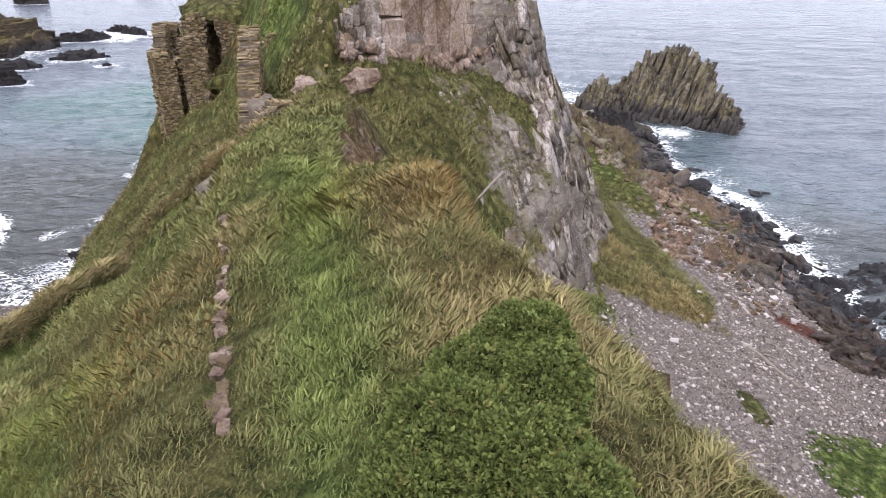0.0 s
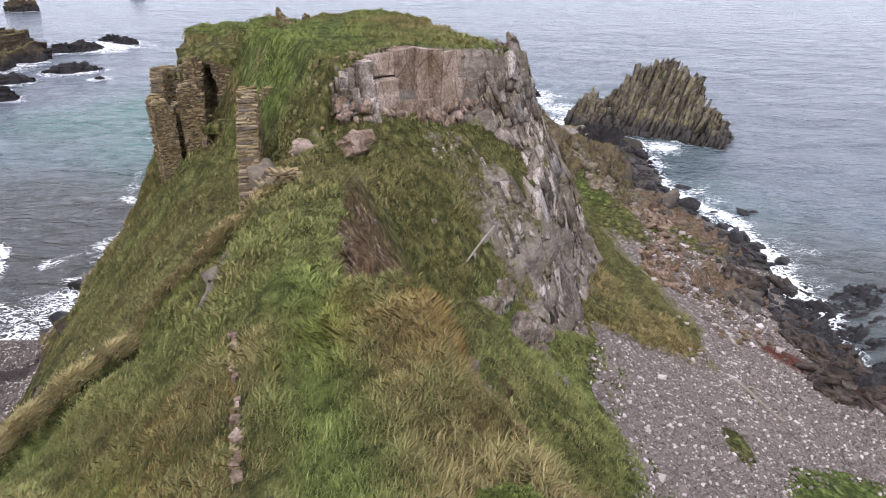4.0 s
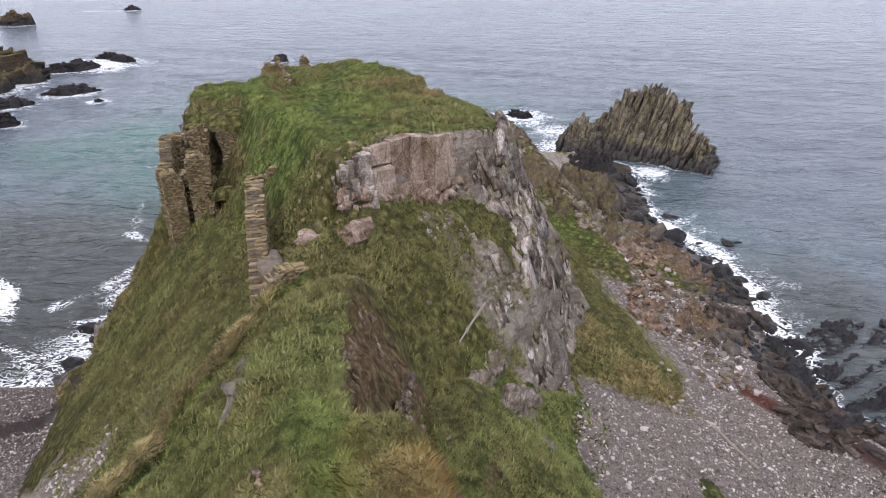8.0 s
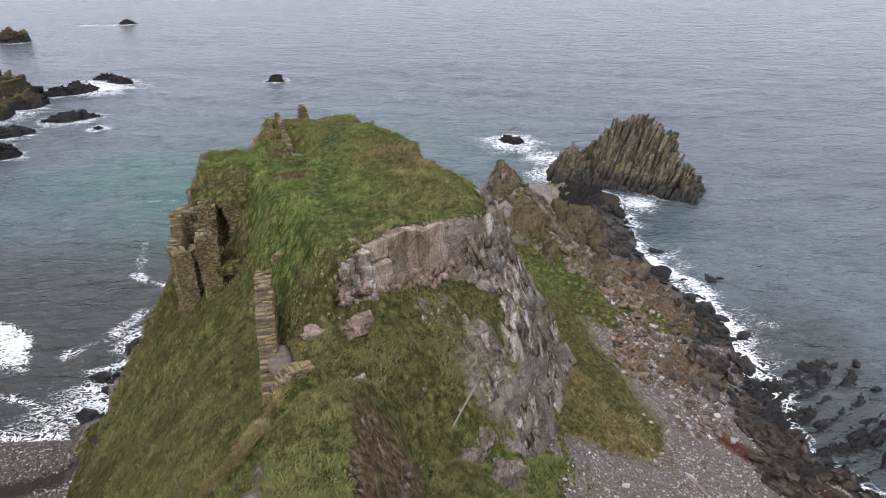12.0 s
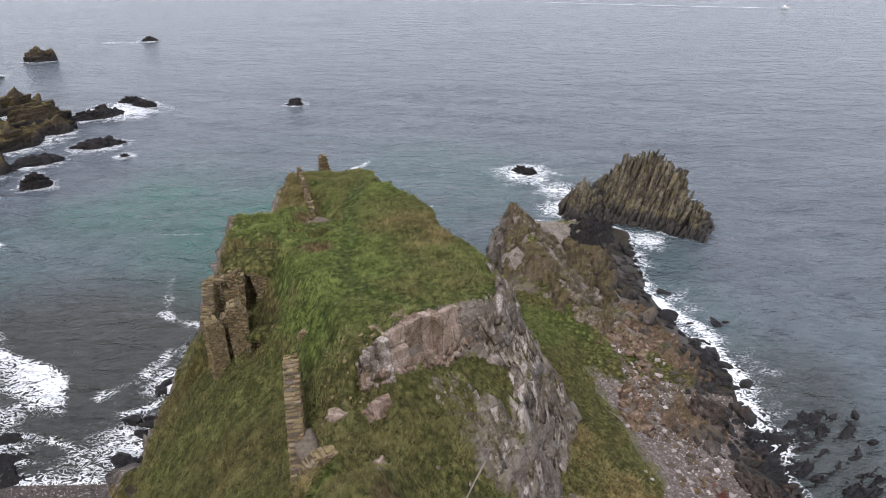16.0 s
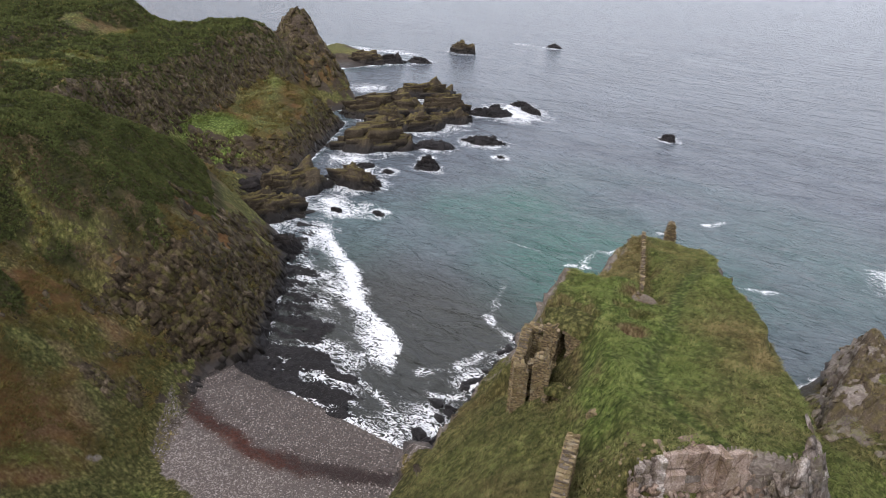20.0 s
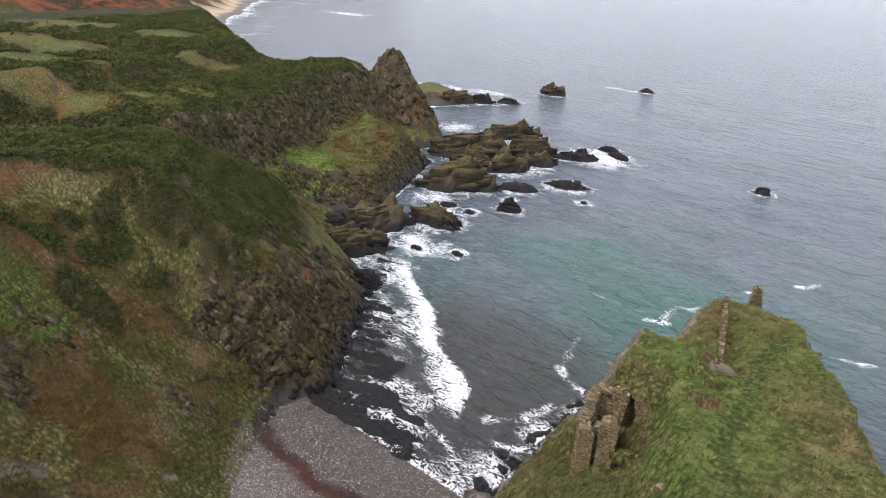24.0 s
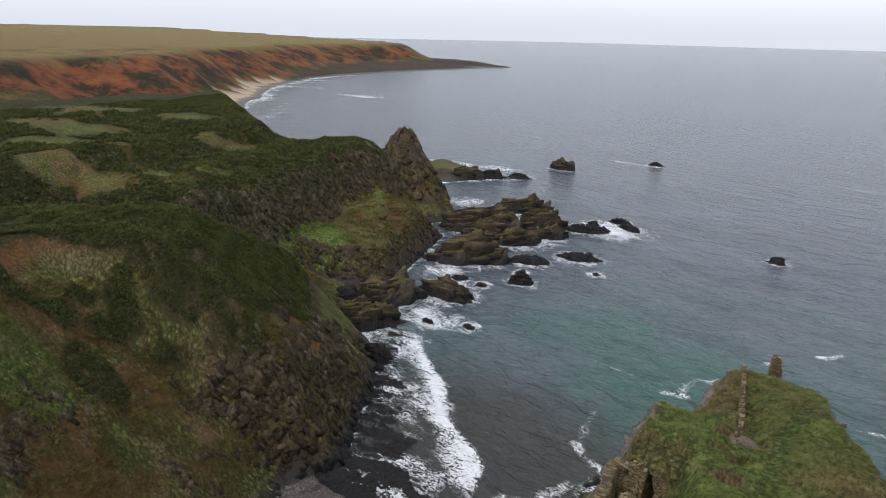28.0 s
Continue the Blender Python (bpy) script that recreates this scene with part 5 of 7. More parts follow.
masonry(vault, (-17.4, 51.5), (-13.3, 51.6), lerp([(0, 18.5), (1, 19)]), lerp([(0, 22.3), (1, 22.3)]), 0.6, 25, 0)
turf_cap(vault, -15.9, 50.9, 22.3, 3.0, 2.1, 1.05, 26, "turf_roof")
turf_cap(vault, -18.0, 50.9, 21.2, 1.1, 1.6, 2.2, 27, "turf_bank")
hole = empty_thing("cellar_opening", 0, 0, 0, "low dark cellar opening under a turf lintel in the slope", "ruin")
masonry(hole, (-15.7, 45.3), (-13.7, 45.4), lerp([(0, 16.9), (1, 17.2)]), lerp([(0, 18.9), (1, 19.2)]), 0.5, 28, 12)
masonry(hole, (-15.8, 44.0), (-15.7, 45.2), lerp([(0, 16.6), (1, 17.2)]), lerp([(0, 18.3), (1, 18.9)]), 0.4, 29, 8)
turf_cap(hole, -14.7, 44.9, 18.75, 1.5, 1.0, 0.55, 30, "turf_lintel")

# the long wall that stands end-on on the crest
spine_wall = empty_thing("ruined_curtain_wall", 0, 0, 0, "narrow ruined wall of pale lichened rubble rising up the slope", "ruin")
left = masonry(spine_wall, (-8.25, 27.2), (-9.9, 35.0), lerp([(0, 17.8), (0.4, 18.3), (1, 18.8)]),
               lerp([(0, 19.9), (0.1, 20.5), (0.22, 21.0), (0.34, 21.5), (0.36, 21.9), (0.55, 22.5), (0.58, 22.9), (0.8, 23.3), (0.82, 23.8), (1, 23.9)]), 0.95, 31, 220)
masonry(spine_wall, (-8.0, 27.5), (-5.9, 29.0), lerp([(0, 18.6), (1, 20.2)]), lerp([(0, 20.8), (0.3, 21.9), (0.7, 21.7), (1, 20.9)]), 0.9, 32, 80)
turf_cap(spine_wall, -8.0, 29.2, 20.6, 0.8, 1.6, 1.1, 33, "rubble_bank", DARK_CORE, 10)

gable = empty_thing("ruined_gable_wall", 0, 0, 0, "thin weathered gable wall standing in the turf of the plateau", "ruin")
masonry(gable, (-12.5, 59.4), (-14.3, 65.6), lerp([(0, 20.6), (1, 20.2)]), lerp([(0, 22.4), (0.08, 23.9), (0.16, 23.3), (0.3, 23.8), (0.36, 23.2), (0.55, 23.6), (0.7, 23.0), (0.9, 23.4), (1, 22.9)]), 0.45, 41, 90, course=0.11)
masonry(gable, (-14.2, 65.5), (-16.9, 74.5), lerp([(0, 20.2), (1, 18.5)]), lerp([(0, 22.9), (0.12, 23.4), (0.2, 22.8), (0.45, 23.2), (0.55, 22.6), (0.75, 23.2), (0.9, 23.0), (1, 22.0)]), 0.40, 47, 60, course=0.11)
masonry(gable, (-13.9, 58.6), (-11.4, 58.9), lerp([(0, 20.2), (1, 20.6)]), lerp([(0, 21.7), (0.25, 22.5), (0.5, 23.3), (0.7, 22.6), (1, 21.9)]), 0.7, 42, 30, gaps=((0.12, 0.34, 20.4, 21.7),))
heap = bmesh.new()
hr = random.Random(45)
for k in range(170):
    a, r = hr.uniform(0, 6.283), 2.0 * math.sqrt(hr.random())
    x, y, q = -12.4 + 1.2 * r * math.cos(a), 58.7 + 0.9 * r * math.sin(a), hr.uniform(0.1, 0.26)
    z = 21.8 + 1.2 * (1 - r / 2.0) + hr.uniform(-0.2, 0.1)
    block(heap, (-q, -q * 0.7, -q * 0.5), (q, q * 0.7, q * 0.5), 0.03, hr, pose(x, y, z, hr.uniform(-25, 25), hr.uniform(-25, 25), hr.uniform(0, 180)))
tagged(part("rubble_heap", heap, MASONRY, gable), kind="stuff")
turf_cap(gable, -12.4, 58.9, 21.3, 2.0, 1.5, 1.5, 46, "earth_core", DARK_CORE)
pillar = empty_thing("ruined_wall_pillar", 0, 0, 0, "lone upright remnant of masonry on the plateau's seaward end", "ruin")
masonry(pillar, (-15.9, 82.2), (-14.5, 82.6), lerp([(0, 15.6), (1, 15.6)]), lerp([(0, 19.9), (0.2, 21.3), (0.5, 21.6), (0.75, 20.9), (1, 19.2)]), 0.9, 43, 60)
stub = empty_thing("ruined_wall_stub", 0, 0, 0, "short piece of grey rubble wall showing in the bank", "ruin")
masonry(stub, (-10.3, 39.5), (-9.0, 39.3), lerp([(0, 20.4), (1, 20.6)]), lerp([(0, 22.6), (0.4, 23.0), (1, 22.4)]), 0.7, 44, 50)

# line of wall stones that shows through the grass of the ridge
rnd = random.Random(5)
low_wall = empty_thing("buried_wall", 0, 0, 0, "line of flat pale wall stones half buried in grass", "wall")
for k in range(46):
    y = 6.6 + k * 0.175 + rnd.uniform(-0.06, 0.06)
    x = np.interp(y, [5, 7, 9.2, 11.2, 14.2], [-2.55, -3.0, -3.65, -4.25, -5.15]) + rnd.uniform(-0.06, 0.06)
    if 0.35 < (y * 0.37) % 1 < 0.5:
        continue
    bm = bmesh.new()
    w, d, h = rnd.uniform(0.05, 0.13), rnd.uniform(0.07, 0.15), rnd.uniform(0.02, 0.12)
    block(bm, (-w, -d, -0.2), (w, d, h), 0.035, rnd, pose(x, y, height_at(x, y), rnd.uniform(-12, 12), rnd.uniform(-12, 12), rnd.uniform(-25, 35)))
    bmesh.ops.bevel(bm, geom=bm.edges[:], offset=0.012, segments=1, affect="EDGES")
    part("stone", bm, FACE_SLAB if k % 3 else MASONRY, low_wall)


# ---- bare rock: the face under the plateau, outcrops, the stack ----
def slab_parts(thing, name, corners, mat, singles):
    """The first slabs as parts of their own, the rest joined."""
    for q in corners[:singles]:
        mesh_of(name, q, SLAB_FACES, mat).parent = thing
    rest = corners[singles:]
    if len(rest):
        f = (SLAB_FACES[None] + 8 * np.arange(len(rest))[:, None, None]).reshape(-1, 4)
        ob = mesh_of("broken_rock", rest.reshape(-1, 3), f, mat)
        ob.parent = thing
        tagged(ob, kind="stuff")


def clad(thing, name, count, box, where, size, along, mat, seed, singles=60, bury=0.1, level=0.35, flat=0.12, tilt=0.13):
    """Slabs over steep ground: box (x0, x1, y0, y1), where(x, y, z, slope, noise) in 0..1, size (least, most) half length."""
    r_ = np.random.default_rng(seed)
    x, y = r_.uniform(box[0], box[1], count * 14), r_.uniform(box[2], box[3], count * 14)
    z = heights_at(x, y)
    gx_, gy_ = (heights_at(x + level, y) - heights_at(x - level, y)) / (2 * level), (heights_at(x, y + level) - heights_at(x, y - level)) / (2 * level)
    slope_ = np.hypot(gx_, gy_)
    chance = where(x, y, z, slope_, fbm(x * 0.35, y * 0.35, z * 0.35, seed, 4)) * np.hypot(1, slope_)
    if chance.max() <= 0:
        return
    got = np.nonzero(r_.random(len(x)) < chance / np.quantile(chance[chance > 0], 0.9))[0][:count]
    x, y, z, gx_, gy_ = x[got], y[got], z[got], gx_[got], gy_[got]
    nrm = np.stack([-gx_, -gy_, np.ones_like(gx_)], -1)
    nrm /= np.linalg.norm(nrm, axis=1, keepdims=True)
    nrm = nrm + tilt * r_.standard_normal(nrm.shape)
    nrm /= np.linalg.norm(nrm, axis=1, keepdims=True)
    way = np.array(along, float) + 0.16 * r_.standard_normal(nrm.shape)
    way -= nrm * (way * nrm).sum(1, keepdims=True)
    long_ = size[0] + (size[1] - size[0]) * r_.random(len(x)) ** 2
    half = np.stack([long_, long_ * r_.uniform(0.3, 0.7, len(x)), long_ * r_.uniform(0.6, 1.3, len(x)) * flat], -1)
    centre = np.stack([x, y, z], -1) + nrm * (half[:, 2] * r_.uniform(-0.7, 0.55, len(x)) - bury * long_)[:, None]
    slab_parts(thing, name, slab_mesh(centre, way, nrm, half, r_), mat, singles)


rock_face = empty_thing("cliff_outcrop", 0, 0, 0, "pinkish-brown fractured rock face under the turf edge", "rock")
fr = random.Random(206)
face_turn = Matrix.Translation((-5.2, 33.1, 0)) @ Euler((0, 0, math.atan2(8.4, 9.0))).to_matrix().to_4x4()
u = 0.0
while u < 9.6:
    w = fr.uniform(0.7, 1.9) if u > 2.4 else fr.uniform(0.2, 0.5)
    k = min((u + w / 2) / 12.3, 1)
    z_low = float(np.interp(k, [0, 0.19, 0.37, 0.6, 0.82, 1], [23.2, 22.5, 21.6, 21.7, 21.9, 22.0])) - 0.35
    z_top = float(np.interp(k, [0, 0.1, 0.39, 0.65, 1], [24.4, 25.0, 25.8, 24.9, 24.3]))
    rear = face_turn @ Vector((u + w / 2, 1.3, 0))
    z_top = min(z_top, height_at(rear.x, rear.y) + 0.05)
    own = fr.uniform(-0.34, 0.4)
    joints = [z_low] + sorted(fr.uniform(z_low + 0.5, z_top - 0.4) for _ in range(fr.randint(0, 1) if u > 2.4 else 4)) + [z_top]
    for z1, z2 in zip(joints, joints[1:]):
        if z2 - z1 < 0.12:
            continue
        outer = own + fr.uniform(-0.08, 0.08) + 0.2 * (z_top - (z1 + z2) / 2)
        bm = bmesh.new()
        block(bm, (u + 0.01, -outer, z1 - 0.03), (u + w - 0.01, 1.5, z2), 0.17 if u > 2.4 else 0.1, fr, face_turn)
        bmesh.ops.subdivide_edges(bm, edges=bm.edges[:], cuts=3, use_grid_fill=True)
        for v in bm.verts:
            v.co += 0.05 * Vector(noise.noise_vector(v.co * 1.3)) + 0.03 * Vector(noise.noise_vector(v.co * 4.0))
        part("rock_block", bm, FACE_SLAB if u > 2.4 else GREY_SLAB, rock_face)
    u += w
shards = np.random.default_rng(209)
cu = 12.0 * shards.random(90) ** 1.8 + 0.1
cz = np.interp(cu / 12.3, [0, 0.19, 0.37, 0.6, 0.82, 1], [23.2, 22.5, 21.6, 21.7, 21.9, 22.0]) + shards.uniform(-0.5, 0.5, 90) + shards.uniform(0, 3.2, 90) * 0
spot = np.array([(face_turn @ Vector((a, -0.15 - 0.2 * max(24.6 - c, 0), c)))[:] for a, c in zip(cu, cz)])
size_ = shards.uniform(0.1, 0.42, (90, 1)) * np.array([[1.0, 0.6, 0.4]])
slab_parts(rock_face, "rock_shard", slab_mesh(spot, np.tile([0.1, 0.1, 1.0], (90, 1)) + 0.4 * shards.standard_normal((90, 3)), np.tile([0.68, -0.73, 0.25], (90, 1)) + 0.3 * shards.standard_normal((90, 3)), size_, shards), FACE_SLAB, 60)

# grey buttress: tilted ledges that stand out of the cliff east of the hollow
buttress = empty_thing("rock_buttress", 0, 0, 0, "steep buttress of pale grey fractured schist ledges", "rock")
across_b = lambda x, y: -0.946 * (x - 6.3) + 0.326 * (y - 39.5)
clad(buttress, "rock_slab", 1350, (-1.5, 13.5, 28, 50.5),
     lambda x, y, z, s_, n_: (step(0.5, -0.5, across_b(x, y) - np.interp(z, [9, 13, 16, 20, 23], [-1.6, -1.5, 0.0, 2.2, 3.0]) + 1.3 * n_) * step(-5.0, -3.8, across_b(x, y)) * step(0.8, 1.3, s_)
                               * step(32.2, 33.4, y + n_) * step(50, 46, y) * step(7.4, 8.4, z) * step(24.8, 24.0, z)),
     (0.22, 1.15), (0.23, -0.16, -0.96), GREY_SLAB, 334, 160, 0.09, 1.1, 0.10, 0.09)
clad(buttress, "rock_slab", 150, (-0.5, 5.5, 28.5, 37.5), lambda x, y, z, s_, n_: step(1.2, 0.8, np.hypot(x - 1.8, y - 35.2) / 1.4 + 0.8 * n_) + step(1.2, 0.8, np.hypot(x - 3.2, y - 30.6) / 1.2 + 0.8 * n_),
     (0.12, 0.5), (0.23, -0.16, -0.96), GREY_SLAB, 335, 30, 0.12, 1.0, 0.12, 0.12)
toe = part("rock_toe", rock_mesh(1.7, 1.4, 4.6, 61, 5, 0.10, 0.22, 0.0), GREY_ROCK, buttress)
toe.matrix_world = pose(8.0, 37.9, 8.4, 0, -22, 20)

for k, (x, y, z, a, b, h, turn) in enumerate(((-4.1, 32.0, 20.6, 1.15, 0.8, 1.1, 25), (-6.3, 31.6, 21.4, 0.7, 0.5, 0.7, 10), (-3.75, 29.0, 20.0, 0.42, 0.36, 0.5, 0), (2.6, 29.3, 14.9, 0.9, 0.6, 1.6, 30),
                                              (4.4, 28.8, 13.0, 1.1, 0.7, 1.6, 30), (3.6, 30.8, 15.0, 0.5, 0.4, 1.0, 10), (5.4, 30.2, 12.6, 0.8, 0.5, 1.3, 40), (-0.2, 30.3, 17.7, 0.16, 0.12, 0.2, 0))):
    ob = part("rock_outcrop", rock_mesh(a * 1.15, b, h * 0.85, 400 + k, 3, 0.25, 0.5), FACE_SLAB if k < 3 else GREY_SLAB)
    ob.matrix_world = pose(x, y, height_at(x, y) - 0.1 if k > 2 else height_at(x, y) - 0.15, 0, 0, turn)
    tagged(ob, "rounded pinkish outcrop bedded in the grass bank" if k < 3 else "pale grey rock showing through the steep turf", "rock", "outcrops on the slope")

# loose wall stones on the bank between the walls and the face
rubble = random.Random(23)
for k in range(40):
    x, y = rubble.uniform(-8.0, -4.2), rubble.uniform(31.5, 36.0)
    z = height_at(x, y)
    bm = bmesh.new()
    s = rubble.uniform(0.06, 0.17)
    block(bm, (-s, -s * 0.7, -s * 0.5), (s, s * 0.7, s * 0.6), s * 0.3, rubble)
    ob = part("fallen_stone", bm, MASONRY)
    ob.matrix_world = pose(x, y, z + s * 0.2, rubble.uniform(-20, 20), rubble.uniform(-20, 20), rubble.uniform(0, 180))
    tagged(ob, "pale angular wall stone fallen on the bank", "stone", "fallen stones")


stack = empty_thing("sea_stack", 0, 0, 0, "jagged sea stack of dark upright slate strata, olive with lichen", "rock")
sr = np.random.default_rng(601)
sx, sy = sr.uniform(22.5, 47.5, 2600), sr.uniform(98, 121, 2600)
inward = (sx - 30.7) * 0.607 + (sy - 107.5) * 0.795
env = smin(0.8, 2.2 * inward, 10.6 - 0.50 * np.maximum(sx - 36.5, 0) - 0.15 * np.abs(inward - 4), 2.0 * (sx - 29.3), 2.2 * (11.5 - inward), 2.0 * (44.6 - sx))
env = np.maximum.reduce([env, 6.4 - 1.0 * np.abs(sx - 25.4) - 1.0 * np.abs(sy - 110.5), 2.6 - 0.3 * np.abs(sx - 28.5) - 1.1 * np.abs(sy - 108.3 + 0.6 * (sx - 28.5)), 4.4 - 1.1 * np.abs(sx - 44.5) - 0.9 * np.abs(sy - 104)])
on = env > 0.3
sx, sy, env = sx[on], sy[on], env[on]
env = env + np.clip(env / 5, 0.2, 1) * (0.9 * plates(sx, sy, 602, 0.8, 5, -14) + 0.35 * sr.standard_normal(len(sx)))
lean_way = np.array([0.30, 0.08, 0.95]) + 0.07 * sr.standard_normal((len(sx), 3))
lean_way /= np.linalg.norm(lean_way, axis=1, keepdims=True)
half = np.stack([(np.maximum(env - 0.7, 0.3) + 1.0) / 2 / lean_way[:, 2], sr.uniform(0.5, 1.5, len(sx)), sr.uniform(0.16, 0.4, len(sx))], -1)
centre = np.stack([sx, sy, -1.0 + 0 * sx], -1) + lean_way * half[:, :1] - np.array([0.15, 0.04, 0]) * np.maximum(env, 0)[:, None]
order = np.argsort(sy)
slab_parts(stack, "strata_blade", slab_mesh(centre, lean_way, np.tile([0.85, -0.45, -0.35], (len(sx), 1)) + 0.12 * sr.standard_normal((len(sx), 3)), half, sr, 0.22)[order], STACK_SLAB, 250)

# the seaward crag and the weedy ridge that runs out below it
crag_rock = empty_thing("seaward_crag", 0, 0, 0, "layered brown crag at the seaward foot of the castle rock", "rock")
sx, sy = plan_grid(6.5, 20, 66, 95, 0.19)
gz = heights_at(sx.ravel(), sy.ravel()).reshape(sx.shape)
gate = step(66, 71, sy) * step(95, 91, sy) * step(1.5, 3.5, gz) * step(6.6, 8.2, sx) * step(19.5, 17.5, sx)
sz = gz + gate * (1.0 * plates(sx, sy, 611, 1.1, 6, -38) + 0.55 * plates(sx, sy, 612, 0.4, 2.4, -30) + 0.0 + 0.8 * fbm(sx * 0.4, sy * 0.4, None, 613, 3)) - 1.2 * (1 - gate)
strata("strata_blade", sx, sy, sz, CRAG_ROCK, crag_rock, gz - 0.4, (-0.12, 0), 8, 614, 0.12, (1.6, -38))
clad(crag_rock, "rock_slab", 900, (6, 19, 64, 94), lambda x, y, z, s_, n_: step(0.35, 0.7, s_ + 0.3 * n_) * step(1.2, 2.5, z) * step(66, 70, y), (0.3, 1.3), (0.5, 0.75, -0.45), CRAG_SLAB, 616, 80, 0.05)
ridge = empty_thing("shore_ridge", 0, 0, 0, "weed-olive rock ridge running out to sea from the crag", "rock")
point = empty_thing("black_point", 0, 0, 0, "jagged black wet rocks at the end of the shore ridge", "rock")
sx, sy = plan_grid(13, 34, 62, 108, 0.22)
gz = np.maximum(heights_at(sx.ravel(), sy.ravel()).reshape(sx.shape), -0.6)
mid_line = 17.5 + 8.8 * np.clip((sy - 66) / 37, 0, 1)
gate = step(4.6, 2.6, np.abs(sx - mid_line) + 1.2 * fbm(sx * 0.25, sy * 0.25, None, 621, 3)) * step(62.5, 66, sy) * step(107, 103, sy)
sz = gz + gate * (1.3 * plates(sx, sy, 622, 1.2, 5, -35) + 0.7 * plates(sx, sy, 623, 0.45, 2.0, -25) + 0.35 + 0.5 * step(78, 84, sy) * step(98, 92, sy)) - 1.5 * (1 - gate)
split = 88 + 4 * fbm(sx * 0.2, sy * 0.2, None, 624, 2)
strata("strata_blade", sx, sy, np.where(sy < split, sz, -3), CRAG_ROCK, ridge, np.maximum(gz - 0.4, -0.8), (-0.15, 0), 2, 625, 0.13, (1.8, -35))
strata("strata_blade", sx, sy, np.where(sy > split - 0.5, sz, -3), BLACK_ROCK, point, np.maximum(gz - 0.4, -0.8), (-0.15, 0), 2, 626, 0.13, (1.8, -35))

# small pale rocks in the bare scarp of the knob
rnd = random.Random(47)
for k in range(30):
    x, y = rnd.gauss(-1.4, 0.8), rnd.uniform(18, 27)
    q = rnd.uniform(0.08, 0.26)
    ob = part("scarp_rock", rock_mesh(q * 1.2, q * 0.8, q * 1.3, 650 + k, 2, 0.2, 0.6), FACE_ROCK if k % 3 else GREY_ROCK)
    ob.matrix_world = pose(x, y, height_at(x, y) - q * 0.5, 0, rnd.uniform(0, 30), rnd.uniform(0, 180))
    tagged(ob, "small pale rock sticking out of the red earth scarp", "rock", "rocks in the scarp")

scarp = empty_thing("knob_scarp", 0, 0, 0, "broken pale rock and red earth in the scarp of the knob", "rock")
clad(scarp, "scarp_slab", 70, (-3.4, 0.2, 17, 26.5), lambda x, y, z, s_, n_: step(1.2, 1.6, s_) * step(-0.1, 0.25, n_) * step(16.5, 17.5, z), (0.08, 0.36), (0.3, 0.1, -0.95), FACE_SLAB, 652, 30, 0.1, 0.6, 0.2, 0.3)

# bare rock in the western hills: the near cliff, the scarp round the bay and the cone
def hill_crag(name, label, count, box, size, along, seed, where, singles=60):
    thing = empty_thing(name, 0, 0, 0, label, "cliff")
    clad(thing, "cliff_slab", count, box, where, size, along, WEST_SLAB, seed, singles, 0.08, 0.8, 0.17, 0.2)


hill_crag("western_cliff", "brown mossy rock cliff over the cove", 2600, (-86, -57, 30, 78), (0.35, 1.5), (0.45, 0.3, -0.8), 671,
          lambda x, y, z, s_, n_: step(0.85, 1.25, s_ + 0.5 * n_) * step(18.5, 14, z + 3 * n_) * step(0.3, 1.2, z) * step(37, 41, y + 2 * n_))
hill_crag("lawn_outcrop", "pale grey outcrop under the small green lawn", 220, (-71, -60, 8, 24), (0.3, 1.1), (0.3, 0.2, -0.9), 681,
          lambda x, y, z, s_, n_: step(0.5, 0.7, s_) * step(24, 22, z) * step(17, 19, z) * step(-0.2, 0.2, n_), 20)
hill_crag("slope_outcrop", "dark rock ribs showing in the rusty slope", 500, (-76, -58, 24, 46), (0.25, 0.9), (0.45, 0.3, -0.8), 683,
          lambda x, y, z, s_, n_: step(0.25, 0.5, n_) * step(17, 14, z) * step(2, 4, z), 20)
hill_crag("bay_scarp", "dark brown columnar scarp behind the grassy shelf", 2800, (-160, -112, 58, 146), (0.5, 1.8), (0.1, 0.05, -1), 691,
          lambda x, y, z, s_, n_: step(0.7, 1.1, s_ + 0.4 * n_) * step(9, 12, z) * step(25, 22, z + 3 * n_), 80)
hill_crag("shelf_edge", "weathered rock edge of the grassy shelf over the water", 1200, (-128, -98, 84, 150), (0.35, 1.1), (0.6, 0.4, -0.5), 695,
          lambda x, y, z, s_, n_: step(0.8, 1.2, s_ + 0.4 * n_) * step(9.5, 7.5, z + n_) * step(0.2, 1, z))
hill_crag("pointed_crag", "pointed bare crag at the end of the headland", 800, (-172, -140, 140, 182), (0.7, 2.4), (0.3, 0.2, -0.9), 701,
          lambda x, y, z, s_, n_: step(17, 11, np.hypot(x + 154, (y - 160) * 0.8) + 5 * n_) * step(0.5, 0.8, s_))


# ---- the two shores ----
def mesh_copy(name, me, m, label="", category="", group=""):
    ob = new(name, me)
    ob.matrix_world = m
    return tagged(ob, label, category, group) if label else ob


def rock_kit(mat, count, seed, detail=2):
    kit = []
    for k in range(count):
        bm = rock_mesh(1, 0.8, 0.8, seed + k, detail, 0.12, 0.42, sink=0.45)
        me = bpy.data.meshes.new("boulder")
        bm.to_mesh(me)
        bm.free()
        me.materials.append(mat)
        kit.append(me)
    return kit


BLACK_KIT, SHORE_KIT, BROWN_KIT = rock_kit(BLACK_ROCK, 7, 700), rock_kit(SHORE_ROCK, 7, 720), rock_kit(BROWN_SLAB, 6, 740)
rnd = random.Random(41)

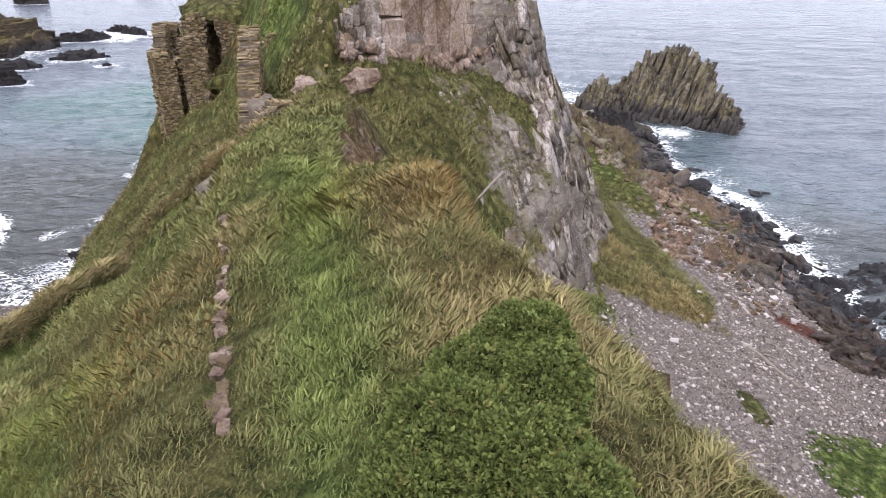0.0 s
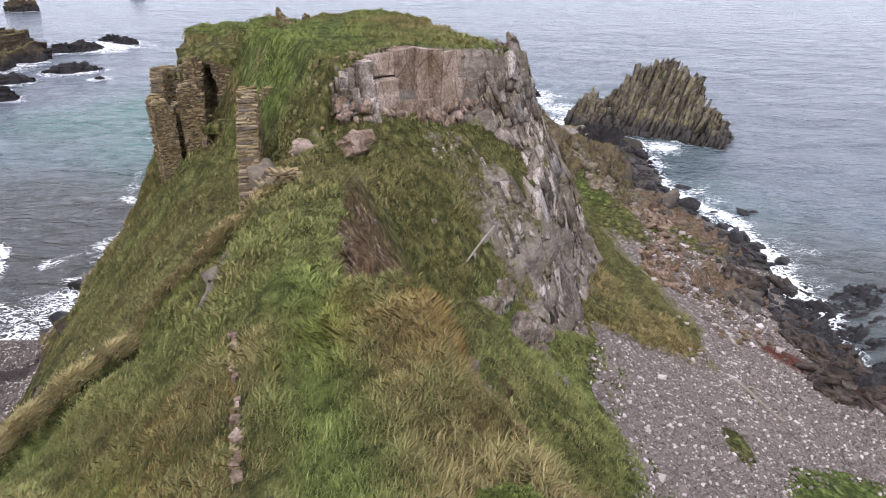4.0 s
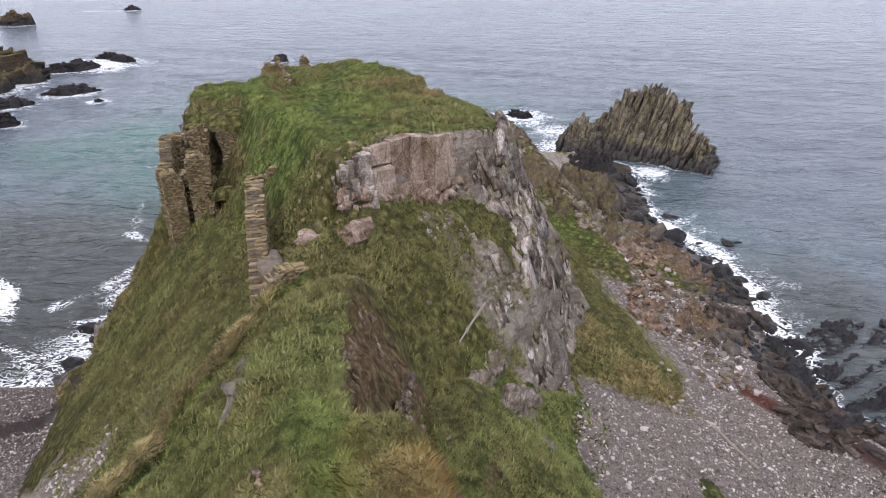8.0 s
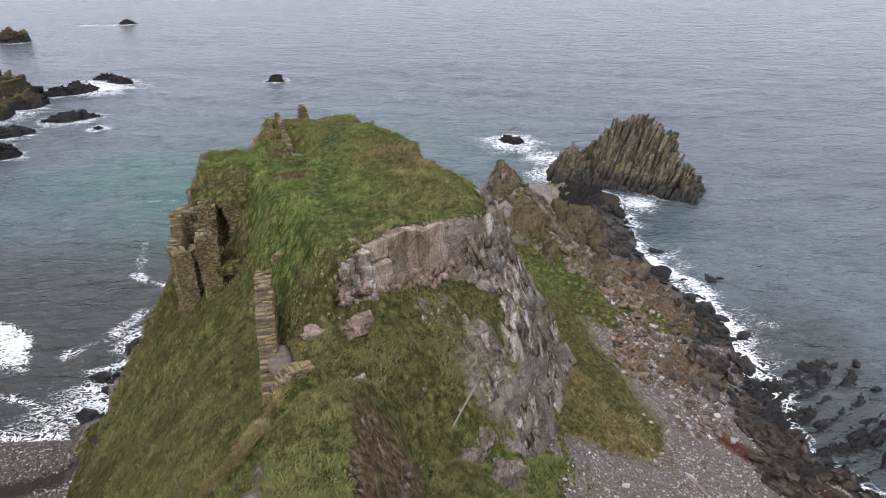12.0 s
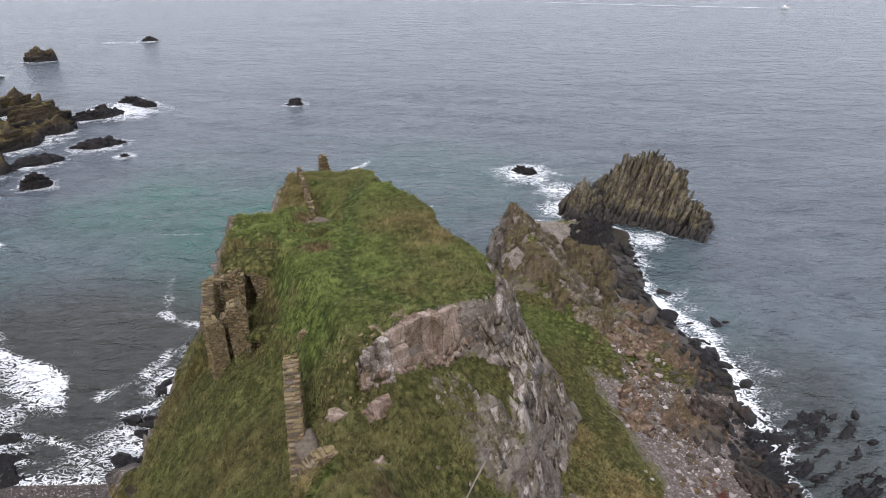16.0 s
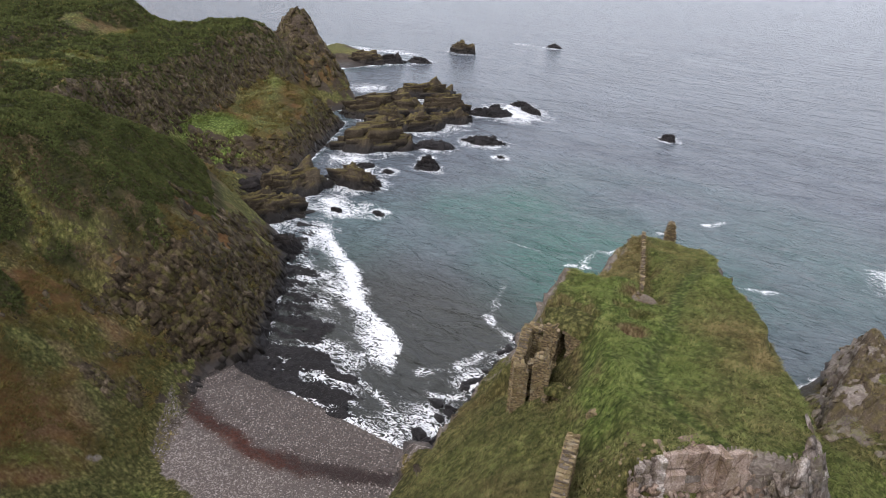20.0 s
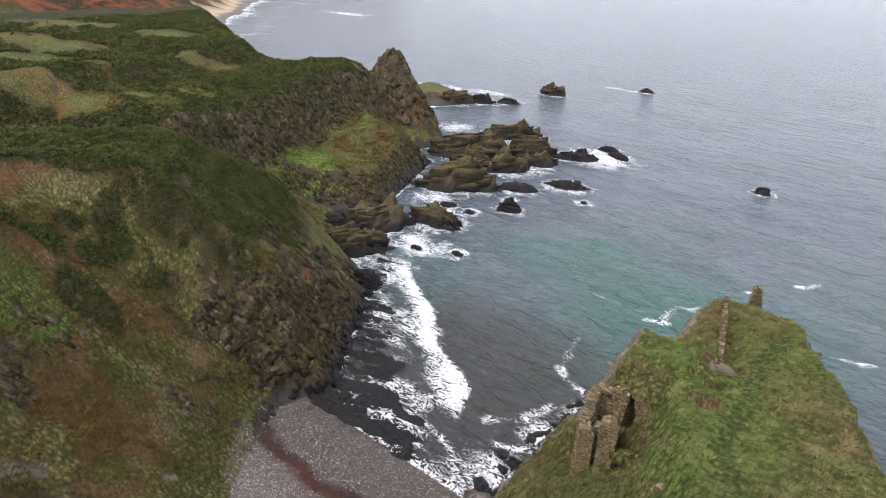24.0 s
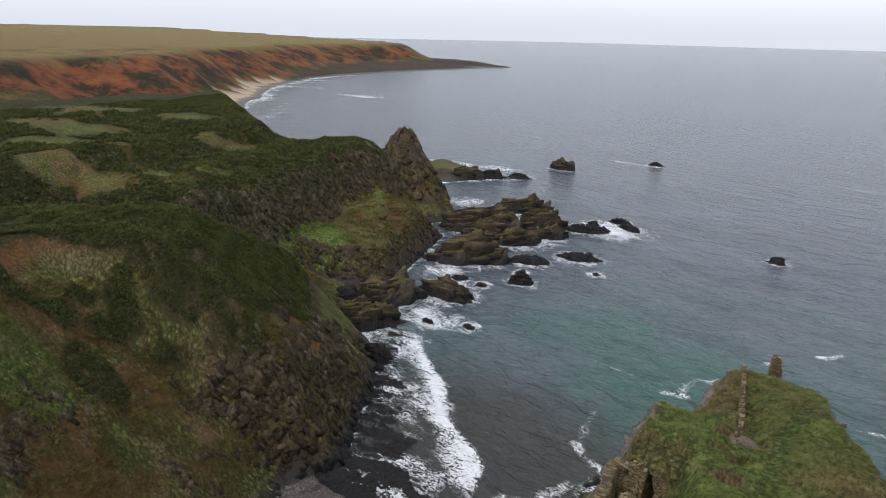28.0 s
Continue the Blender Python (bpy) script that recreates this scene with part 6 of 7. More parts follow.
# tide-line boulders under the eastern cliff
count = 0
while count < 300:
    y = rnd.uniform(44, 98)
    d = rnd.gauss(1.0, 3.2)
    x = float(shore_right(y)) - d
    z = max(height_at(x, y), -0.5)
    if d < -7:
        continue
    s = rnd.uniform(0.22, 0.62) * (1.9 if rnd.random() < 0.10 else 1)
    wet = z < 0.4
    kit = BLACK_KIT if wet or rnd.random() < 0.2 else SHORE_KIT
    mesh_copy("shore_boulder", kit[count % 7], pose(x, y, z, rnd.uniform(-10, 10), rnd.uniform(-10, 10), rnd.uniform(0, 360)) @ Matrix.Diagonal((s * 1.3, s, s * rnd.uniform(0.7, 1.2), 1)),
              "black wet boulder lying at the tide line" if kit is BLACK_KIT else "brown-grey boulder on the rocky shore", "boulder", "tide-line boulders")
    count += 1
# the weedy rock platform east of the shingle, with its pools
platform = empty_thing("tidal_platform", 0, 0, 0, "dark weedy tilted rock platform broken by tide pools", "rock")
tx, ty = plan_grid(27, 52, 33, 62, 0.22)
tg = heights_at(tx.ravel(), ty.ravel()).reshape(tx.shape)
gate = step(9.5, 6.5, np.abs(ty - 46.5 - 0.25 * (tx - 38)) + 1.5 * fbm(tx * 0.2, ty * 0.2, None, 631, 3)) * step(28.5, 31.5, tx - 0.15 * (ty - 45)) * step(52, 44, tx + 3 * fbm(tx * 0.15, ty * 0.15, None, 632, 2))
tz = np.maximum(tg, -0.55) + gate * (0.75 * plates(tx, ty, 633, 0.8, 5, 120) + 0.4 * plates(tx, ty, 634, 0.3, 2, 112) + 0.34) - 1.2 * (1 - gate)
strata("ledge_surface", tx, ty, tz, BLACK_ROCK, platform, np.maximum(tg - 0.3, -0.7), (0.3, 0.3), 0, 635, 0.10, (1.5, 120))
for k in range(36):
    x, y = rnd.uniform(31, 46), rnd.uniform(38, 56)
    q = rnd.uniform(0.25, 0.6)
    mesh_copy("tidal_rock", BLACK_KIT[k % 7], pose(x, y, max(height_at(x, y), -0.1), 0, 0, rnd.uniform(10, 60)) @ Matrix.Diagonal((q * 1.5, q * 0.9, q * rnd.uniform(0.6, 1.0), 1)),
              "low dark weed-covered rock among tide pools", "rock", "tidal platform rocks")
# rusty ledges above the tide line
ledges = empty_thing("shore_ledges", 0, 0, 0, "rust-brown layered ledges along the upper shore", "rock")
tx, ty = plan_grid(17, 34, 46, 80, 0.2)
tg = heights_at(tx.ravel(), ty.ravel()).reshape(tx.shape)
off = shore_right(ty) - tx
gate = step(0.5, 2.5, off) * step(10.5, 7.5, off + 1.5 * fbm(tx * 0.25, ty * 0.25, None, 641, 3)) * step(47, 51, ty) * step(80, 75, ty)
tz = tg + gate * (0.7 * plates(tx, ty, 642, 0.8, 4, 150) + 0.4 * plates(tx, ty, 643, 0.3, 1.6, 140) + 0.0 + 0.5 * fbm(tx * 0.3, ty * 0.3, None, 645, 3)) - 1.0 * (1 - gate)
strata("ledge_surface", tx, ty, tz, BROWN_SLAB, ledges, tg - 0.3, (0.3, 0.1), 2, 644, 0.10, (1.4, 150))
clad(ledges, "rusty_slab", 520, (18.5, 31, 49, 70), lambda x, y, z, s_, n_: step(-0.2, 0.15, n_) * step(0.5, 1.0, z) * step(4.6, 3.8, z), (0.25, 0.95), (0.6, 0.75, 0.1), RUST_SLAB, 646, 80, 0.0, 1.0, 0.16, 0.28)
clad(ledges, "olive_slab", 380, (15, 24, 64, 86), lambda x, y, z, s_, n_: step(-0.3, 0.1, n_) * step(1.0, 1.6, z), (0.3, 1.2), (0.5, 0.75, -0.2), CRAG_SLAB, 647, 60, 0.0, 1.0, 0.2, 0.25)
clad(platform, "dark_slab", 620, (26, 44, 36, 56), lambda x, y, z, s_, n_: step(-0.35, 0.05, n_) * step(-0.9, -0.4, z) * step(1.7, 1.3, z) * step(14, 11, np.hypot(x - 33.5, (y - 46.5) * 1.1)), (0.3, 1.4), (-0.5, 0.86, 0.0), DARK_SLAB, 648, 80, -0.1, 1.0, 0.16, 0.3)
for k in range(280):
    y = rnd.uniform(42, 64)
    x = float(np.interp(y, [42, 50, 60, 68], [24.8, 23.8, 21.8, 20.5])) + rnd.gauss(0, 1.7)
    z = height_at(x, y)
    w, dd, h = rnd.uniform(0.12, 0.36), rnd.uniform(0.1, 0.24), rnd.uniform(0.05, 0.13)
    bm = bmesh.new()
    block(bm, (-w, -dd, -h), (w, dd, h), 0.07, rnd)
    ob = part("flat_stone", bm, (BROWN_SLAB, SHORE_ROCK, PEBBLES)[k % 3])
    ob.matrix_world = pose(x, y, z + 0.06, rnd.uniform(-14, 14), rnd.uniform(-14, 14), rnd.uniform(0, 180))
    tagged(ob, "flat pale grey stone slab lying on the shore", "stone", "flat shore stones")
big = mesh_copy("shore_boulder", SHORE_KIT[2], pose(27.2, 71.6, 1.9, 0, 0, 30) @ Matrix.Diagonal((1.25, 1.15, 1.9, 1)), "large rounded pale grey boulder on the shore", "boulder", "tide-line boulders")

# black ledges in the surf of the western cove
cove_ledges = empty_thing("cove_ledges", 0, 0, 0, "long black wet ledges with white water between them", "rock")
tx, ty = plan_grid(-92, -38, 43, 96, 0.26)
inner = np.interp(ty, [43, 49, 57, 67, 74, 91], [-64, -63.8, -69, -74.4, -79.3, -91])
outer = np.interp(ty, [43, 48, 54, 60, 70, 80, 92], [-40, -41, -46, -56, -66, -74, -86])
gate = step(-1.0, 0.5, tx - inner) * step(1.5, -3.0, tx - outer + 3 * fbm(tx * 0.16, ty * 0.16, None, 661, 3)) * step(44, 47, ty) * step(95, 88, ty)
calm = np.interp(ty, [44, 54, 62, 80, 92], [0.34, 0.16, -0.04, -0.14, -0.3])
tz = -0.15 + gate * (1.0 * plates(tx, ty, 662, 1.15, 9, 106) + 0.35 * plates(tx, ty, 663, 0.4, 3, 110) + calm) - 1.5 * (1 - gate)
strata("ledge_surface", tx, ty, tz, BLACK_ROCK, cove_ledges, -0.6, (0.2, 0.4), 0, 664, 0.10, (1.15, 106))
for k in range(60):
    x, y = rnd.gauss(-32.3, 1.6), rnd.uniform(46, 76)
    s = rnd.uniform(0.3, 0.9)
    mesh_copy("foot_boulder", BLACK_KIT[k % 7], pose(x + 0.08 * (y - 50), y, -0.1, 0, 0, rnd.uniform(0, 180)) @ Matrix.Diagonal((s * 1.4, s, s, 1)),
              "black boulder at the wet foot of the castle rock", "boulder", "foot boulders")
for k in range(60):
    s = rnd.random()
    x, y = -64 - 17 * s + rnd.gauss(0.6, 1.0), 49 + 26 * s + rnd.gauss(0, 1.0)
    q = rnd.uniform(0.6, 1.6)
    mesh_copy("foot_boulder", BLACK_KIT[k % 7], pose(x, y, -0.1, 0, 0, rnd.uniform(0, 180)) @ Matrix.Diagonal((q * 1.3, q, q * 1.1, 1)),
              "black boulder under the western cliff", "boulder", "western foot boulders")


def shingle(name, n, pick, lo, hi, seed, label):
    """Many loose stones as one heap."""
    g = np.random.default_rng(seed)
    bm = bmesh.new()
    bmesh.ops.create_icosphere(bm, subdivisions=1, radius=1)
    base = np.array([v.co[:] for v in bm.verts])
    faces = np.array([[v.index for v in f.verts] for f in bm.faces])
    bm.free()
    x, y = pick(g, n)
    z = heights_at(x, y)
    size = lo + (hi - lo) * g.random(len(x)) ** 3.0
    sh = g.uniform(0.55, 1.25, (len(x), 3)) * [1.25, 0.95, 0.6]
    jit = g.uniform(0.72, 1.2, (len(x), len(base), 1))
    p = base[None] * jit * sh[:, None] * size[:, None, None]
    a = g.uniform(0, 2 * np.pi, len(x))
    b = g.uniform(-0.5, 0.5, len(x))
    ca, sa, cb, sb = np.cos(a), np.sin(a), np.cos(b), np.sin(b)
    p = np.stack([p[..., 0] * cb[:, None] - p[..., 2] * sb[:, None], p[..., 1], p[..., 0] * sb[:, None] + p[..., 2] * cb[:, None]], -1)
    p = np.stack([p[..., 0] * ca[:, None] - p[..., 1] * sa[:, None], p[..., 0] * sa[:, None] + p[..., 1] * ca[:, None], p[..., 2]], -1)
    p += np.stack([x, y, z + size * 0.2], -1)[:, None]
    f = (faces[None] + (np.arange(len(x)) * len(base))[:, None, None]).reshape(-1, 3)
    ob = mesh_of(name, p.reshape(-1, 3), f, PEBBLES)
    tagged(ob, label, "stones", kind="stuff")


def east_pick(g, n):
    x, y = g.uniform(6.5, 34, n), g.uniform(14, 58, n)
    z = heights_at(x, y)
    d = shore_right(y) - x
    left = np.interp(y, [14, 20, 24, 28, 32, 36.5, 37.5, 44, 58], [9.3, 9.2, 9.0, 9.3, 9.2, 11.0, 19.0, 21.5, 20.0])
    green = np.hypot((x - 23.5) * 0.8, y - 26.0) < 3.6 + 0.8 * g.standard_normal(n)
    green |= np.hypot((x - 17.6) * 1.4, (y - 29.5) * 0.7) < 1.2 + 0.3 * g.standard_normal(n)
    ok = (x > left + 0.3 * g.standard_normal(n)) & (d > 0.6) & ~green & (z < 9.5) & ~((np.abs((x - 25.3) * 0.69 + (y - 42.6) * 0.725) < np.interp(x, [25, 31], [0.9, 1.5])) & (x > 24.8) & (g.random(n) < 0.96))
    return x[ok], y[ok]


def west_pick(g, n):
    x, y = g.uniform(-62, -28, n), g.uniform(24, 47.5, n)
    z = heights_at(x, y)
    ok = (z < 3.2) & (z > 0.02 + 0.35 * fbm(x * 0.25, y * 0.25, None, 89, 4) + 0.06 * g.standard_normal(n)) & (x < -29.5) & (y > 27 - 0.15 * (x + 45)) & (np.abs(y - np.interp(x, [-62, -56, -49, -42, -35, -29], [38.0, 36.8, 36.1, 37.0, 39.8, 42.5]) + 0.8 * fbm(x * 0.3, y * 0.3, None, 81, 3)) > 1.5 * g.random(n) ** 0.3)
    return x[ok], y[ok]


def scree_pick(g, n):
    k = g.random(n)
    x, y = -24.3 + 7.6 * k + 0.5 * g.standard_normal(n), 27.9 - 2.9 * k + 0.75 * g.standard_normal(n)
    return x, y


shingle("scree", 3200, scree_pick, 0.07, 0.22, 5, "grey stones fallen in a strip down the western slope")
shingle("shingle", 95000, east_pick, 0.05, 0.16, 3, "pinkish-grey angular shingle covering the eastern beach")
shingle("shingle", 46000, west_pick, 0.05, 0.13, 4, "pale grey shingle of the western cove")

rnd = random.Random(43)
for k in range(90):
    x, y = rnd.uniform(9.5, 28), rnd.uniform(20, 44)
    if math.hypot((x - 23.5) * 0.8, y - 26) < 4.2 or (x < 17 and y > 36):
        continue
    s = rnd.uniform(0.13, 0.28)
    bm = bmesh.new()
    block(bm, (-s, -s * 0.7, -s * 0.5), (s, s * 0.7, s * 0.55), s * 0.28, rnd, pose(0, 0, 0, rnd.uniform(-20, 20), rnd.uniform(-20, 20), rnd.uniform(0, 180)))
    bmesh.ops.bevel(bm, geom=bm.edges[:], offset=s * 0.14, segments=1, affect="EDGES")
    ob = part("beach_stone", bm, PEBBLES)
    ob.matrix_world = pose(x, y, height_at(x, y) + s * 0.2)
    tagged(ob, "large pale angular stone lying on the shingle", "stone", "large beach stones")


def timber(name, points, radius, label, mat=None):
    """A tapering, slightly crooked trunk through the points."""
    bm = bmesh.new()
    r = random.Random(len(points) * 7 + int(radius * 1000))
    rings = []
    pts = [Vector(p) for p in points]
    for k, p in enumerate(pts):
        ahead = (pts[min(k + 1, len(pts) - 1)] - pts[max(k - 1, 0)]).normalized()
        side = ahead.cross(Vector((0, 0, 1))).normalized()
        up = side.cross(ahead)
        q = radius * (1 - 0.45 * k / (len(pts) - 1))
        rings.append([bm.verts.new(p + (side * math.cos(a) + up * math.sin(a)) * q * r.uniform(0.85, 1.15)) for a in [i * math.pi / 4 for i in range(8)]])
    for a, b in zip(rings, rings[1:]):
        for i in range(8):
            bm.faces.new((a[i], a[(i + 1) % 8], b[(i + 1) % 8], b[i]))
    bm.faces.new(rings[0][::-1])
    bm.faces.new(rings[-1])
    ob = part(name, bm, mat or WOOD)
    return tagged(ob, label, "driftwood") if label else ob


def on_ground(path, lift):
    return [(x, y, height_at(x, y) + lift) for x, y in path]


timber("driftwood_log", on_ground([(20.4, 36.8), (20.9, 36.0), (21.2, 35.2), (21.9, 34.2), (22.4, 33.2)], 0.15), 0.15, "long grey driftwood log lying on the shingle")
timber("driftwood_branch", on_ground([(20.9, 36.0), (21.5, 36.4), (22.2, 36.3)], 0.14), 0.07, "short grey branch beside the driftwood log")
timber("timber_post", [(3.0, 31.7, 17.35), (2.2, 30.1, 17.2), (1.4, 28.4, 17.0)], 0.09, "grey weathered timber post lying in the hollow")


# a small boat far out, and the white line of its wake
boat = empty_thing("small_boat", 0, 0, 0, "small white motor boat far out on the sea", "boat")
boat.matrix_world = pose(182, 364, 0.0, 0, 0, -22) @ Matrix.Diagonal((0.65, 0.65, 0.65, 1))
bm = bmesh.new()
rim_ = [bm.verts.new(p) for p in ((-3, -1.1, 0.9), (1.2, -1.1, 1.0), (3.4, 0, 1.2), (1.2, 1.1, 1.0), (-3, 1.1, 0.9))]
keel = [bm.verts.new(p) for p in ((-2.8, -0.7, -0.3), (1.0, -0.6, -0.3), (2.7, 0, -0.2), (1.0, 0.6, -0.3), (-2.8, 0.7, -0.3))]
bm.faces.new(rim_)
bm.faces.new(keel[::-1])
for k in range(5):
    bm.faces.new((keel[k], keel[(k + 1) % 5], rim_[(k + 1) % 5], rim_[k]))
part("hull", bm, BOAT_PAINT, boat)
bm = bmesh.new()
bmesh.ops.create_cube(bm, size=1, matrix=pose(-0.4, 0, 1.5) @ Matrix.Diagonal((1.7, 1.4, 1.2, 1)))
bmesh.ops.bevel(bm, geom=bm.edges[:], offset=0.12, segments=1, affect="EDGES")
part("cabin", bm, BOAT_PAINT, boat)
wr = np.random.default_rng(91)
wt = np.linspace(0, 1, 90)
wide_ = (0.4 + 0.9 * wt) * (1 - 0.7 * wt) * wr.uniform(0.5, 1.3, 90) + 0.12
mid_ = np.stack([179 - 128 * wt, 365.3 + 45 * wt - 8 * wt * (1 - wt), 0.0 * wt + 0.01], -1)
band_ = np.stack([mid_ - np.array([0.33, 0.94, 0]) * wide_[:, None], mid_ + np.array([0.33, 0.94, 0]) * wide_[:, None]], 1).reshape(-1, 3)
q = 2 * np.arange(89)
wake = mesh_of("boat_wake", band_, np.stack([q, q + 2, q + 3, q + 1], -1), FOAM)
tagged(wake, "long thin white wake behind the small boat", "wake", kind="stuff")


# ---- gorse on the ridge's edge ----
def sprigs(name, centres, normals, size, seed, parent=None, mat=None, blades=7, spread_=0.75, dry=0.1, fresh=0.75, tone=0.0):
    """Small leafy shoots at many places, as one mesh."""
    g = np.random.default_rng(seed)
    n = len(centres)
    up = normals + 0.35 * g.standard_normal((n, 3))
    up /= np.linalg.norm(up, axis=1, keepdims=True)
    s = size * g.uniform(0.6, 1.4, n)
    way = up[:, None] + spread_ * g.standard_normal((n, blades, 3))
    way /= np.linalg.norm(way, axis=2, keepdims=True)
    side = np.cross(way, g.standard_normal((n, blades, 3)))
    side /= np.linalg.norm(side, axis=2, keepdims=True) + 1e-9
    at = centres[:, None] + 0.25 * s[:, None, None] * g.standard_normal((n, blades, 3)) * 0.6
    tip = at + way * s[:, None, None]
    mid = at + way * s[:, None, None] * 0.5
    w = 0.24 * s[:, None, None]
    co = np.stack([at, mid + side * w, tip, mid - side * w], 2).reshape(-1, 3)
    f = np.arange(n * blades * 4).reshape(-1, 4)
    tint = np.zeros((n, blades, 4, 3))
    tint[..., 0] = (g.random((n, 1, 1)) < dry) * 0.8
    tint[..., 1] = fresh * g.random((n, 1, 1)) + 0.35 * np.array([0, 0.5, 1, 0.5])
    # shade put into the colour: shoot bases darker, tips lighter, tone added on top
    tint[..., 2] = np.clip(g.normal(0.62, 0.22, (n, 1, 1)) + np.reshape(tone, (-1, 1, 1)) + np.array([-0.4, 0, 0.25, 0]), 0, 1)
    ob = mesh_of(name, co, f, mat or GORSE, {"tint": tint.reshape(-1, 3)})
    ob.parent = parent
    return ob


def bush(name, blobs, n, size, seed, label, ground_fit=True, dry=0.06):
    g = np.random.default_rng(seed)
    thing = empty_thing(name, 0, 0, 0, label, "bush", "gorse bushes")
    weights = np.array([b[3] * b[4] for b in blobs])
    who = g.choice(len(blobs), n, p=weights / weights.sum())
    b = np.array(blobs)[who]
    d = g.standard_normal((n, 3))
    d[:, 2] = np.abs(d[:, 2])
    d /= np.linalg.norm(d, axis=1, keepdims=True)
    lump = 1 + 0.16 * vnoise(d[:, 0] * 4 + b[:, 0], d[:, 1] * 4, d[:, 2] * 4, seed) + 0.05 * g.standard_normal(n)
    p = d * b[:, 3:6] * (lump * np.where(g.random(n) < 0.2, 0.85, 1.0))[:, None] + b[:, :3]
    nn = d / b[:, 3:6]
    nn /= np.linalg.norm(nn, axis=1, keepdims=True)
    if ground_fit:
        keep = p[:, 2] > heights_at(p[:, 0], p[:, 1]) - 0.1
        p, nn = p[keep], nn[keep]
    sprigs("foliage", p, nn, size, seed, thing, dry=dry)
    # solid near-black fill behind the leaves: the bush's inner shade as a colour
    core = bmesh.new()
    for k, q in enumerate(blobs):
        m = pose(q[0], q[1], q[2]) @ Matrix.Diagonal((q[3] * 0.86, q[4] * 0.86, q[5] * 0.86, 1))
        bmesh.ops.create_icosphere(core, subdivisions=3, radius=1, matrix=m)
    heart = part("shade_core", core, BUSH_SHADE, thing)
    for v in heart.data.vertices:
        v.co += Vector(noise.noise_vector(v.co * 3)) * 0.12
    return thing


BUSH_SHADE = make_plain("shaded_bush_inside", [(0.3, (0.008, 0.011, 0.004)), (0.6, (0.026, 0.034, 0.011))], 9.0, bump=0.1)
BLOBS = [(1.05, 7.1, 0.6, 0.65, 0.6), (0.5, 6.5, 0.65, 0.6, 0.5), (1.2, 6.2, 0.5, 0.65, 0.65), (0.15, 5.6, 0.75, 0.75, 0.55), (0.8, 5.0, 0.75, 0.75, 0.6), (-0.3, 4.8, 0.5, 0.6, 0.42),
         (1.2, 4.4, 0.55, 0.65, 0.6), (0.8, 3.7, 0.85, 0.75, 0.55), (0.0, 3.9, 0.65, 0.65, 0.45)]
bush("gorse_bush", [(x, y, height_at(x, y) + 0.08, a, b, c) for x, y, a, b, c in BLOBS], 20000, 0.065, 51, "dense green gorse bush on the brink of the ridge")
for k, pts in enumerate((((1.95, 6.3, 23.1), (2.1, 6.05, 22.95), (2.3, 6.0, 23.0), (2.45, 6.15, 23.1)), ((1.95, 5.7, 22.8), (2.2, 5.6, 22.6), (2.45, 5.7, 22.65), (2.55, 6.0, 22.9)), ((2.4, 5.7, 22.65), (2.5, 5.4, 22.4)),
                         ((2.1, 5.85, 22.75), (2.12, 6.0, 22.95)), ((2.5, 5.9, 22.8), (2.72, 5.95, 22.85)))):
    timber("bare_branch", pts, 0.025, "bare pale branch on the eroded edge", WOOD)
soil = part("earth_scar", rock_mesh(0.35, 0.8, 1.3, 63, 3, 0, 0.2), SOIL)
soil.matrix_world = pose(1.85, 6.1, 22.2, 0, 8, 0)
tagged(soil, "bare red earth scar under the gorse", "soil")


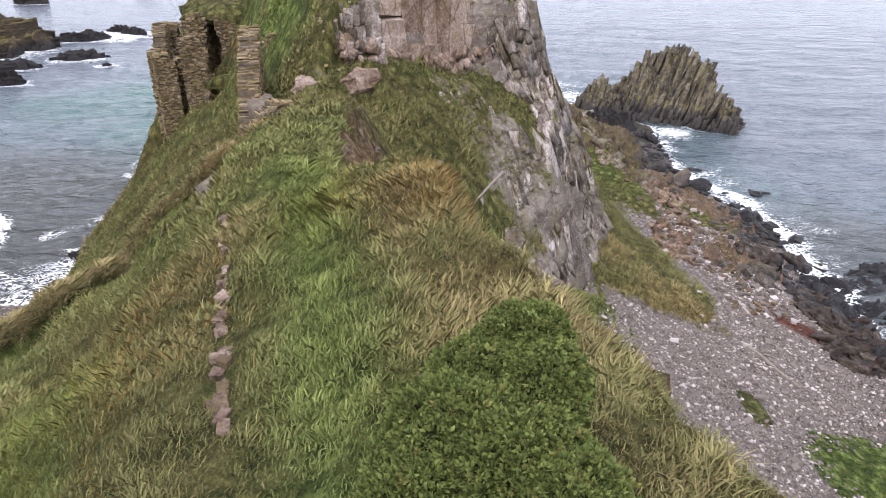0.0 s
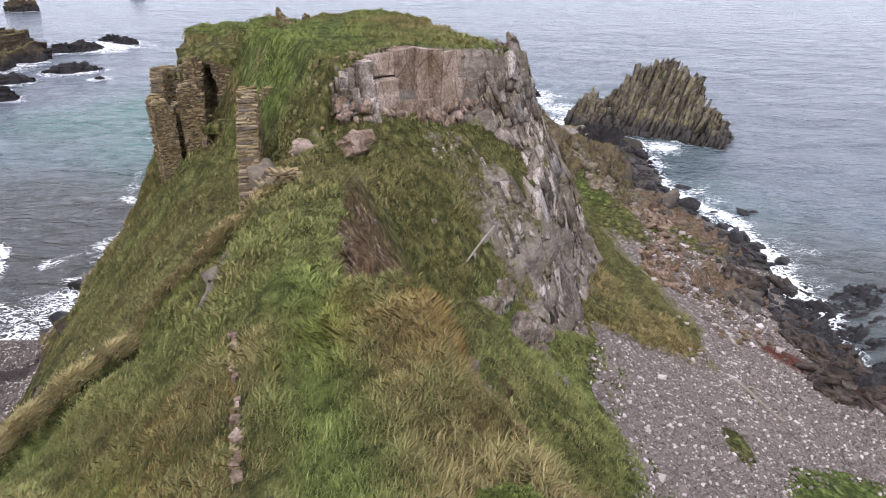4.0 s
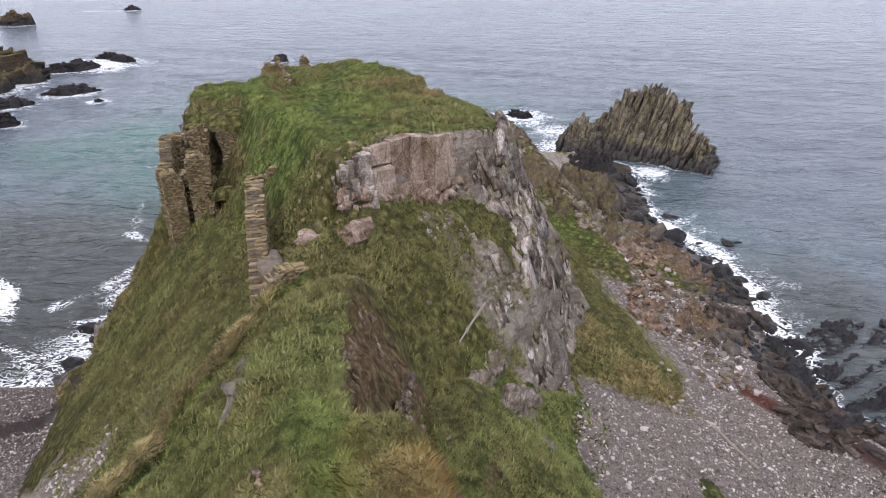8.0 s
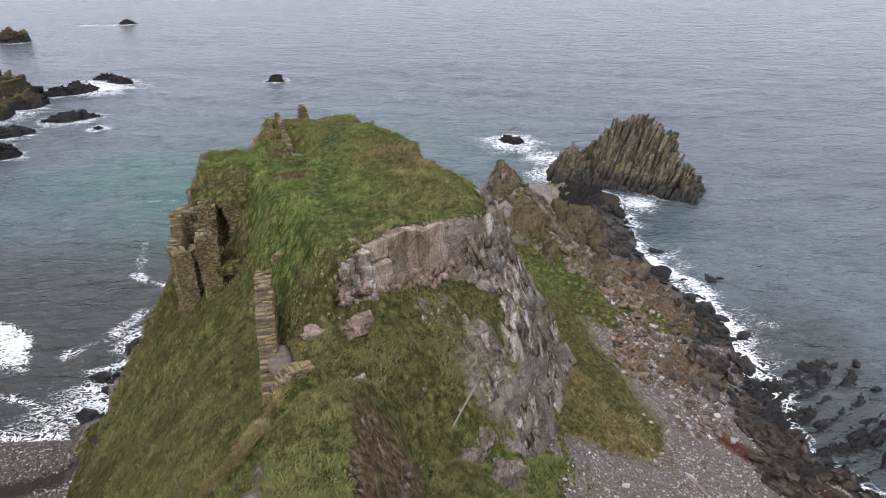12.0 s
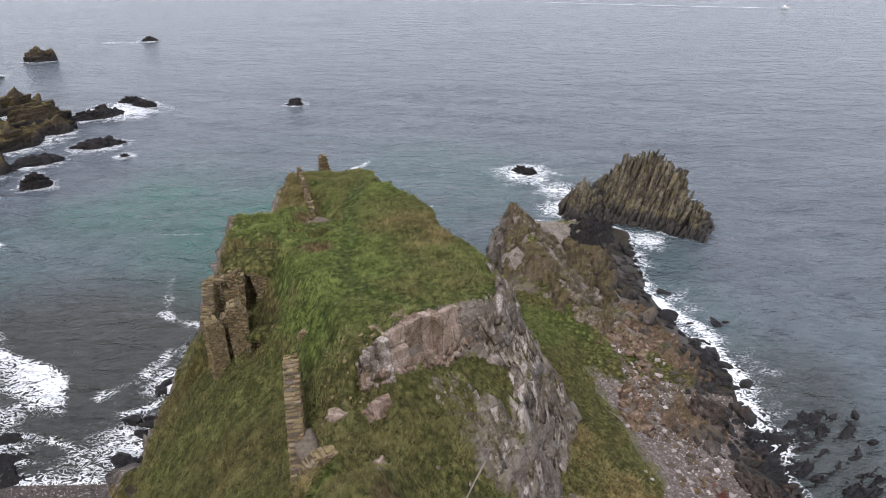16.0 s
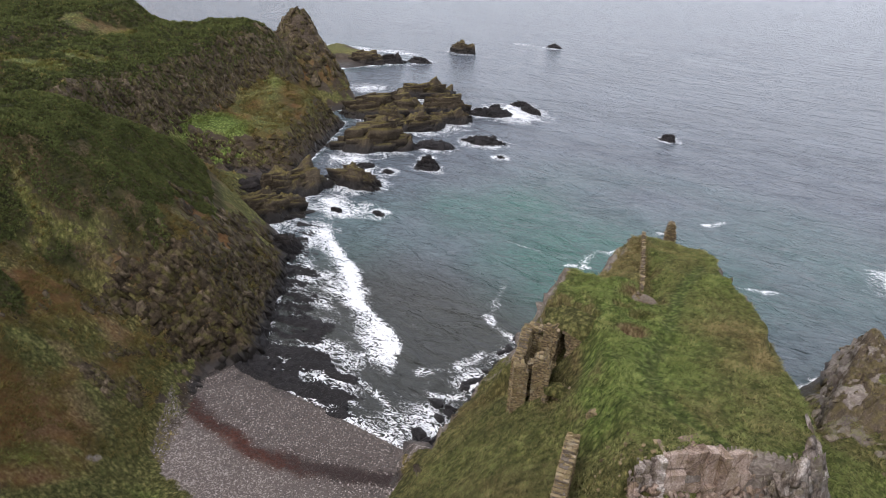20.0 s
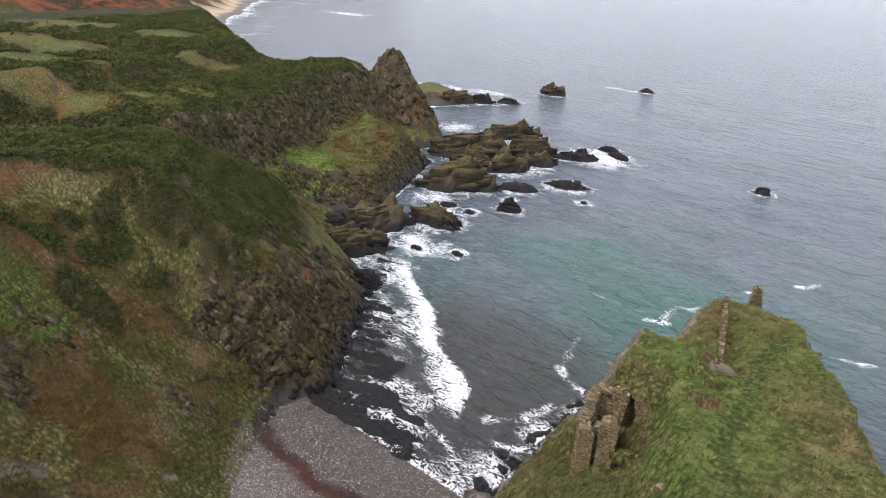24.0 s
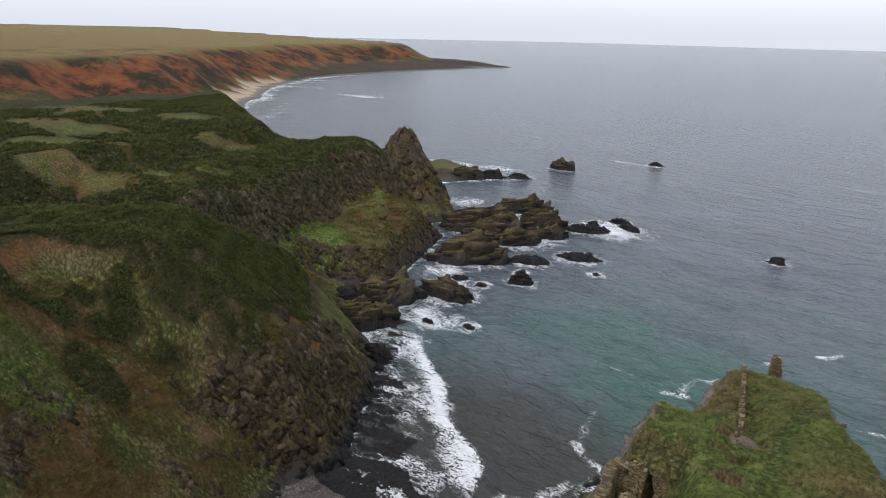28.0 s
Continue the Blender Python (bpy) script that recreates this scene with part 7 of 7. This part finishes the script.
# ---- grass ----
def tufts(name, x, y, length, blades, seed, label, width=0.011, straw_bias=0.0, mat=None):
    g = np.random.default_rng(seed)
    n = len(x)
    z = heights_at(x, y)
    straw, lush, shrub = growth(x, y, z)
    dryness = np.clip(straw + straw_bias + 0.22 * g.standard_normal(n), 0, 1)
    clump = 0.7 * fbm(x * 0.9, y * 0.9, None, 111, 3) + 0.6 * vnoise(x * 2.4, y * 2.4, None, 113)
    dryness = np.clip(dryness + 0.35 * fbm(x * 0.55, y * 0.55, None, 115, 3), 0, 1)
    lane = np.abs(x - lane_x(y))
    lane = np.where((y > 3) & (y < 28.5), lane, 9.0)
    rib = np.abs(x + 0.8 - lane_x(y)) < 0.45
    dryness = np.where(rib & (y > 3) & (y < 28.5), 1.0, dryness)
    tall = np.where(lane < 0.45, 0.15, 1.0) * (1 - 0.92 * step(0.3, 0.6, trodden(x, y, 0.95))) * length * (0.6 + 0.5 * dryness) * np.clip(1.0 + 0.9 * clump, 0.35, 1.9) * g.uniform(0.6, 1.35, n)
    wind = np.array([0.16, 0.10, 0.0])
    ang = g.uniform(0, 2 * np.pi, (n, blades))
    out_ = g.uniform(0.2, 1.15, (n, blades))
    way = np.stack([np.cos(ang) * out_, np.sin(ang) * out_, np.ones_like(ang)], -1) + wind
    way /= np.linalg.norm(way, axis=2, keepdims=True)
    side = np.stack([-np.sin(ang), np.cos(ang), 0 * ang], -1)
    at = np.stack([x, y, z - 0.02], -1)[:, None] + 0.09 * length / 0.3 * g.standard_normal((n, blades, 3)) * [1, 1, 0]
    l = (tall[:, None] * g.uniform(0.6, 1.2, (n, blades)))[..., None]
    mid = at + way * l * 0.55
    tip = at + way * l * 0.95 + (way * [1, 1, 0] + wind) * l * 0.35 - np.array([0, 0, 0.12]) * l
    w = width * (length / 0.3) * g.uniform(0.6, 1.4, (n, blades, 1))
    co = np.stack([at - side * w, at + side * w, mid + side * w * 0.8, tip, mid - side * w * 0.8], 2).reshape(-1, 3)
    f = np.arange(n * blades * 5).reshape(-1, 5)
    tint = np.zeros((n, blades, 5, 3))
    tint[..., 0] = np.clip(dryness[:, None] + 0.2 * g.standard_normal((n, blades)), 0, 1)[..., None]
    tint[..., 1] = (np.clip(lush + 0.15 * g.standard_normal(n), 0, 1) * 0.9)[:, None, None]
    # painted shade: roots and low clumps coloured darker, tips and tall clumps lighter
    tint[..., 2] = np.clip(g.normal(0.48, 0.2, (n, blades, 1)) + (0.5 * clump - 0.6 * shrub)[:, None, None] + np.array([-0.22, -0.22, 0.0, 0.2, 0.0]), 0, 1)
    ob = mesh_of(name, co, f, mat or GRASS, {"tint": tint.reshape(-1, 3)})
    tagged(ob, label, "grass", kind="stuff")


def turf_pick(g, n, x0, x1, y0, y1, zmin, steep=1.5):
    x, y = g.uniform(x0, x1, n), g.uniform(y0, y1, n)
    z = heights_at(x, y)
    e = 0.3
    s = np.hypot(heights_at(x + e, y) - z, heights_at(x, y + e) - z) / e
    ok = (z > zmin) & (s < steep) & ~((x > -3.4) & (x < 0.5) & (y > 17) & (y < 26) & (z > 16.0) & (z < 22.2) & (s > 0.8) & (g.random(n) < 0.6))
    stones = np.abs(x - np.interp(y, [5, 7, 9.2, 11.2, 14.2], [-2.55, -3.0, -3.65, -4.25, -5.15])) < 0.16
    ok &= ~(stones & (y < 14.4) & (g.random(n) < 0.75))
    room = ((np.abs(x + 15.5) < 2.0) & (np.abs(y - 50.8) < 2.2)) | ((np.abs(x + 18.3) < 2.0) & (np.abs(y - 46.5) < 2.2)) | (np.hypot(x + 10.5, (y - 49.7) * 1.2) < 1.2) | (np.hypot((x + 12.0) * 0.8, (y - 57.6) * 1.1) < 1.6)
    return x[ok & ~room], y[ok & ~room]


g = np.random.default_rng(77)
x, y = turf_pick(g, 105000, -16, 4, 3.0, 18.5, 14, 2.2)
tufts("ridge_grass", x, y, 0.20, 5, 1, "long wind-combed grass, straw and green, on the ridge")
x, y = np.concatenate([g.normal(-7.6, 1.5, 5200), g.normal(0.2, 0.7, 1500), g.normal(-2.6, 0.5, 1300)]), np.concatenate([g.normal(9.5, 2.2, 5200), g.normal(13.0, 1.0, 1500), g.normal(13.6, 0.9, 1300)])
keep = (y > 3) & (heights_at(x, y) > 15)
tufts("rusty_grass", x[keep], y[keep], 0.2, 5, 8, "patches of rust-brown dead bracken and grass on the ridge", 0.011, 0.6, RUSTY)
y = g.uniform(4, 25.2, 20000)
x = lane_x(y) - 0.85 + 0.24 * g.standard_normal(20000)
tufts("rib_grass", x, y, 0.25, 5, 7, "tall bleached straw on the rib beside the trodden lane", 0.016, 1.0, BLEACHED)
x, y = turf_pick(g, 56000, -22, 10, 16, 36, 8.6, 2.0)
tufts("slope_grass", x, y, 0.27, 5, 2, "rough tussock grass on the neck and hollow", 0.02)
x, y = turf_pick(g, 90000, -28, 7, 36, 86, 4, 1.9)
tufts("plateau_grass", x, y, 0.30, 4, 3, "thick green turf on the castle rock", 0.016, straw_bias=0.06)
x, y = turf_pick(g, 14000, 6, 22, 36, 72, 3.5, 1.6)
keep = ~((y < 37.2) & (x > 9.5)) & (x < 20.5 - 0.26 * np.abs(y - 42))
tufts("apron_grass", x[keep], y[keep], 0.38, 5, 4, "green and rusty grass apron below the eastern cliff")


# ---- heath and gorse thickets on the western hills ----
def thicket(n, x0, x1, y0, y1, size, seed, label, blades=9):
    g = np.random.default_rng(seed)
    x, y = g.uniform(x0, x1, n), g.uniform(y0, y1, n)
    z = heights_at(x, y)
    straw, lush, shrub = growth(x, y, z)
    ok = (shrub > 0.90 + 0.05 * g.standard_normal(n)) & (z > 12) & (np.hypot(x + 154, y - 159) > 14)
    x, y, z = x[ok], y[ok], z[ok]
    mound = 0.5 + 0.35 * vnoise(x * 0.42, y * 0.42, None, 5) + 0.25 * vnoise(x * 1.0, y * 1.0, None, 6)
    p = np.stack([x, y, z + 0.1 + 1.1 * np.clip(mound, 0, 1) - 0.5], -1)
    # the last argument darkens hollows between mounds, shading painted into the tint
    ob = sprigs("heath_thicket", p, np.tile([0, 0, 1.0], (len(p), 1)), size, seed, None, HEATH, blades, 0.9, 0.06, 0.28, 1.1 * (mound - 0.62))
    tagged(ob, label, "heath", kind="stuff")


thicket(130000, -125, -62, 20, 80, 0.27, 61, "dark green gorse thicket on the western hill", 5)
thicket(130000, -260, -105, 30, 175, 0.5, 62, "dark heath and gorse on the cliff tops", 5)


# rough grass and dead bracken on the western slopes and the shelf
g = np.random.default_rng(79)
for n_, box, length, seed, label in ((60000, (-86, -54, 8, 66), 0.42, 5, "rusty heather and grass on the slope over the cove"), (36000, (-165, -98, 60, 165), 0.8, 6, "rough olive grass on the shelf and scarp")):
    x, y = g.uniform(box[0], box[1], n_), g.uniform(box[2], box[3], n_)
    z = heights_at(x, y)
    straw, lush, shrub = growth(x, y, z)
    keep = (z > 4) & (shrub < 0.9) & (fbm(x * 0.35, y * 0.35, None, 117, 3) > -0.25)
    tufts("heath_grass", x[keep], y[keep], length, 4, seed, label, 0.017, 0.12, RUSTY)
